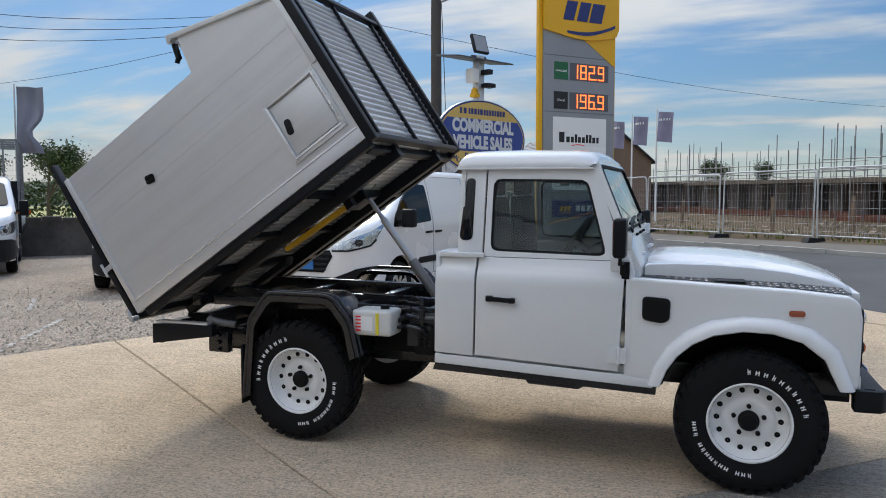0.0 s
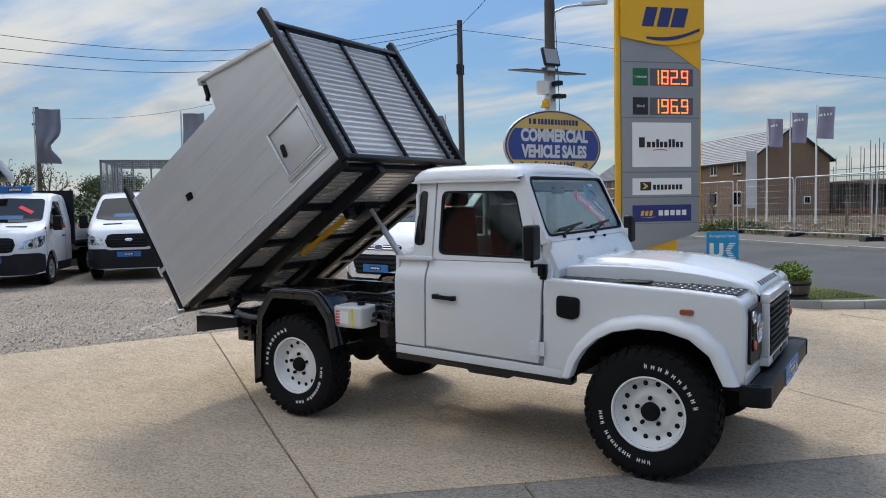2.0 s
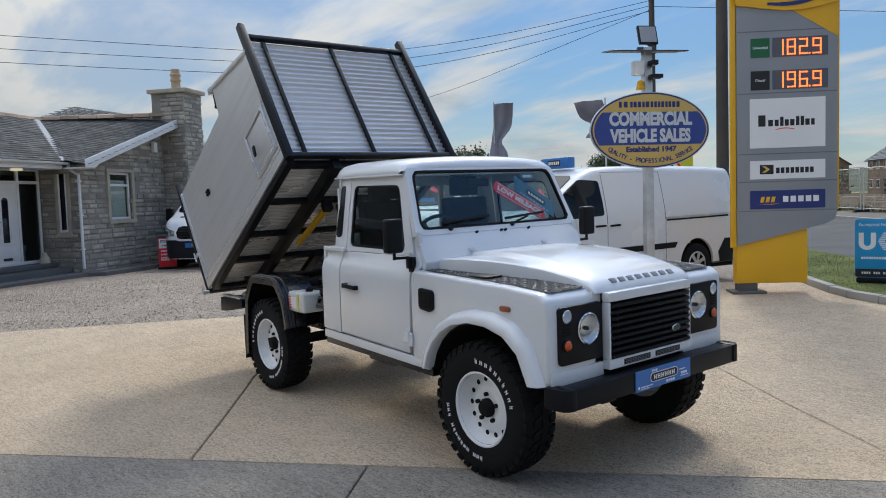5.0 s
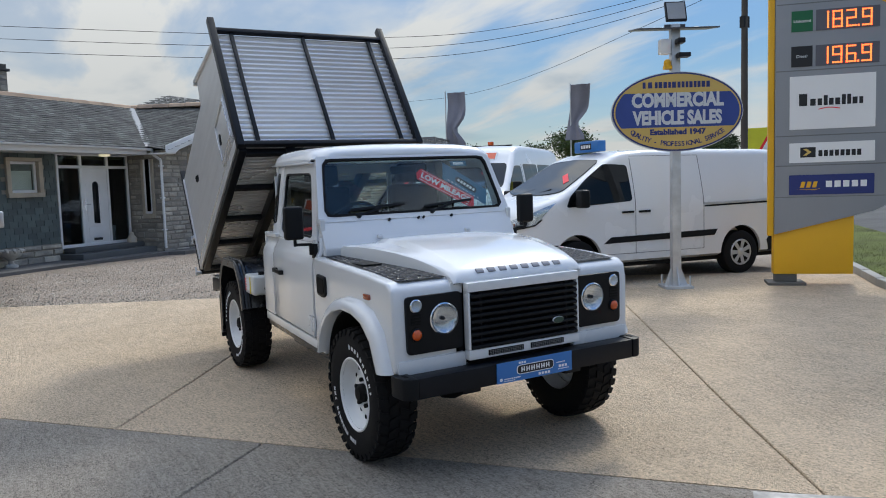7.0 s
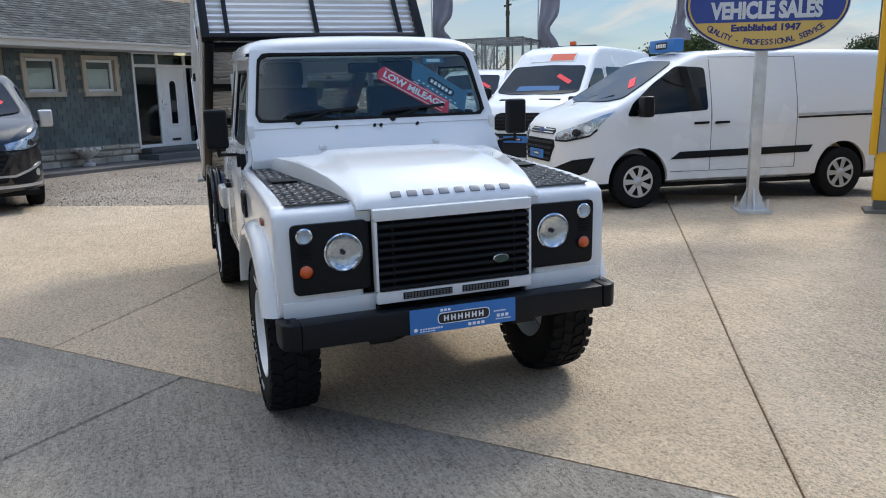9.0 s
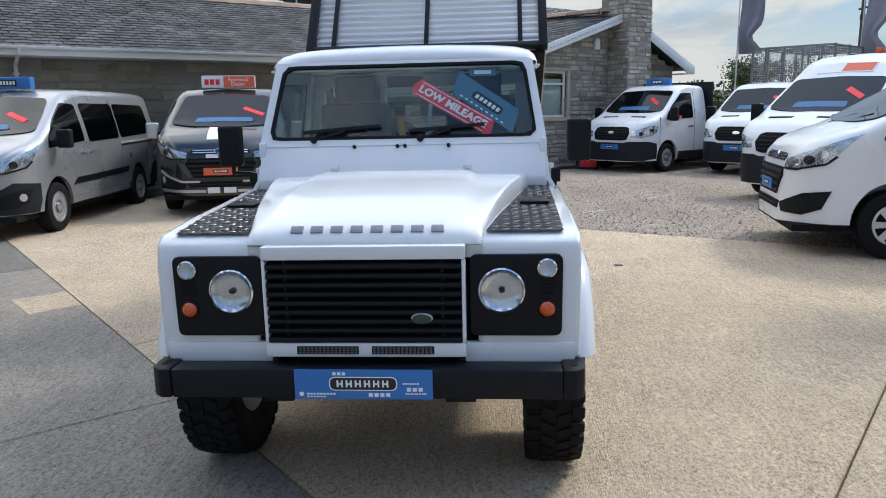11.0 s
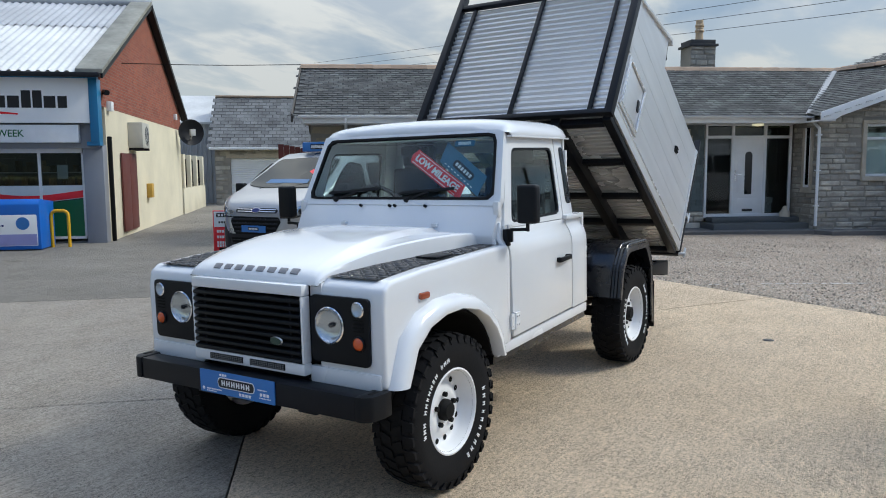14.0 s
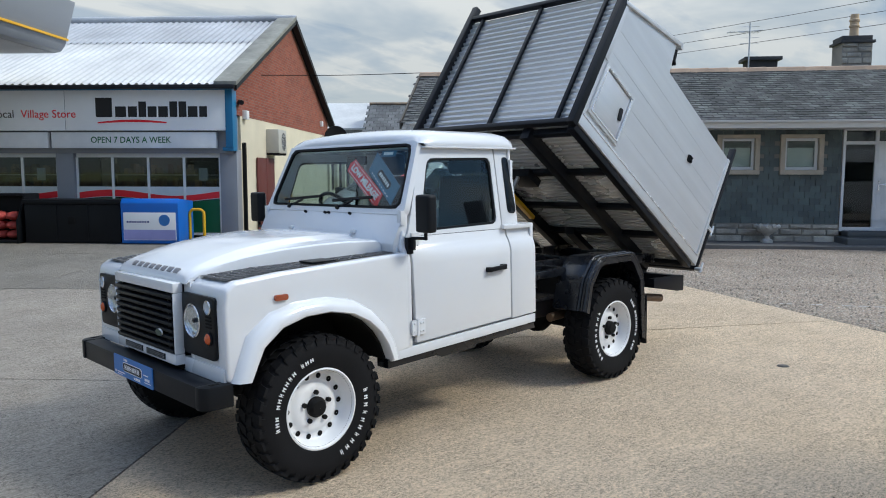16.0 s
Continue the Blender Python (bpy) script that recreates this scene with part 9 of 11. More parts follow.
def custom_van(m, label, paint, windows=False, stripes=False, sign="blue", face="trim", plate=None, lower=None, strip=True):
    """A medium panel van or minibus with a sloping nose."""
    sh = custom_shape()
    van = thing("van", m, label, "van", "parked vans")
    st = [-3.99, -3.97, -3.90, -3.7, -3.45] + [-3.3 + 0.25 * i for i in range(9)] + [-1.0, -0.85, -0.73, -0.62, -0.5, -0.38, -0.25, -0.12, 0.0, 0.12, 0.21, 0.30, 0.38, 0.45, 0.54, 0.62, 0.69, 0.76, 0.81, 0.86, 0.89, 0.92, 0.94, 0.955, 0.965]
    van_body(van, sh, paint, st, (0.0, -2.933), 0.395, "smooth painted van body")
    for x in (0.0, -2.933):
        for s in (-1, 1):
            van_wheel(van, x, s * 0.865, 0.335, s, 0.335, face)
    # screen and side glass
    top_patch("windscreen", sh, round_loop([(0.17, -0.81), (0.25, -0.55), (0.285, -0.25), (0.285, 0.25), (0.25, 0.55), (0.17, 0.81), (-0.20, 0.745), (-0.57, 0.665), (-0.60, 0.0), (-0.57, -0.665), (-0.20, -0.745)], 0.09), GLASS_B, van, label="dark raked windscreen")
    stickers(van, sh, 0.02, strip)
    for s in (-1, 1):
        side_patch("side_window", sh, round_loop([(0.18, 1.14), (-0.92, 1.20), (-0.90, 1.72), (-0.52, 1.745), (-0.20, 1.54), (0.10, 1.30)], 0.05), s, GLASS_B, van, label="tinted cab door window")
        if windows:
            side_patch("side_window", sh, round_loop([(-1.06, 1.18), (-2.18, 1.20), (-2.18, 1.74), (-1.04, 1.74)], 0.07), s, GLASS_B, van)
            side_patch("side_window", sh, round_loop([(-2.24, 1.20), (-3.66, 1.24), (-3.58, 1.72), (-2.24, 1.74)], 0.09), s, GLASS_B, van)
        # door lines, rail, moulding, handles
        for (x0, x1, z0, z1) in ((-0.965, -0.975, 0.45, 1.82), (-2.20, -2.21, 0.45, 1.84), (-0.965, -2.21, 1.845, 1.852), (-0.42, -2.21, 0.44, 0.447)):
            side_patch("door_line", sh, [(x0, z0), (x1, z0), (x1, z1), (x0, z1)], s, SEAM, van, off=0.002)
        side_patch("slide_rail", sh, [(-2.22, 1.10), (-3.72, 1.125), (-3.72, 1.155), (-2.22, 1.13)], s, ZINC, van, off=0.010)
        side_patch("rail_groove", sh, [(-2.22, 1.065), (-3.72, 1.09), (-3.72, 1.115), (-2.22, 1.09)], s, PLASTIC_G, van, off=0.004)
        side_patch("side_moulding", sh, [(-0.42, 0.60), (-2.40, 0.63), (-2.46, 0.72), (-0.55, 0.69)], s, PLASTIC, van, off=0.012)
        for hx in (-0.83, -1.12):
            side_patch("handle", sh, round_loop([(hx - 0.10, 1.03), (hx + 0.10, 1.025), (hx + 0.10, 1.055), (hx - 0.10, 1.06)], 0.012), s, PLASTIC if not windows else paint, van, off=0.02)
        side_patch("rear_bumper", sh, [(-3.50, 0.33), (-3.97, 0.33), (-3.97, 0.72), (-3.62, 0.72), (-3.45, 0.50)], s, PLASTIC, van, off=0.010)
        side_patch("tail_lamp", sh, [(-3.90, 0.95), (-3.97, 0.95), (-3.97, 1.7), (-3.92, 1.6)], s, REDLENS, van, off=0.006)
        mirror(van, sh, 0.02, 1.26, s, 0.19, 0.25, two_tone=(ALLOY if stripes else None))
        # swept headlamps
        lampo = [(0.90, s * 0.47, 0.865), (0.80, s * 0.66, 0.865), (0.60, s * 0.87, 0.925), (0.52, s * 0.90, 1.0), (0.33, s * 0.955, 1.215), (0.62, s * 0.84, 1.09), (0.80, s * 0.62, 0.995), (0.90, s * 0.48, 0.945)]
        lamp = cast_patch("headlamp", sh, lampo, 45 * s, LENS, van, off=0.014, label="swept clear headlamp")
        cast_patch("reflector", sh, lampo, 45 * s, REFLECT, lamp, off=0.003)
        c0 = Vector((0.66, s * 0.80, 0))
        for (w, lz, rr, mt) in ((-0.20, 0.925, 0.048, CHROME), (-0.07, 0.955, 0.058, PLASTIC_G), (0.06, 1.01, 0.05, CHROME)):
            tt = Vector((-math.sin(radians(45 * s)), math.cos(radians(45 * s)), 0)) * s
            cast_patch("bulb", sh, [tuple(c0 + tt * (w + rr * math.cos(q)) + Vector((0, 0, lz + rr * 0.8 * math.sin(q)))) for q in [2 * math.pi * i / 12 for i in range(12)]], 45 * s, mt, lamp, off=0.007)
        cast_patch("lamp_bezel", sh, lampo[:4] + [(0.50, s * 0.905, 0.985), (0.60, s * 0.87, 0.905), (0.80, s * 0.66, 0.845), (0.90, s * 0.47, 0.845)], 45 * s, PLASTIC, lamp, off=0.012)
        if lower:
            cast_patch("bumper_corner", sh, [(0.92, s * 0.58, 0.33), (0.50, s * 0.95, 0.33), (0.44, s * 0.96, 0.48), (0.44, s * 0.965, 0.70), (0.80, s * 0.80, 0.73), (0.93, s * 0.58, 0.60)], 48 * s, lower, van, off=0.010, label="dark bumper corner")
        fog = cast_patch("fog_grille", sh, [(0.95, s * 0.50, 0.50), (0.80, s * 0.78, 0.62), (0.58, s * 0.94, 0.655), (0.66, s * 0.91, 0.47), (0.80, s * 0.78, 0.40), (0.94, s * 0.54, 0.41)], 45 * s, PLASTIC, van, off=0.013, label="black lower corner grille")
        if lower or stripes:
            cast_patch("fog_lamp", sh, [tuple(Vector((0.72, s * 0.87, 0)) + tt * (0.05 * math.cos(q)) + Vector((0, 0, 0.54 + 0.05 * math.sin(q)))) for q in [2 * math.pi * i / 12 for i in range(12)]], 45 * s, ALLOY, fog, off=0.018)
    front_patch("grille", sh, [(-0.42, 0.925), (0.42, 0.925), (0.44, 0.965), (0.38, 1.0), (-0.38, 1.0), (-0.44, 0.965)], PLASTIC, van, off=0.010, label="black upper grille")
    lg = front_patch("grille", sh, [(-0.40, 0.575), (0.40, 0.575), (0.52, 0.78), (0.47, 0.86), (-0.47, 0.86), (-0.52, 0.78)], UNDER, van, off=0.010, label="large black lower grille")
    for i in range(4):
        hw = 0.43 + 0.022 * i
        front_patch("grille_bar", sh, [(-hw, 0.60 + 0.068 * i), (hw, 0.60 + 0.068 * i), (hw, 0.628 + 0.068 * i), (-hw, 0.628 + 0.068 * i)], PLASTIC_G, lg, off=0.024)
    ls = front_patch("grille", sh, [(-0.46, 0.43), (0.46, 0.43), (0.50, 0.515), (-0.50, 0.515)], UNDER, van, off=0.010, label="narrow black air intake")
    front_patch("grille_bar", sh, [(-0.46, 0.465), (0.46, 0.465), (0.46, 0.48), (-0.46, 0.48)], PLASTIC_G, ls, off=0.02)
    for z in (0.94, 0.975):
        front_patch("chrome_bar", sh, [(-0.40, z), (0.40, z), (0.40, z + 0.013), (-0.40, z + 0.013)], CHROME, van, off=0.016)
    front_patch("badge_rim", sh, oval(0.090, 0.042, 20, (0, 0.968)), CHROME, van, off=0.022)
    front_patch("badge", sh, oval(0.080, 0.034, 20, (0, 0.968)), NAVY, van, off=0.026, label="dark oval badge")
    if lower:
        front_patch("bumper", sh, [(-0.62, 0.33), (0.62, 0.33), (0.62, 0.575), (-0.62, 0.575)], lower, van, off=0.007, label="dark lower bumper")
    name_plate(van, 0.985, 0.665, mat=plate)
    bm = bmesh.new()
    box(bm, -3.95, 0.90, -0.85, 0.85, 0.24, 0.31)
    part("floor_pan", bm, UNDER, van)
    bm = bmesh.new()
    for k in (-0.45, 0.05):
        bar(bm, (0.29, k, 1.295), (0.12, k + 0.42, 1.395), 0.02, 0.02)
    part("wiper", bm, PLASTIC, van)
    if stripes:
        for (y0, y1) in ((0.03, 0.21), (-0.21, -0.03)):
            top_patch("stripe", sh, [(0.76, y0), (0.76, y1), (0.31, y1), (0.31, y0)], PAPER, van, off=0.004, label="white bonnet stripe")
            front_patch("stripe", sh, [(y0, 0.34), (y1, 0.34), (y1, 0.425), (y0, 0.425)], PAPER, van, off=0.012)
            front_patch("stripe", sh, [(y0, 0.865), (y1, 0.865), (y1, 0.92), (y0, 0.92)], PAPER, van, off=0.010)
        for s in (-1, 1):
            cast_patch("bumper_trim", sh, [(0.95, s * 0.30, 0.53), (0.93, s * 0.56, 0.53), (0.62, s * 0.92, 0.68), (0.62, s * 0.92, 0.645), (0.93, s * 0.56, 0.50), (0.95, s * 0.30, 0.50)], 30 * s, ALLOY, van, off=0.02)
            cast_patch("bumper_trim", sh, [(0.95, s * 0.22, 0.39), (0.60, s * 0.92, 0.40), (0.60, s * 0.92, 0.36), (0.95, s * 0.22, 0.35)], 30 * s, ALLOY, van, off=0.016)
    if sign:
        roof_sign(van, -0.84, 1.945, sign)
    return van


def cab_truck(m, label, body="dropside", sign="blue", high=False, beacon=False):
    """A large chassis-cab with a flat or caged bed, or a tall van."""
    rear = -1.62 if body != "van" else -4.4
    sh = transit_shape(rear)
    if high:
        sh.top = [(rear, 2.24), (rear + 0.05, 2.33), (-1.6, 2.35), (-1.15, 2.32), (-0.85, 2.22)] + [p for p in sh.top if p[0] >= -0.52]
    van = thing("van" if body == "van" else "flatbed_truck", m, label, "van" if body == "van" else "truck", "parked vans")
    st = [rear, rear + 0.04] + ([rear + 0.5 * i for i in range(1, 6)] if body == "van" else []) + [-1.5, -1.3, -1.15, -1.0, -0.85, -0.72, -0.62, -0.52, -0.40, -0.30, -0.20, -0.10, 0.0, 0.10, 0.17, 0.24, 0.33, 0.42, 0.52, 0.62, 0.69, 0.76, 0.80, 0.85, 0.88, 0.91, 0.93, 0.945, 0.955]
    van_body(van, sh, WHITE2, sorted(set(st)), (0.0,) if body != "van" else (0.0, -3.3), 0.41, "white cab")
    for s in (-1, 1):
        van_wheel(van, 0.0, s * 0.87, 0.345, s, 0.345, "steel")
        van_wheel(van, -3.3, s * 0.84, 0.345, s, 0.345, "steel")
        side_patch("side_window", sh, round_loop([(0.10, 1.24), (-1.02, 1.28), (-1.02, 1.88), (-0.60, 1.88), (-0.16, 1.58), (0.05, 1.38)], 0.06), s, GLASS_B, van)
        for (x0, x1, z0, z1) in ((-1.10, -1.11, 0.5, 1.92), (0.33, 0.34, 0.65, 1.3)):
            side_patch("door_line", sh, [(x0, z0), (x1, z0), (x1, z1), (x0, z1)], s, UNDER, van, off=0.002)
        if body == "van":
            for x0, x1 in ((-1.22, -2.30), (-2.40, -3.50)):
                side_patch("side_window", sh, round_loop([(x0, 1.30), (x1, 1.32), (x1, 1.92), (x0, 1.92)], 0.07), s, GLASS_B, van)
        side_patch("handle", sh, round_loop([(-1.03, 1.06), (-0.83, 1.055), (-0.83, 1.085), (-1.03, 1.09)], 0.012), s, PLASTIC, van, off=0.02)
        side_patch("lower_cladding", sh, [(-0.42, 0.28), (-1.58, 0.28), (-1.58, 0.48), (-0.44, 0.48)], s, PLASTIC_G, van, off=0.006)
        mi = mirror(van, sh, 0.02, 1.38, s, 0.18, 0.33)
        side_patch("indicator", sh, [(-0.02, 1.26), (-0.10, 1.26), (-0.10, 1.34), (-0.02, 1.34)], s, AMBER, mi, off=0.28)
        lampo = [(0.92, s * 0.56, 0.84), (0.80, s * 0.78, 0.83), (0.62, s * 0.94, 0.87), (0.46, s * 0.975, 0.95), (0.40, s * 0.975, 1.12), (0.62, s * 0.92, 1.10), (0.80, s * 0.72, 1.03), (0.90, s * 0.58, 0.97)]
        lamp = cast_patch("headlamp", sh, lampo, 45 * s, LENS, van, off=0.014, label="clear headlamp")
        cast_patch("reflector", sh, lampo, 45 * s, REFLECT, lamp, off=0.003)
        c0 = Vector((0.72, s * 0.82, 0))
        tt = Vector((-math.sin(radians(45 * s)), math.cos(radians(45 * s)), 0)) * s
        for (w, lz, rr, mt) in ((-0.09, 0.92, 0.055, PLASTIC_G), (0.05, 0.96, 0.06, CHROME), (0.16, 1.0, 0.045, PLASTIC_G)):
            cast_patch("bulb", sh, [tuple(c0 + tt * (w + rr * math.cos(q)) + Vector((0, 0, lz + rr * 0.9 * math.sin(q)))) for q in [2 * math.pi * i / 12 for i in range(12)]], 45 * s, mt, lamp, off=0.007)
        cast_patch("bumper_corner", sh, [(0.93, s * 0.60, 0.28), (0.46, s * 0.985, 0.28), (0.43, s * 0.99, 0.52), (0.46, s * 0.99, 0.69), (0.70, s * 0.93, 0.74), (0.93, s * 0.60, 0.74)], 48 * s, PLASTIC_G, van, off=0.012, label="dark grey bumper corner")
        top_patch("bonnet_vent", sh, [(0.45, s * 0.20), (0.45, s * 0.62), (0.40, s * 0.62), (0.40, s * 0.20)][::s], UNDER, van, off=0.004)
    top_patch("windscreen", sh, round_loop([(0.11, -0.85), (0.18, -0.55), (0.205, -0.25), (0.205, 0.25), (0.18, 0.55), (0.11, 0.85), (-0.20, 0.805), (-0.50, 0.755), (-0.52, 0.0), (-0.50, -0.755), (-0.20, -0.805)], 0.09), GLASS_B, van, label="dark windscreen")
    stickers(van, sh, -0.02)
    g = front_patch("grille", sh, [(-0.52, 0.93), (-0.47, 0.79), (-0.38, 0.765), (0.38, 0.765), (0.47, 0.79), (0.52, 0.93), (0.47, 1.055), (0.38, 1.085), (-0.38, 1.085), (-0.47, 1.055)], UNDER, van, off=0.012, label="black six-sided grille")
    for i in range(4):
        front_patch("grille_bar", sh, [(-0.45, 0.82 + 0.065 * i), (0.45, 0.82 + 0.065 * i), (0.45, 0.838 + 0.065 * i), (-0.45, 0.838 + 0.065 * i)], PLASTIC_G, g, off=0.02)
    front_patch("badge", sh, oval(0.085, 0.035, 20, (0, 0.95)), CHROME, van, off=0.026, label="oval badge")
    front_patch("bumper", sh, [(-0.64, 0.28), (0.64, 0.28), (0.64, 0.74), (0.52, 0.74), (0.42, 0.71), (-0.42, 0.71), (-0.52, 0.74), (-0.64, 0.74)], PLASTIC_G, van, off=0.012, label="dark grey bumper")
    name_plate(van, 0.975, 0.61, 0.52, 0.12)
    bm = bmesh.new()
    box(bm, -5.0 if body != "van" else -4.3, 0.85, -0.45, 0.45, 0.34, 0.55)
    part("chassis", bm, UNDER, van)
    if body != "van":
        bx("bed", STEEL_BLK, van, -5.2, -1.72, -1.03, 1.03, 0.82, 0.92, 0.006, "black steel bed")
        bx("headboard", STEEL_BLK, van, -1.80, -1.72, -1.03, 1.03, 0.92, 2.16 if body == "dropside" else 2.0, 0.006, "black headboard behind the cab")
        for s in (-1, 1):
            bx("dropside", ALU, van, -5.2, -1.82, *sorted((s * 1.0, s * 1.03)), 0.93, 1.30, 0.004, "aluminium drop side")
            bx("mudguard", PLASTIC, van, -3.75, -2.85, *sorted((s * 0.72, s * 1.0)), 0.72, 0.80, 0.01)
        bx("tailboard", ALU, van, -5.2, -5.17, -1.0, 1.0, 0.93, 1.30)
    if body == "cage":
        bm = bmesh.new()
        for s in (-1, 1):
            for x in (-5.15, -4.3, -3.45, -2.6, -1.76):
                box(bm, x, x + 0.05, *sorted((s * 0.97, s * 1.02)), 1.3, 2.98)
            for z in (1.75, 2.1, 2.45, 2.93):
                box(bm, -5.15, -1.72, *sorted((s * 0.98, s * 1.01)), z, z + 0.035)
        for y in (-0.98, -0.5, 0.0, 0.5, 0.98):
            for z in (2.93,):
                box(bm, -5.15, -1.72, y - 0.015, y + 0.015, z, z + 0.03)
        for x in (-5.15, -4.3, -3.45, -2.6, -1.76):
            box(bm, x, x + 0.05, -1.0, 1.0, 2.93, 2.98)
        for y in (-0.66, -0.2, 0.25, 0.7):
            box(bm, -1.76, -1.72, y - 0.02, y + 0.02, 1.9, 2.95)
        cage = part("cage", bm, surface("dull grey cage steel", (0.20, 0.205, 0.21), 0.6, 0.3, vary=0.2), van, "tall grey mesh cage on the bed")
        bm = bmesh.new()
        for s in (-1, 1):
            for i in range(58):
                rod(bm, (-5.1 + 0.058 * i, s * 0.995, 1.3), (-5.1 + 0.058 * i, s * 0.995, 2.93), 0.0025, 3)
            for i in range(28):
                rod(bm, (-5.12, s * 0.995, 1.33 + 0.058 * i), (-1.72, s * 0.995, 1.33 + 0.058 * i), 0.0025, 3)
        for i in range(34):
            rod(bm, (-1.74, -0.97 + 0.058 * i, 1.9), (-1.74, -0.97 + 0.058 * i, 2.93), 0.0025, 3)
        for i in range(18):
            rod(bm, (-1.74, -0.98, 1.9 + 0.058 * i), (-1.74, 0.98, 1.9 + 0.058 * i), 0.0025, 3)
        tagged(part("cage_mesh", bm, ZINC, cage, smooth=0), "", "", "", "stuff")
    if sign:
        roof_sign(van, -0.95, 2.085, "blue")
    if high:
        strip = top_patch("dealer_strip", sh, [(-0.60, -0.46), (-0.60, 0.46), (-0.78, 0.46), (-0.78, -0.46)], PAPER, van, off=0.010, label="red and white dealer strip")
        top_patch("strip_panel", sh, [(-0.615, -0.05), (-0.615, 0.44), (-0.765, 0.44), (-0.765, -0.05)], ORANGEV, strip, off=0.014)
    if beacon:
        bm = bmesh.new()
        box(bm, -1.72, -1.62, -0.5, 0.5, 2.34, 2.375)
        bc = part("light_bar", bm, PLASTIC, van, "beacon bar on the roof", bevel=0.01)
        bx("beacon", AMBER, bc, -1.72, -1.62, -0.06, 0.06, 2.375, 2.46, 0.02, "amber beacon")
    return van


def parked(x, y, yaw, lift=0.0):
    return pose(x, y, gz(x, y) + lift, 0, 0, yaw)


# the white van behind the sign: its left side faces the yard
custom_van(parked(-3.76, 4.43, 262.5), "white panel van parked behind the oval sign", WHITE2, sign="blue", strip=False)
# the silver minibus and the black sport van by the bungalow
custom_van(parked(-5.02, -6.50, 5.5), "silver minibus with dark windows parked on the forecourt", SILVER, windows=True, sign="blue", face="steel", lower=PLASTIC_G)
custom_van(parked(-7.25, -3.93, 14.0), "black sport van with white bonnet stripes and dealer roof sign", BLACKP, windows=True, stripes=True, sign="orange", face="steel", plate=ORANGEV)
# the row of trucks on the gravel
cab_truck(parked(-14.64, 3.80, -46.0), "white dropside truck with black headboard on the gravel", "dropside", "blue")
cab_truck(parked(-13.62, 6.40, -43.0), "white caged tipper truck on the gravel", "cage", "")
cab_truck(parked(-7.99, 5.60, -52.0), "tall white crew van with beacon bar on the gravel", "van", "", high=True, beacon=True)

# ---- forecourt things ----
can = thing("canopy", Matrix.Translation((-2.6, -15.0, 4.45)) @ Matrix((nS, fS * -1 * -1, Vector((0, 0, 1)))).transposed().to_4x4(), "grey fuel station canopy with a yellow edge line", "canopy", "", "structure")
# local: x away from the shop, y along the front to the right; the canopy lies to the left of its corner
bm = bmesh.new()
rows = []
for x in (0.0, 14.0):
    rows.append([(x, y, z) for y, z in ((-9.0, 0.0), (-0.42, 0.0), (-0.28, 0.04), (-0.18, 0.16), (0.10, 1.10), (0.10, 1.16), (-9.0, 1.16))])
vs = grid(bm, rows, closed=True)
bm.faces.new(vs[0]), bm.faces.new(vs[1][::-1])
part("fascia", bm, PYGREY, can, "curved grey fascia", smooth=30)
bx("edge_line", JETYEL, can, -0.004, 14.0, -0.165, -0.09, 0.27, 0.32)
bx("soffit", surface("white soffit", (0.5, 0.5, 0.5), 0.6), can, 0.05, 13.9, -8.9, -0.45, -0.012, -0.004)


def in_shop(x, y, z=0.0):
    return MS @ Matrix.Translation((x, y, z))


bb = thing("ice_bunker", in_shop(-2.30, -1.35), "bright blue gas bottle and water locker with white panel", "locker")
bm = bmesh.new()
prism(bm, [(0.0, 0.02), (0.9, 0.02), (0.9, 0.98), (0.05, 1.06), (-0.02, 0.95)], 0.0, 1.35, "x")
part("cabinet", bm, surface("locker blue", (0.01, 0.13, 0.52), 0.35, vary=0.06), bb, bevel=0.02)
bm = bmesh.new()
box(bm, 0.06, 1.29, -0.016, -0.004, 0.10, 0.74)
pn = part("panel", bm, PAPER, bb, bevel=0.004)
bx("panel_band", surface("lilac print", (0.30, 0.30, 0.58), 0.5), pn, 0.07, 1.28, -0.020, -0.0165, 0.11, 0.34)
bm = bmesh.new()
lathe(bm, [(0.001, -0.022), (0.13, -0.022), (0.13, -0.017)], 24, "y", (1.02, 0, 0.56))
part("panel_mark", bm, BLUE, pn)
bm = bmesh.new()
for i in range(9):
    box(bm, 0.14 + 0.06 * i, 0.18 + 0.06 * i, -0.0205, -0.0165, 0.50, 0.54)
part("panel_bars", bm, NAVY, pn)
bk = thing("coal_bunker", in_shop(-4.65, -1.25), "long black plastic storage bunker in front of the shop", "storage box")
bx("bin", PLASTIC, bk, 0.0, 2.28, 0.0, 0.85, 0.02, 0.92, 0.03)
bx("lid", PLASTIC, bk, -0.03, 2.31, -0.04, 0.88, 0.92, 1.02, 0.02)
for x in (0.75, 1.5):
    bx("rib", PLASTIC, bk, x, x + 0.03, -0.02, 0.0, 0.1, 0.9, 0.005)
bx("latch", UNDER, bk, 1.05, 1.22, -0.03, -0.005, 0.45, 0.62, 0.005)
rk = thing("log_rack", in_shop(-6.3, -1.25), "black display rack holding red netted log bags", "rack")
bm = bmesh.new()
for x in (0.0, 1.5):
    prism(bm, [(-0.1, 0.0), (0.8, 0.0), (0.8, 1.15), (0.25, 1.15), (-0.1, 0.5)], x, x + 0.05, "x")
box(bm, 0.05, 1.5, 0.7, 0.78, 0.0, 1.15), box(bm, 0.05, 1.5, -0.1, 0.7, 0.02, 0.08), box(bm, 0.05, 1.5, 0.2, 0.8, 1.1, 1.15)
part("frame", bm, PLASTIC, rk, bevel=0.01)
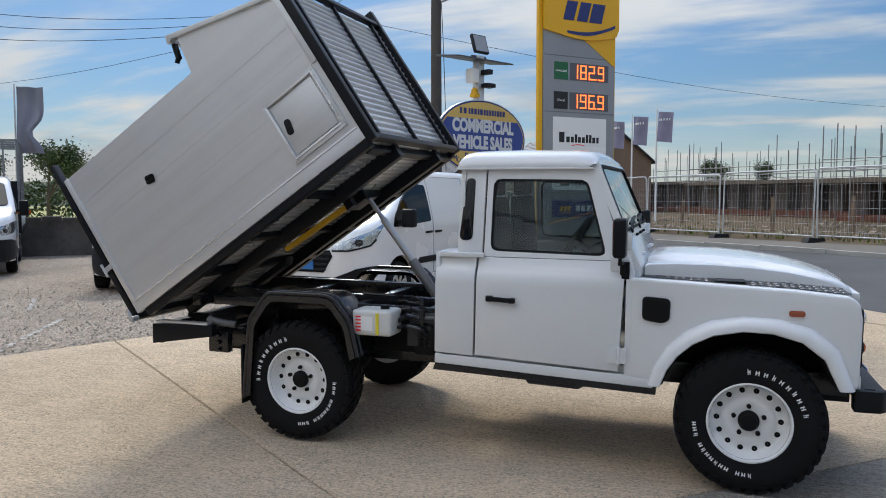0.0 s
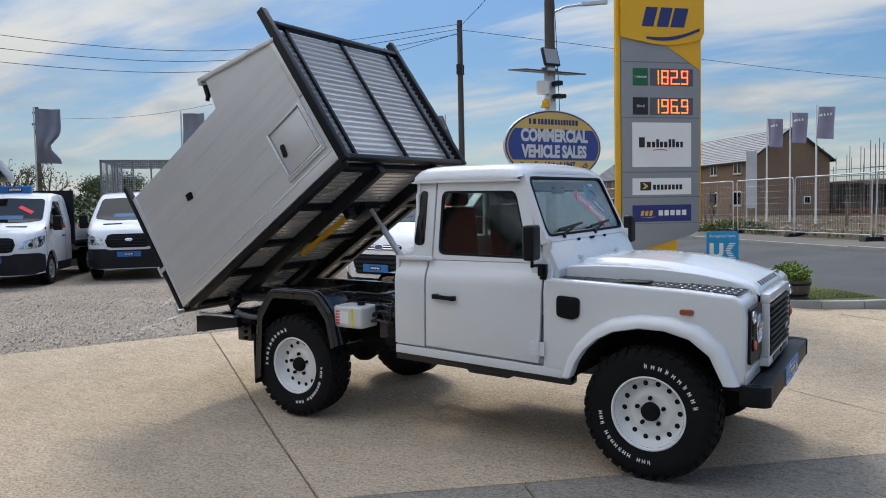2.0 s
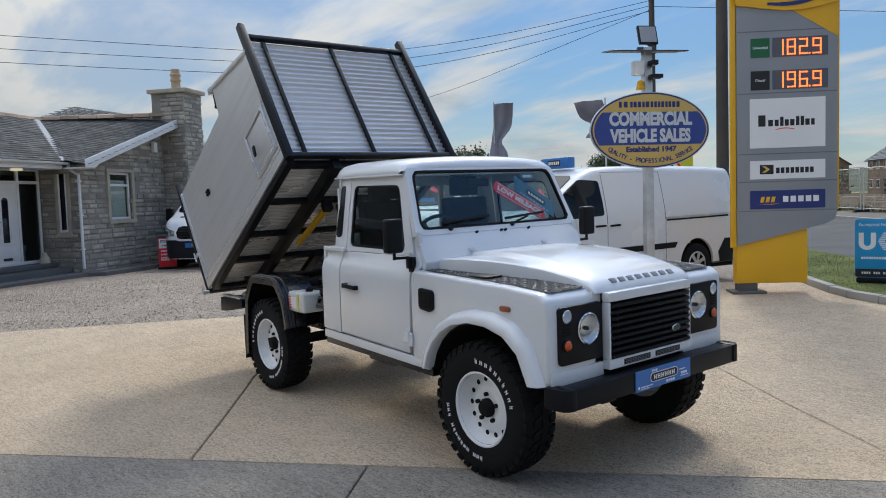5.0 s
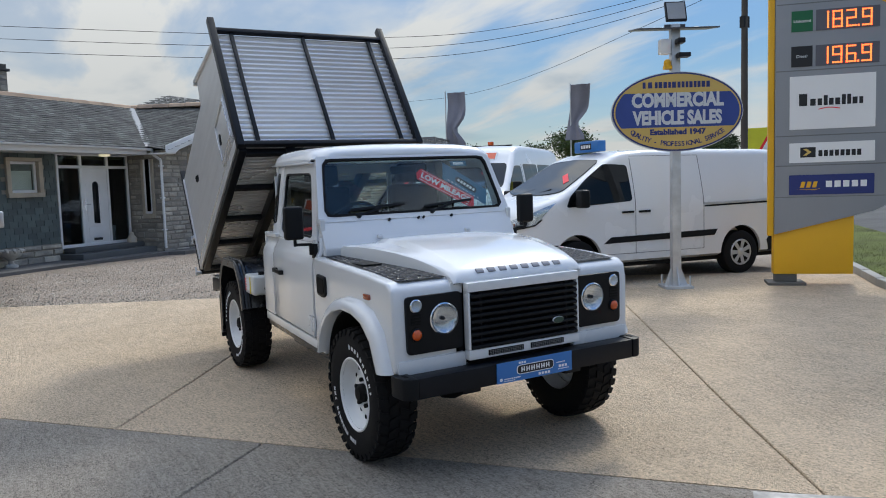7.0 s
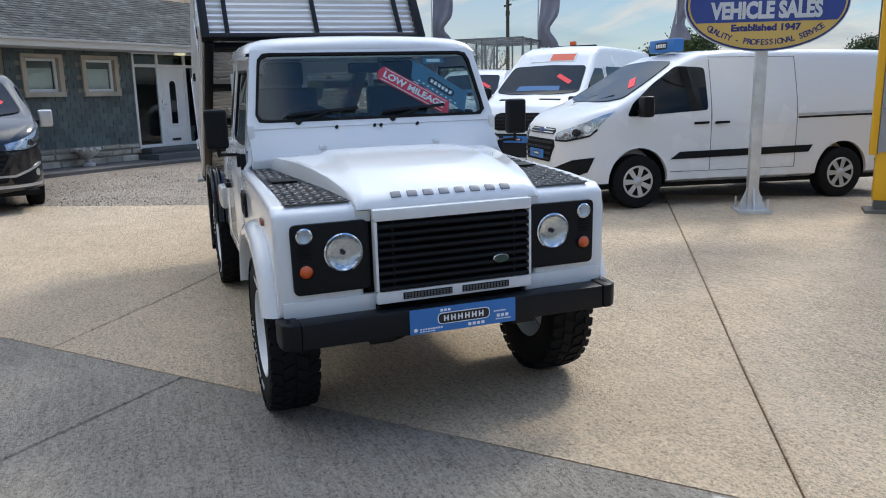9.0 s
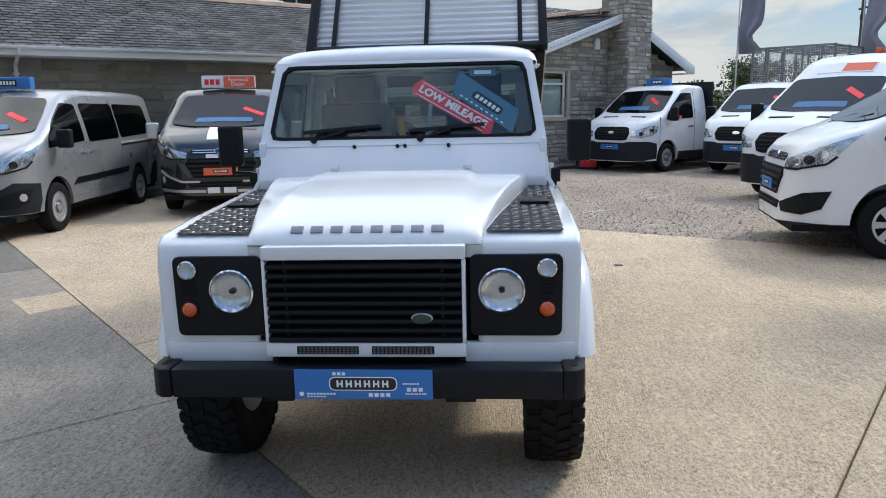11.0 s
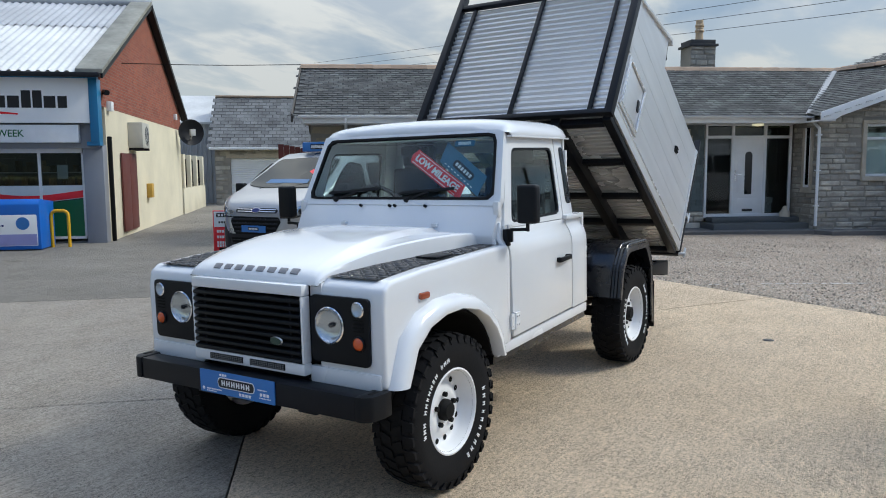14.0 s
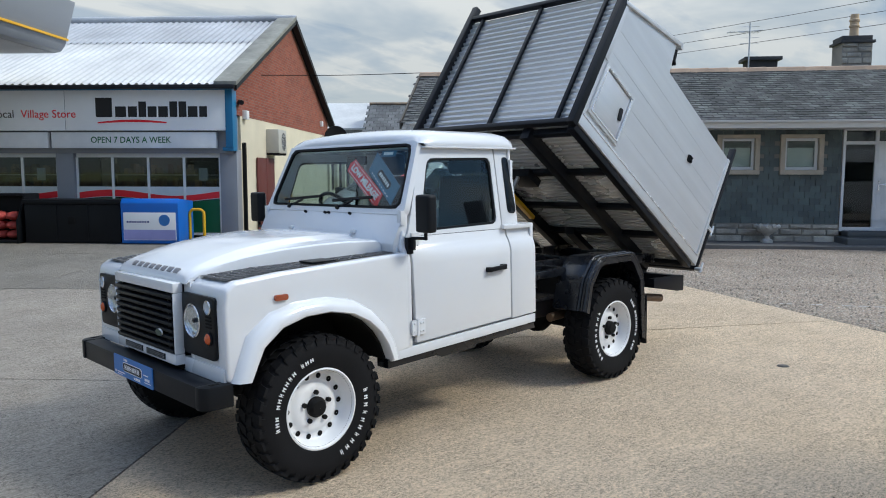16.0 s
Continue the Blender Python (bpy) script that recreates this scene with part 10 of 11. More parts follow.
for i in range(4):
    for j in range(3):
        bm = bmesh.new()
        bmesh.ops.create_icosphere(bm, subdivisions=2, radius=1.0, matrix=Matrix.Translation((0.24 + 0.34 * i, 0.28, 0.19 + 0.22 * j)) @ Matrix.Diagonal((0.17, 0.30, 0.11, 1)))
        part("log_bag", bm, surface("red net", (0.42, 0.06, 0.05), 0.7, grain=90, vary=0.3, bump=0.4), rk, "red netted bag")
hp = thing("hoop_barrier", in_shop(-0.92, -0.75), "yellow hooped steel guard rail", "barrier")
bm = bmesh.new()
tube(bm, [(0, 0, 0), (0, 0, 0.68), (0.02, 0, 0.74), (0.08, 0, 0.78), (0.26, 0, 0.78), (0.32, 0, 0.74), (0.34, 0, 0.68), (0.34, 0, 0)], 0.035, 12)
part("hoop", bm, YELLOWP, hp)


def a_board(m):
    ab = thing("pavement_sign", m, "red and white dealer pavement sign on a dark base", "sign", "pavement signs")
    bm = bmesh.new()
    box(bm, -0.02, 0.02, -0.27, 0.27, 0.06, 0.98)
    part("panel", bm, REDV, ab, bevel=0.006)
    bx("header", PAPER, ab, 0.021, 0.024, -0.25, 0.25, 0.66, 0.96)
    bx("header_panel", INK, ab, 0.024, 0.026, -0.20, 0.20, 0.85, 0.93)
    bm = bmesh.new()
    for i in range(6):
        box(bm, 0.026, 0.028, -0.17 + 0.06 * i, -0.13 + 0.06 * i, 0.87, 0.91)
    for (y0, y1, z) in ((-0.2, 0.02, 0.55), (-0.2, 0.1, 0.44), (-0.2, 0.16, 0.33), (-0.2, 0.05, 0.27)):
        n = int((y1 - y0) / 0.05)
        for i in range(n):
            box(bm, 0.021, 0.024, y0 + 0.05 * i, y0 + 0.05 * i + 0.036, z, z + 0.05)
    part("bars", bm, PAPER, ab)
    bm = bmesh.new()
    for i in range(7):
        box(bm, 0.024, 0.026, -0.16 + 0.05 * i, -0.125 + 0.05 * i, 0.73, 0.77)
    part("header_bars", bm, INK, ab)
    bx("base", PLASTIC, ab, -0.17, 0.17, -0.30, 0.30, 0.0, 0.07, 0.02)


a_board(pose(-14.85, 2.70, gz(-14.85, 2.70), 0, 0, -25) @ Matrix.Scale(0.80, 4))
a_board(pose(-4.67, -7.76, 0.0, 0, 0, 35) @ Matrix.Scale(0.92, 4))

# ---- poles, cables, flags ----
def pole(x, y, top, r, lamp=False, arms=False):
    ob = thing("utility_pole", Matrix.Translation((x, y, gz(x, y) - 0.05)), "tall dark wooden utility pole", "pole", "utility poles")
    bm = bmesh.new()
    rod(bm, (0, 0, 0), (0, 0, top), r, 12, r * 0.78)
    part("shaft", bm, POLEW, ob)
    bm = bmesh.new()
    box(bm, -0.08, 0.08, -0.14, 0.14, top - 1.9, top - 1.55)
    if arms:
        box(bm, -0.6, 0.6, -0.05, 0.05, top - 1.2, top - 1.08)
        box(bm, -0.5, 0.5, -0.05, 0.05, top - 0.4, top - 0.30)
    part("fitting", bm, PLASTIC_G, ob)
    if lamp:
        d = Vector((0.85, 0.55, 0))
        bm = bmesh.new()
        tube(bm, [(0, 0, 6.45), tuple(d * 0.4 + Vector((0, 0, 6.62))), tuple(d * 0.9 + Vector((0, 0, 6.68)))], 0.03)
        bar(bm, d * 0.8 + Vector((0, 0, 6.68)), d * 1.45 + Vector((0, 0, 6.72)), 0.14, 0.08)
        part("lamp_arm", bm, ZINC, ob, "street lamp arm")
    return ob


pole(-5.3, 12.7, 9.2, 0.15, True)
pole(-11.2, 18.1, 8.2, 0.12)
pole(-49.5, 24.4, 9.1, 0.16, arms=True)
wires = thing("overhead_cables", Matrix.Identity(4), "thin dark overhead cables", "cable")
runs = []
for dz in (0.0, -0.42, -0.85):
    runs.append([(-38, -36, 9.4 + dz), (-31, -20, 8.3 + dz), (-25, -4, 7.5 + dz), (-22, 3.3, 7.15 + dz), (-19.4, 10.8, 6.95 + dz * 0.9), (-15.5, 14.2, 7.15 + dz * 0.7), (-11.2, 18.1, 8.1 + dz * 0.4)])
runs.append([(-9.53, -10.45, 4.2), (-8.4, -12.3, 4.2), (-7.14, -14.22, 4.27)])
runs.append([(-11.2, 18.1, 8.0), (-8.2, 15.2, 8.1), (-5.3, 12.7, 9.0)])
runs.append([(-11.2, 18.1, 7.9), (4, 40, 6.9), (30, 70, 8.2)])
runs.append([(-5.3, 12.7, 9.1), (-5.1, 12.9, 4.0), (-5.1, 12.8, 0.2)])
runs.append([(-11.2, 18.1, 7.8), (-30.0, 21.0, 6.6), (-49.5, 24.4, 8.3)])
for run in runs:
    pts = [Vector(q) for q in run]
    for _ in range(3):
        pts = [pts[0]] + [a.lerp(b, k) for a, b in zip(pts, pts[1:]) for k in (0.25, 0.75)] + [pts[-1]]
    bm = bmesh.new()
    rows = []
    for i, p in enumerate(pts):
        d = (pts[min(i + 1, len(pts) - 1)] - pts[max(i - 1, 0)]).normalized()
        n1 = d.orthogonal().normalized() if abs(d.z) > 0.9 else d.cross(Vector((0, 0, 1))).normalized()
        n2 = d.cross(n1)
        rows.append([p + (n1 * math.cos(q) + n2 * math.sin(q)) * 0.009 for q in [2 * math.pi * k / 5 for k in range(5)]])
    grid(bm, rows, closed=True)
    part("cable", bm, UNDER, wires)


def banner(x, y, top, heading, w=0.62, drop=1.7, lean=0.0, seed=0):
    fl = thing("banner_flag", Matrix.Translation((x, y, gz(x, y))), "grey feather banner flag hanging on a tall pole", "flag", "banner flags")
    bm = bmesh.new()
    rod(bm, (0, 0, 0), (0, 0, top), 0.03, 8, 0.018)
    part("pole", bm, ZINC, fl)
    r = random.Random(seed)
    d = Vector((math.cos(radians(heading)), math.sin(radians(heading)), 0))
    s = Vector((-d.y, d.x, 0))
    bm = bmesh.new()
    rows = []
    ph = r.uniform(0, 6)
    for j in range(13):
        k = j / 12
        pinch = 1 - 0.45 * math.exp(-((k - 0.7) / 0.16) ** 2)
        rows.append([Vector((0, 0, top - 0.05 - drop * k)) + d * (0.04 + w * pinch * i / 8 + lean * k) + s * (0.09 * math.sin(i * 1.3 + ph + k * 3) * (i / 8) + 0.10 * math.sin(k * 5 + ph)) for i in range(9)])
    grid(bm, rows)
    part("cloth", bm, CLOTH, fl, smooth=70)


banner(-15.6, 9.5, 4.5, 40, seed=1)
banner(-13.2, 12.6, 4.55, 35, seed=2, lean=-0.2)
banner(-20.5, 7.9, 4.9, 60, seed=3, w=0.7)
banner(-7.4, 11.0, 3.9, 200, w=0.75, drop=0.9, seed=4, lean=-0.3)


def site_flag(x, y, top, heading, seed):
    fl = thing("flag", Matrix.Translation((x, y, 0.4)), "purple-grey builder's flag on a white pole", "flag", "site flags")
    bm = bmesh.new()
    rod(bm, (0, 0, 0), (0, 0, top), 0.05, 8, 0.03)
    part("pole", bm, UPVC, fl)
    d = Vector((math.cos(radians(heading)), math.sin(radians(heading)), 0))
    s = Vector((-d.y, d.x, 0))
    bm = bmesh.new()
    grid(bm, [[Vector((0, 0, top - 0.08 - 1.35 * j / 6 - 0.12 * i / 8)) + d * (0.05 + 0.95 * i / 8) + s * (0.07 * math.sin(i * 0.9 + j * 0.3 + seed)) for i in range(9)] for j in range(7)])
    c = part("cloth", bm, surface("site flag cloth", (0.23, 0.22, 0.33), 0.8, vary=0.2), fl, smooth=70)
    bm = bmesh.new()
    for i in range(5):
        p = Vector((0, 0, top - 0.52)) + d * (0.22 + 0.12 * i) + s * (0.07 * math.sin((0.17 + 0.12 * i) / 0.95 * 8 * 0.9 + 0.6 + seed))
        for e in (-0.02, 0.02):
            bm.faces.new([bm.verts.new(p + d * a + Vector((0, 0, b)) + s * e) for a, b in ((0, 0), (0.07, 0), (0.07, 0.1), (0, 0.1))])
    part("bars", bm, PAPER, c)


board = thing("site_board", Matrix.Translation((-3.1, 27.3, 0.4)) @ pose(0, 0, 0, 0, 0, -70), "tall pale grey site board on two posts", "sign")
bx("panel", surface("pale grey board", (0.55, 0.56, 0.58), 0.6, vary=0.08), board, -0.02, 0.02, -0.20, 0.20, 0.95, 3.25, 0.0)
for k in (-0.18, 0.18):
    bx("post", ZINC, board, -0.05, -0.02, k - 0.03, k + 0.03, -0.3, 3.3)
for k in range(5):
    bx("batten", ZINC, board, 0.02, 0.03, -0.20, 0.20, 1.05 + 0.5 * k, 1.08 + 0.5 * k)
for i, (fx, fy) in enumerate(((-3.7, 34.5), (-2.4, 32.6), (-1.15, 31.0))):
    site_flag(fx, fy, 5.3, -40, i)

# ---- wire fence panels along the far pavement ----
def fence_panel():
    fp = thing("fence_panel", Matrix.Identity(4), "galvanised wire site fence panel on block feet", "fence", "site fence panels")
    bm = bmesh.new()
    tube(bm, [(0.04, 0, 0.1), (0.04, 0, 1.92), (0.10, 0, 2.0), (3.35, 0, 2.0), (3.41, 0, 1.92), (3.41, 0, 0.1)], 0.021, 8)
    rod(bm, (0.04, 0, 0.18), (3.41, 0, 0.18), 0.018, 8)
    part("frame", bm, ZINC, fp)
    bm = bmesh.new()
    for i in range(30):
        rod(bm, (0.1 + 0.113 * i, 0, 0.18), (0.1 + 0.113 * i, 0, 1.98), 0.0022, 3)
    for i in range(9):
        rod(bm, (0.04, 0, 0.3 + 0.21 * i), (3.41, 0, 0.3 + 0.21 * i), 0.0022, 3)
    tagged(part("wire_mesh", bm, ZINC, fp, smooth=0), "", "", "", "stuff")
    bm = bmesh.new()
    prism(bm, [(-0.35, 0.0), (0.35, 0.0), (0.28, 0.13), (-0.28, 0.13)], -0.10, 0.12, "x")
    part("foot", bm, PLASTIC_G, fp)
    return fp


FU = 14.95
fp0 = fence_panel()
for k in range(22):
    v = -18 + 3.5 * k
    m = Matrix.Translation(site(FU + 0.04 * math.sin(k * 2.1), v, rise(v) + 0.33)) @ pose(0, 0, 0, 1.5 * math.sin(k * 1.7), 0, SITE + 90 + 1.2 * math.sin(k * 2.9))
    if k == 0:
        fp0.matrix_basis = m
    else:
        copy_thing(fp0, m)
bm = bmesh.new()
for k in range(14):
    v, u = rg.uniform(2, 34), rg.uniform(16, 24)
    rod(bm, site(u, v, 0.4), site(u + rg.uniform(-0.05, 0.05), v, 0.4 + rg.uniform(1.0, 1.7)), 0.07, 6)
tagged(part("timber_posts", bm, WOOD, None), "rough timber stakes standing in the soil", "post", "", "stuff")
# weeds and rubble on the site
bm = bmesh.new()
for k in range(2600):
    v, u = rg.uniform(-6, 40), 15.2 + 9 * rg.random() ** 2
    p = site(u, v, rise(v) + 0.36)
    h, a = rg.uniform(0.05, 0.32), rg.uniform(0, 6.3)
    d = Vector((math.cos(a), math.sin(a), 0)) * 0.03
    bm.faces.new((bm.verts.new(p - d), bm.verts.new(p + d), bm.verts.new(p + Vector((rg.uniform(-0.1, 0.1), rg.uniform(-0.1, 0.1), h)))))
for k in range(1500):
    a = rg.random()
    p = Vector((-4.6, 25.3, 0.50)).lerp(Vector((-2.3, 25.8, 0.50)), a) + Vector((rg.gauss(0, 0.18), rg.gauss(0, 0.25), 0.45 * rg.random() * math.sin(math.pi * (0.1 + 0.8 * a))))
    d, e = (Vector((rg.uniform(-1, 1), rg.uniform(-1, 1), rg.uniform(-1, 1))).normalized() * rg.uniform(0.03, 0.07) for _ in range(2))
    bm.faces.new([bm.verts.new(p + q) for q in (d, e * 0.6, -d, -e * 0.6)])
tagged(part("weeds", bm, GRASS, smooth=0), "straggling weeds along the site fence", "grass", "", "stuff")
bm = bmesh.new()
for k in range(500):
    v, u = rg.uniform(-6, 36), rg.uniform(15.6, 27)
    r = rg.uniform(0.04, 0.2)
    bmesh.ops.create_icosphere(bm, subdivisions=1, radius=r, matrix=Matrix.Translation(site(u, v, rise(v) + 0.45)) @ pose(0, 0, 0, rg.uniform(0, 90), rg.uniform(0, 90), 0) @ Matrix.Diagonal((1, rg.uniform(0.5, 1), rg.uniform(0.3, 0.7), 1)))
tagged(part("rubble", bm, surface("site clods", (0.24, 0.19, 0.145), 0.95, vary=0.3, island=0.5), smooth=0), "broken rubble and clods on the soil", "rubble", "", "stuff")

# ---- houses and the site beyond the road ----
HOUSEB = surface("house brick", (0.235, 0.155, 0.105), 0.9, grain=6, vary=0.15, stain=0.4)
TILE_L = surface("pale roof tile", (0.30, 0.30, 0.31), 0.8, grain=8, vary=0.15)
TILE_D = surface("dark roof tile", (0.09, 0.10, 0.12), 0.8, grain=8, vary=0.15)


def tiled(bm, p, along, up, n, rows_):
    """A tiled roof slope: stepped courses."""
    for r in range(rows_):
        k0, k1 = r / rows_, (r + 1) / rows_
        a, b = p + up * k0, p + up * k1
        nrm = along.cross(up).normalized() * 0.05
        if nrm.z < 0:
            nrm = -nrm
        v = [bm.verts.new(q) for q in (a + nrm, a + along + nrm, b + along + nrm * 0.2, b + nrm * 0.2)]
        bm.faces.new(v)
        w = [bm.verts.new(q) for q in (a, a + along)]
        bm.faces.new((v[0], w[0], w[1], v[1]))


def brick_house(m, length, half, eave, ridge, tile, label, storeys=2, bays=4, porch=False):
    h = thing("brick_house", m, label, "house", "new houses")
    bm = bmesh.new()
    prism(bm, [(-half, 0), (half, 0), (half, eave), (0, ridge - 0.15), (-half, eave)], 0, length, "y")
    part("wall", bm, HOUSEB, h)
    bm = bmesh.new()
    o = 0.35
    sl = (ridge - eave) / half
    for s in (-1, 1):
        tiled(bm, Vector((s * (half + o), -0.25, eave - o * sl)), Vector((0, length + 0.5, 0)), Vector((-s * (half + o), 0, ridge - eave + o * sl)), 1, 16)
    tagged(part("roof", bm, tile, h, smooth=0), kind="stuff")
    bm = bmesh.new()
    for s in (-1, 1):
        for yy in (-0.27, length + 0.23):
            prism(bm, [(s * (half + o), eave - o * sl - 0.12), (0, ridge - 0.12), (0, ridge + 0.05), (s * (half + o), eave - o * sl + 0.05)], yy, yy + 0.05, "y")
        box(bm, *sorted((s * (half + o - 0.1), s * (half + o))), -0.2, length + 0.2, eave - o * sl - 0.1, eave - o * sl + 0.02)
    part("verge", bm, surface("dark fascia paint", (0.03, 0.03, 0.035), 0.5), h)
    for st in range(storeys):
        for b in range(bays):
            y = length * (b + 0.5) / bays
            z = 0.95 + 2.55 * st
            for s in (-1, 1):
                wn_ = bx("window", UPVC, h, *sorted((s * half - 0.02, s * (half + 0.03))), y - 0.55, y + 0.55, z, z + 1.15, 0.01)
                for q in (-0.27, 0.27):
                    bx("pane", GLASS_B, wn_, *sorted((s * (half + 0.031), s * (half + 0.036))), y + q - 0.22, y + q + 0.22, z + 0.08, z + 1.07)
                bx("sill", SANDST, wn_, *sorted((s * half, s * (half + 0.08))), y - 0.6, y + 0.6, z - 0.1, z)
    d = bx("door", INK, h, -half - 0.04, -half + 0.02, length * 0.36, length * 0.36 + 0.95, 0.05, 2.1, 0.01)
    sg = bx("gable_window", UPVC, h, 1.2, 1.8, -0.03, 0.02, 1.0, 1.6, 0.01)
    bx("pane", GLASS_B, sg, 1.27, 1.73, -0.036, -0.031, 1.07, 1.53)
    return h


def along_road(x, y, z=0.35):
    """A house frame at a place: y along the road, x away from it."""
    return Matrix.Translation((x, y, z)) @ pose(0, 0, 0, 0, 0, SITE)


brick_house(along_road(-6.1, 60.0), 14, 3.5, 4.65, 7.05, TILE_L, "new brick house with pale tiled roof across the road")
brick_house(along_road(-31.5, 104.0), 9, 4.6, 4.9, 7.9, TILE_D, "new brick house with dark tiled roof")
brick_house(Matrix.Translation((-29.0, 95.5, 0.35)) @ pose(0, 0, 0, 0, 0, SITE - 90), 5, 2.6, 4.6, 6.6, TILE_D, "projecting gabled wing of a new house", bays=1)
brick_house(along_road(-54.0, 121.5), 16, 4.2, 5.0, 7.8, TILE_D, "new brick house further along the road")
# scaffolding and half-built walls
cons = thing("building_site", Matrix.Identity(4), "half-built brick houses ringed with scaffolding", "building")
for (u, v0, v1, hgt) in ((31.0, 8, 22, 2.4), (37.0, 24, 38, 2.6), (33.0, -8, 4, 2.5), (43.0, 41, 58, 2.9)):
    bm = bmesh.new()
    prism(bm, [(u, v0), (u + 7, v0), (u + 7, v1), (u, v1)], 0.3, hgt * 0.35, "z", M_SITE)
    part("brick_wall", bm, surface("raw brick", (0.20, 0.085, 0.055), 0.9, vary=0.25), cons)
    n = int((v1 - v0) / 2)
    for i in range(n):
        vv = v0 + (v1 - v0) * (i + 0.15) / n
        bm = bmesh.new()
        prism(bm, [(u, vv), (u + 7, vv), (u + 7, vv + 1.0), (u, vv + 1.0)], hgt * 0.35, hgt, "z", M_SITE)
        # shade is put into the pier colour: darker than the raw brick below
        part("brick_pier", bm, surface("block darkened for shade", (0.12, 0.10, 0.09), 0.9, vary=0.25), cons)
    bm = bmesh.new()
    prism(bm, [(u - 1.1, v0 - 0.5), (u + 8, v0 - 0.5), (u + 8, v1 + 0.5), (u - 1.1, v1 + 0.5)], hgt, hgt + 0.22, "z", M_SITE)
    part("platform", bm, surface("scaffold boards", (0.16, 0.13, 0.10), 0.9, vary=0.3), cons)
    bm = bmesh.new()
    m2 = int((v1 - v0) / 1.5)
    for i in range(m2 + 1):
        vv = v0 + (v1 - v0) * i / m2
        for uu in (u - 1.1, u - 0.1, u + 8):
            rod(bm, site(uu, vv, 0.3), site(uu, vv, hgt + rg.uniform(0.9, 3.4)), 0.03, 5)
    for z in (hgt + 0.6, hgt + 1.15):
        rod(bm, site(u - 1.1, v0, z), site(u - 1.1, v1, z), 0.03, 5)
        rod(bm, site(u + 8, v0, z), site(u + 8, v1, z), 0.03, 5)
    tagged(part("scaffold_tube", bm, surface("weathered tube", (0.26, 0.265, 0.27), 0.5, 0.4, vary=0.2), cons), "", "", "", "stuff")
bd = thing("timber_hoarding", Matrix.Translation(site(24.5, 7.0, 0.3)) @ pose(0, 0, 0, 0, 0, SITE + 90), "tall brown timber hoarding box on the site", "hoarding")
for i in range(8):
    bx("board", PLYW, bd, 0.42 * i, 0.42 * i + 0.405, -0.03, 0.03, 0.0, 2.3)
pipe = thing("waste_bin", Matrix.Translation(site(22.0, 9.3, 0.42)), "dark grey waste bin on the site", "bin")
bm = bmesh.new()
lathe(bm, [(0.001, 0), (0.24, 0), (0.3, 0.8), (0.27, 0.8), (0.25, 0.7)], 16, "z")
part("tub", bm, PLASTIC_G, pipe)
# boundary wall behind the yard
bwall = thing("boundary_wall", Matrix.Identity(4), "low dark stone boundary wall behind the parked trucks", "wall", "", "structure")
bm = bmesh.new()
prism(bm, [(-34, 19.0), (3.5, 19.0), (3.5, 19.35), (-34, 19.35)], 0.05, 1.05, "z", M_SITE)
part("wall_core", bm, surface("dark wall stone", (0.10, 0.09, 0.08), 0.95, grain=7, vary=0.4, bump=0.9), bwall)
bm = bmesh.new()
for k in range(76):
    u = -34 + 0.495 * k
    prism(bm, [(u, 18.96), (u + 0.47, 18.96), (u + 0.47, 19.4), (u, 19.4)], 1.05, 1.05 + rg.uniform(0.06, 0.14), "z", M_SITE)
part("coping", bm, surface("dark wall stone", (0.10, 0.09, 0.08), 0.95), bwall)
# warning sign by the road
ws = thing("road_sign", facing(-12.4, 20.9, 0.2, -62), "yellow-backed triangular road warning sign", "sign")
bm = bmesh.new()
rod(bm, (0, 0, -0.03), (0, 2.1, -0.03), 0.035, 8)
part("post", bm, ZINC, ws)
bm = bmesh.new()
prism(bm, rect(-0.75, 0.75, 1.9, 3.1), -0.01, 0.01, "z")
part("backing", bm, surface("fluorescent yellow", (0.62, 0.62, 0.03), 0.5), ws)
bm = bmesh.new()
prism(bm, [(-0.5, 2.05), (0.5, 2.05), (0.0, 2.95)], 0.01, 0.014, "z")
part("triangle", bm, REDV, ws)
bm = bmesh.new()
prism(bm, [(-0.34, 2.15), (0.34, 2.15), (0.0, 2.76)], 0.014, 0.017, "z")
part("triangle_face", bm, PAPER, ws)
bm = bmesh.new()
prism(bm, rect(-0.04, 0.04, 2.25, 2.6), 0.017, 0.019, "z")
part("symbol", bm, INK, ws)


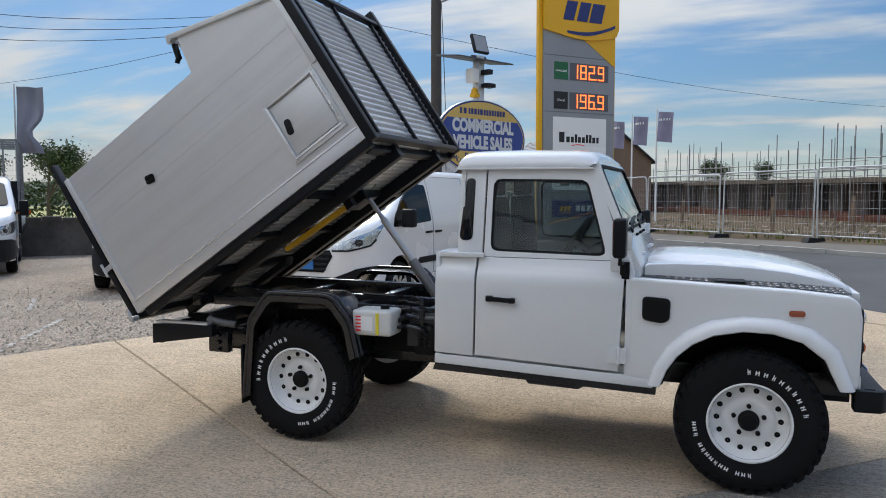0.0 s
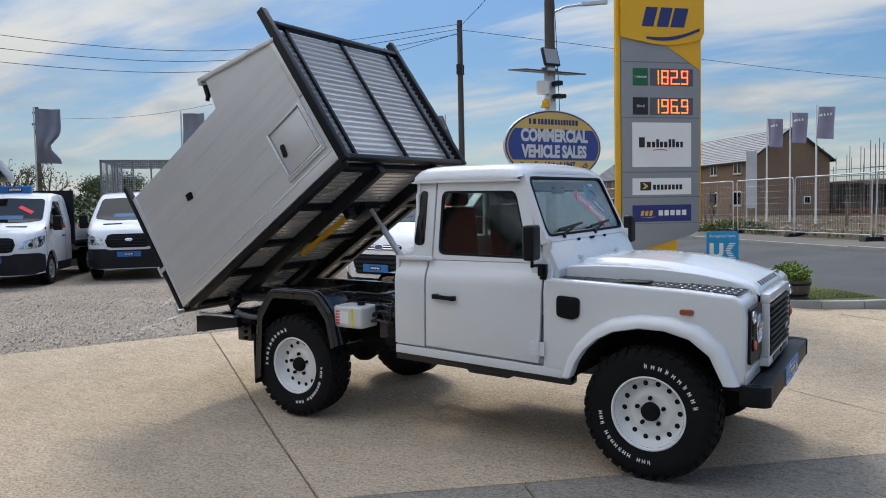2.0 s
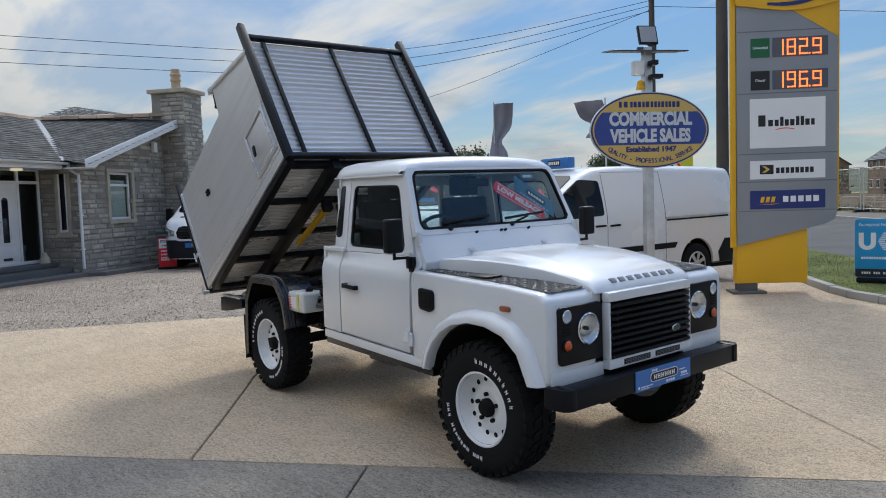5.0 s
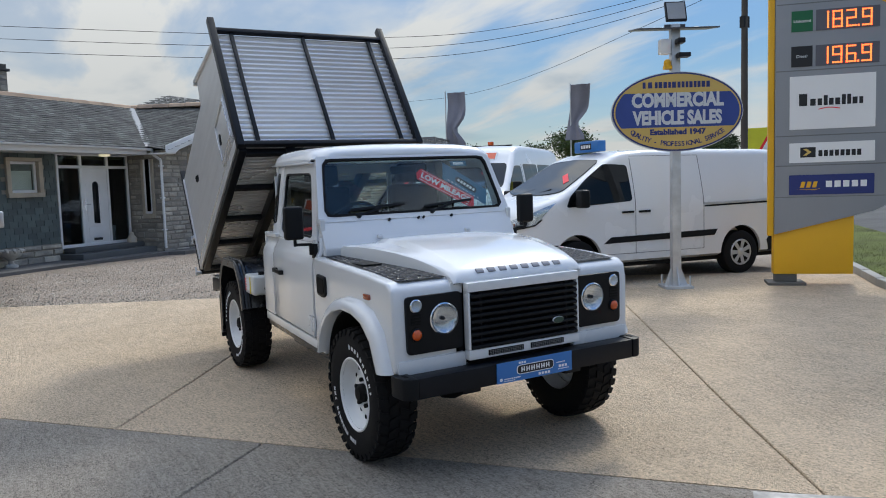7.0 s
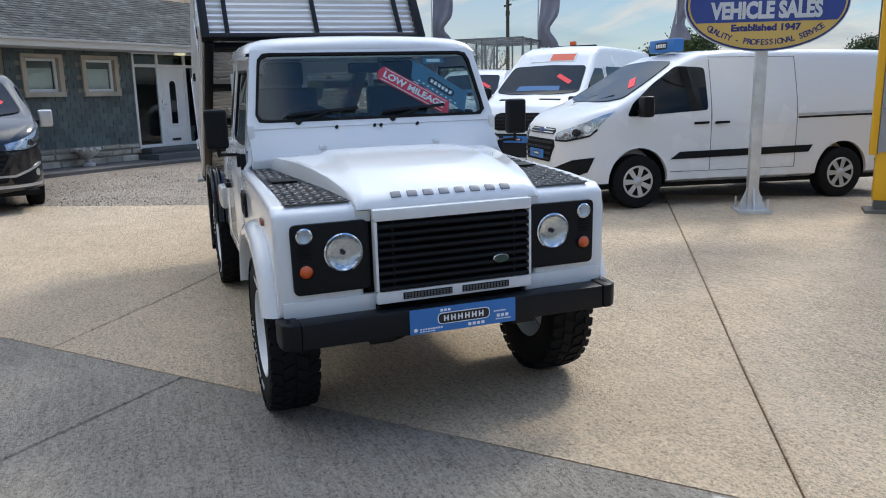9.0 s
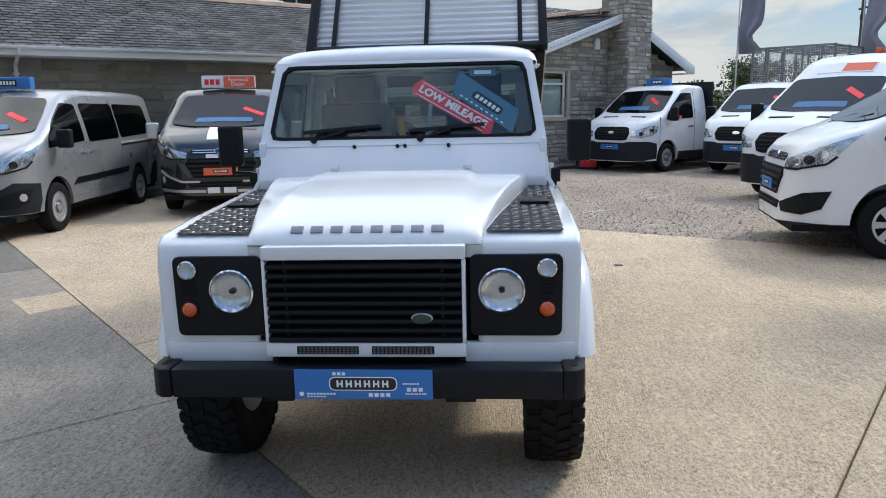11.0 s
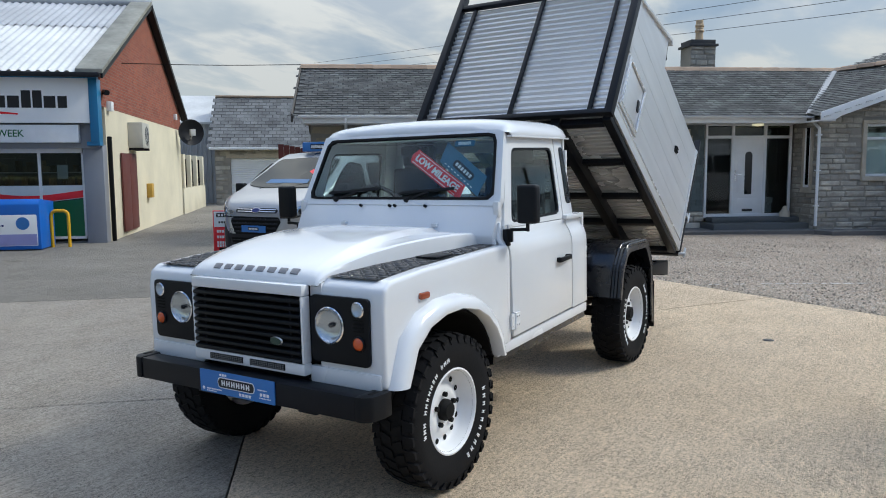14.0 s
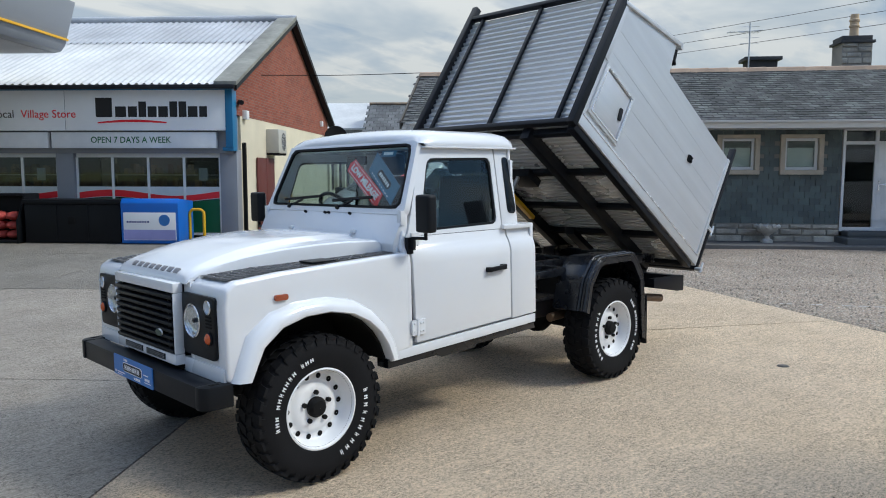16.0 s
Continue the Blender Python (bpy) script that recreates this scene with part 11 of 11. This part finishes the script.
# ---- trees ----
def tree(x, y, h, seed, bare=False, z=0.0, leaves=2600, squash=1.0):
    t = thing("tree", Matrix.Translation((x, y, z)) @ Matrix.Diagonal((squash, squash, 1, 1)), "sparse open-crowned tree with thin branches" if bare else "broad green tree with an uneven leafy crown", "tree", "trees")
    r = random.Random(seed)
    bm = bmesh.new()
    tips = []

    def limb(p, d, ln, rad, lev):
        q = p + d * ln
        rod(bm, p, q, rad, 6, rad * 0.66)
        if lev == 0:
            tips.append(q)
            return
        tips.append(p.lerp(q, 0.8)) if lev < 3 else None
        for i in range(r.choice((2, 3, 3))):
            e = (d + Vector((r.uniform(-1, 1), r.uniform(-1, 1), r.uniform(-0.25, 0.6))) * 0.75).normalized()
            limb(q, e, ln * r.uniform(0.62, 0.86), rad * 0.62, lev - 1)
    limb(Vector((0, 0, -0.1)), Vector((r.uniform(-0.05, 0.05), 0, 1)).normalized(), h * (0.22 if bare else 0.26), h * 0.022, 5 if bare else 4)
    part("trunk", bm, BARK, t)
    bm = bmesh.new()
    n = leaves * 2 if not bare else leaves // 5
    for i in range(n):
        c = r.choice(tips) + Vector((r.gauss(0, 1), r.gauss(0, 1), r.gauss(0, 0.8))) * h * (0.055 if not bare else 0.03)
        s = h * (r.uniform(0.009, 0.019) if not bare else r.uniform(0.006, 0.012))
        a, b = Vector((r.uniform(-1, 1), r.uniform(-1, 1), r.uniform(-1, 1))).normalized(), Vector((r.uniform(-1, 1), r.uniform(-1, 1), r.uniform(-1, 1))).normalized()
        b = a.cross(b).normalized()
        bm.faces.new([bm.verts.new(c + q) for q in (a * s, b * s * 0.6, -a * s, -b * s * 0.6)])
    tagged(part("crown", bm, LEAF, t, smooth=0), "", "", "", "stuff")


tree(-32, 13.0, 6.2, 3, bare=True)
tree(-34, 15.5, 5.6, 8, bare=True)
tree(-46, 57, 7.5, 4)
tree(-40, 60, 5.0, 12)
tree(-42, 35, 6.8, 5)
tree(-50, 32, 6.0, 6)
tree(-58, 45, 7.0, 7)
tree(-62, 38, 6.5, 15)
tree(-55, 20, 6.5, 16)
tree(-60, 5, 6.5, 17)
tree(1.7, 134.5, 11.0, 9, squash=0.5)
tree(9.5, 134.5, 9.5, 10, squash=0.55)
tree(-20, 100, 9.0, 11)
bm = bmesh.new()
for k in range(22000):
    a = rg.random()
    p = Vector((-70, 2, 0)).lerp(Vector((-38, 90, 0)), a) + Vector((rg.uniform(-2.5, 2.5), rg.uniform(-2.5, 2.5), 0))
    hgt = 3.2 + 1.6 * noise.noise(Vector((a * 22, 0, 0))) + 1.0 * noise.noise(Vector((a * 70, 3, 0)))
    c = p + Vector((0, 0, hgt * rg.random() ** 0.7))
    s = rg.uniform(0.11, 0.22)
    d, e = Vector((rg.uniform(-1, 1), rg.uniform(-1, 1), rg.uniform(-1, 1))).normalized() * s, Vector((rg.uniform(-1, 1), rg.uniform(-1, 1), rg.uniform(-1, 1))).normalized() * s
    bm.faces.new([bm.verts.new(c + q) for q in (d, e, -d, -e)])
tagged(part("hedge", bm, LEAF, smooth=0), "distant dark field hedge and woodland edge", "hedge", "", "stuff")


# low hills that close the view beyond the fields
bm = bmesh.new()
rows = []
for i in range(90):
    a = radians(20 + 2.0 * i)
    h = 8.5 + 2.5 * noise.noise(Vector((i * 0.13, 0, 0))) + 1.0 * noise.noise(Vector((i * 0.7, 5, 0)))
    rows.append([(math.cos(a) * r, math.sin(a) * r, z) for r, z in ((230, -0.3), (255, h * 0.45), (285, h * 0.85), (320, h), (380, h * 0.6))])
grid(bm, rows)
tagged(part("hill", bm, surface("far farmland", (0.06, 0.07, 0.04), 0.95, grain=0.05, vary=0.35, stain=0.012), None), "low distant green hills beyond the houses", "hill", "", "structure")


# ---- loose pieces of one name become parts of their own ----
def split_pieces(ob, name):
    """Gives every loose piece of a joined part its own mesh under the same parent."""
    src = bmesh.new()
    src.from_mesh(ob.data)
    left, groups_ = set(src.faces), []
    while left:
        stack, piece = [left.pop()], []
        while stack:
            f = stack.pop()
            piece.append(f)
            for v in f.verts:
                for g in v.link_faces:
                    if g in left:
                        left.remove(g)
                        stack.append(g)
        groups_.append(sorted(f.index for f in piece))
    if not 2 <= len(groups_) <= 60:
        src.free()
        return
    for g in groups_:
        keep = set(g)
        bm = src.copy()
        bmesh.ops.delete(bm, geom=[f for f in bm.faces if f.index not in keep], context="FACES")
        me = bpy.data.meshes.new(name)
        bm.to_mesh(me)
        bm.free()
        for mt in ob.data.materials:
            me.materials.append(mt)
        o = new(name, me)
        o.parent = ob.parent
        o.matrix_basis = ob.matrix_basis
        tagged(o)
    src.free()
    bpy.data.objects.remove(ob)


SINGLE = {"chassis": "chassis_rail", "hydraulic_pump": "hydraulic_pump", "hood_latch": "hood_latch", "door_latch": "door_latch", "sign_bars": "sign_bar", "bars": "bar", "header_bars": "header_bar", "plate_bars": "plate_bar",
          "rim_ornament": "rim_ornament", "fitting": "fitting", "vent_hole": "vent_hole", "wheel_nut": "wheel_nut", "sign_name": "name_bar", "name_mark": "name_bar", "verge": "bargeboard", "cctv_camera": "cctv_camera", "lamp_vents": "lamp_vent", "ram_bracket": "ram_bracket", "slat_rib": "slat_rib", "screen_bracket": "screen_bracket",
          "wiper": "wiper", "bonnet_vents": "bonnet_vent"}
for ob in [o for o in bpy.data.objects if o.type == "MESH" and o.name.split(".")[0] in SINGLE and not o.children]:
    split_pieces(ob, SINGLE[ob.name.split(".")[0]])
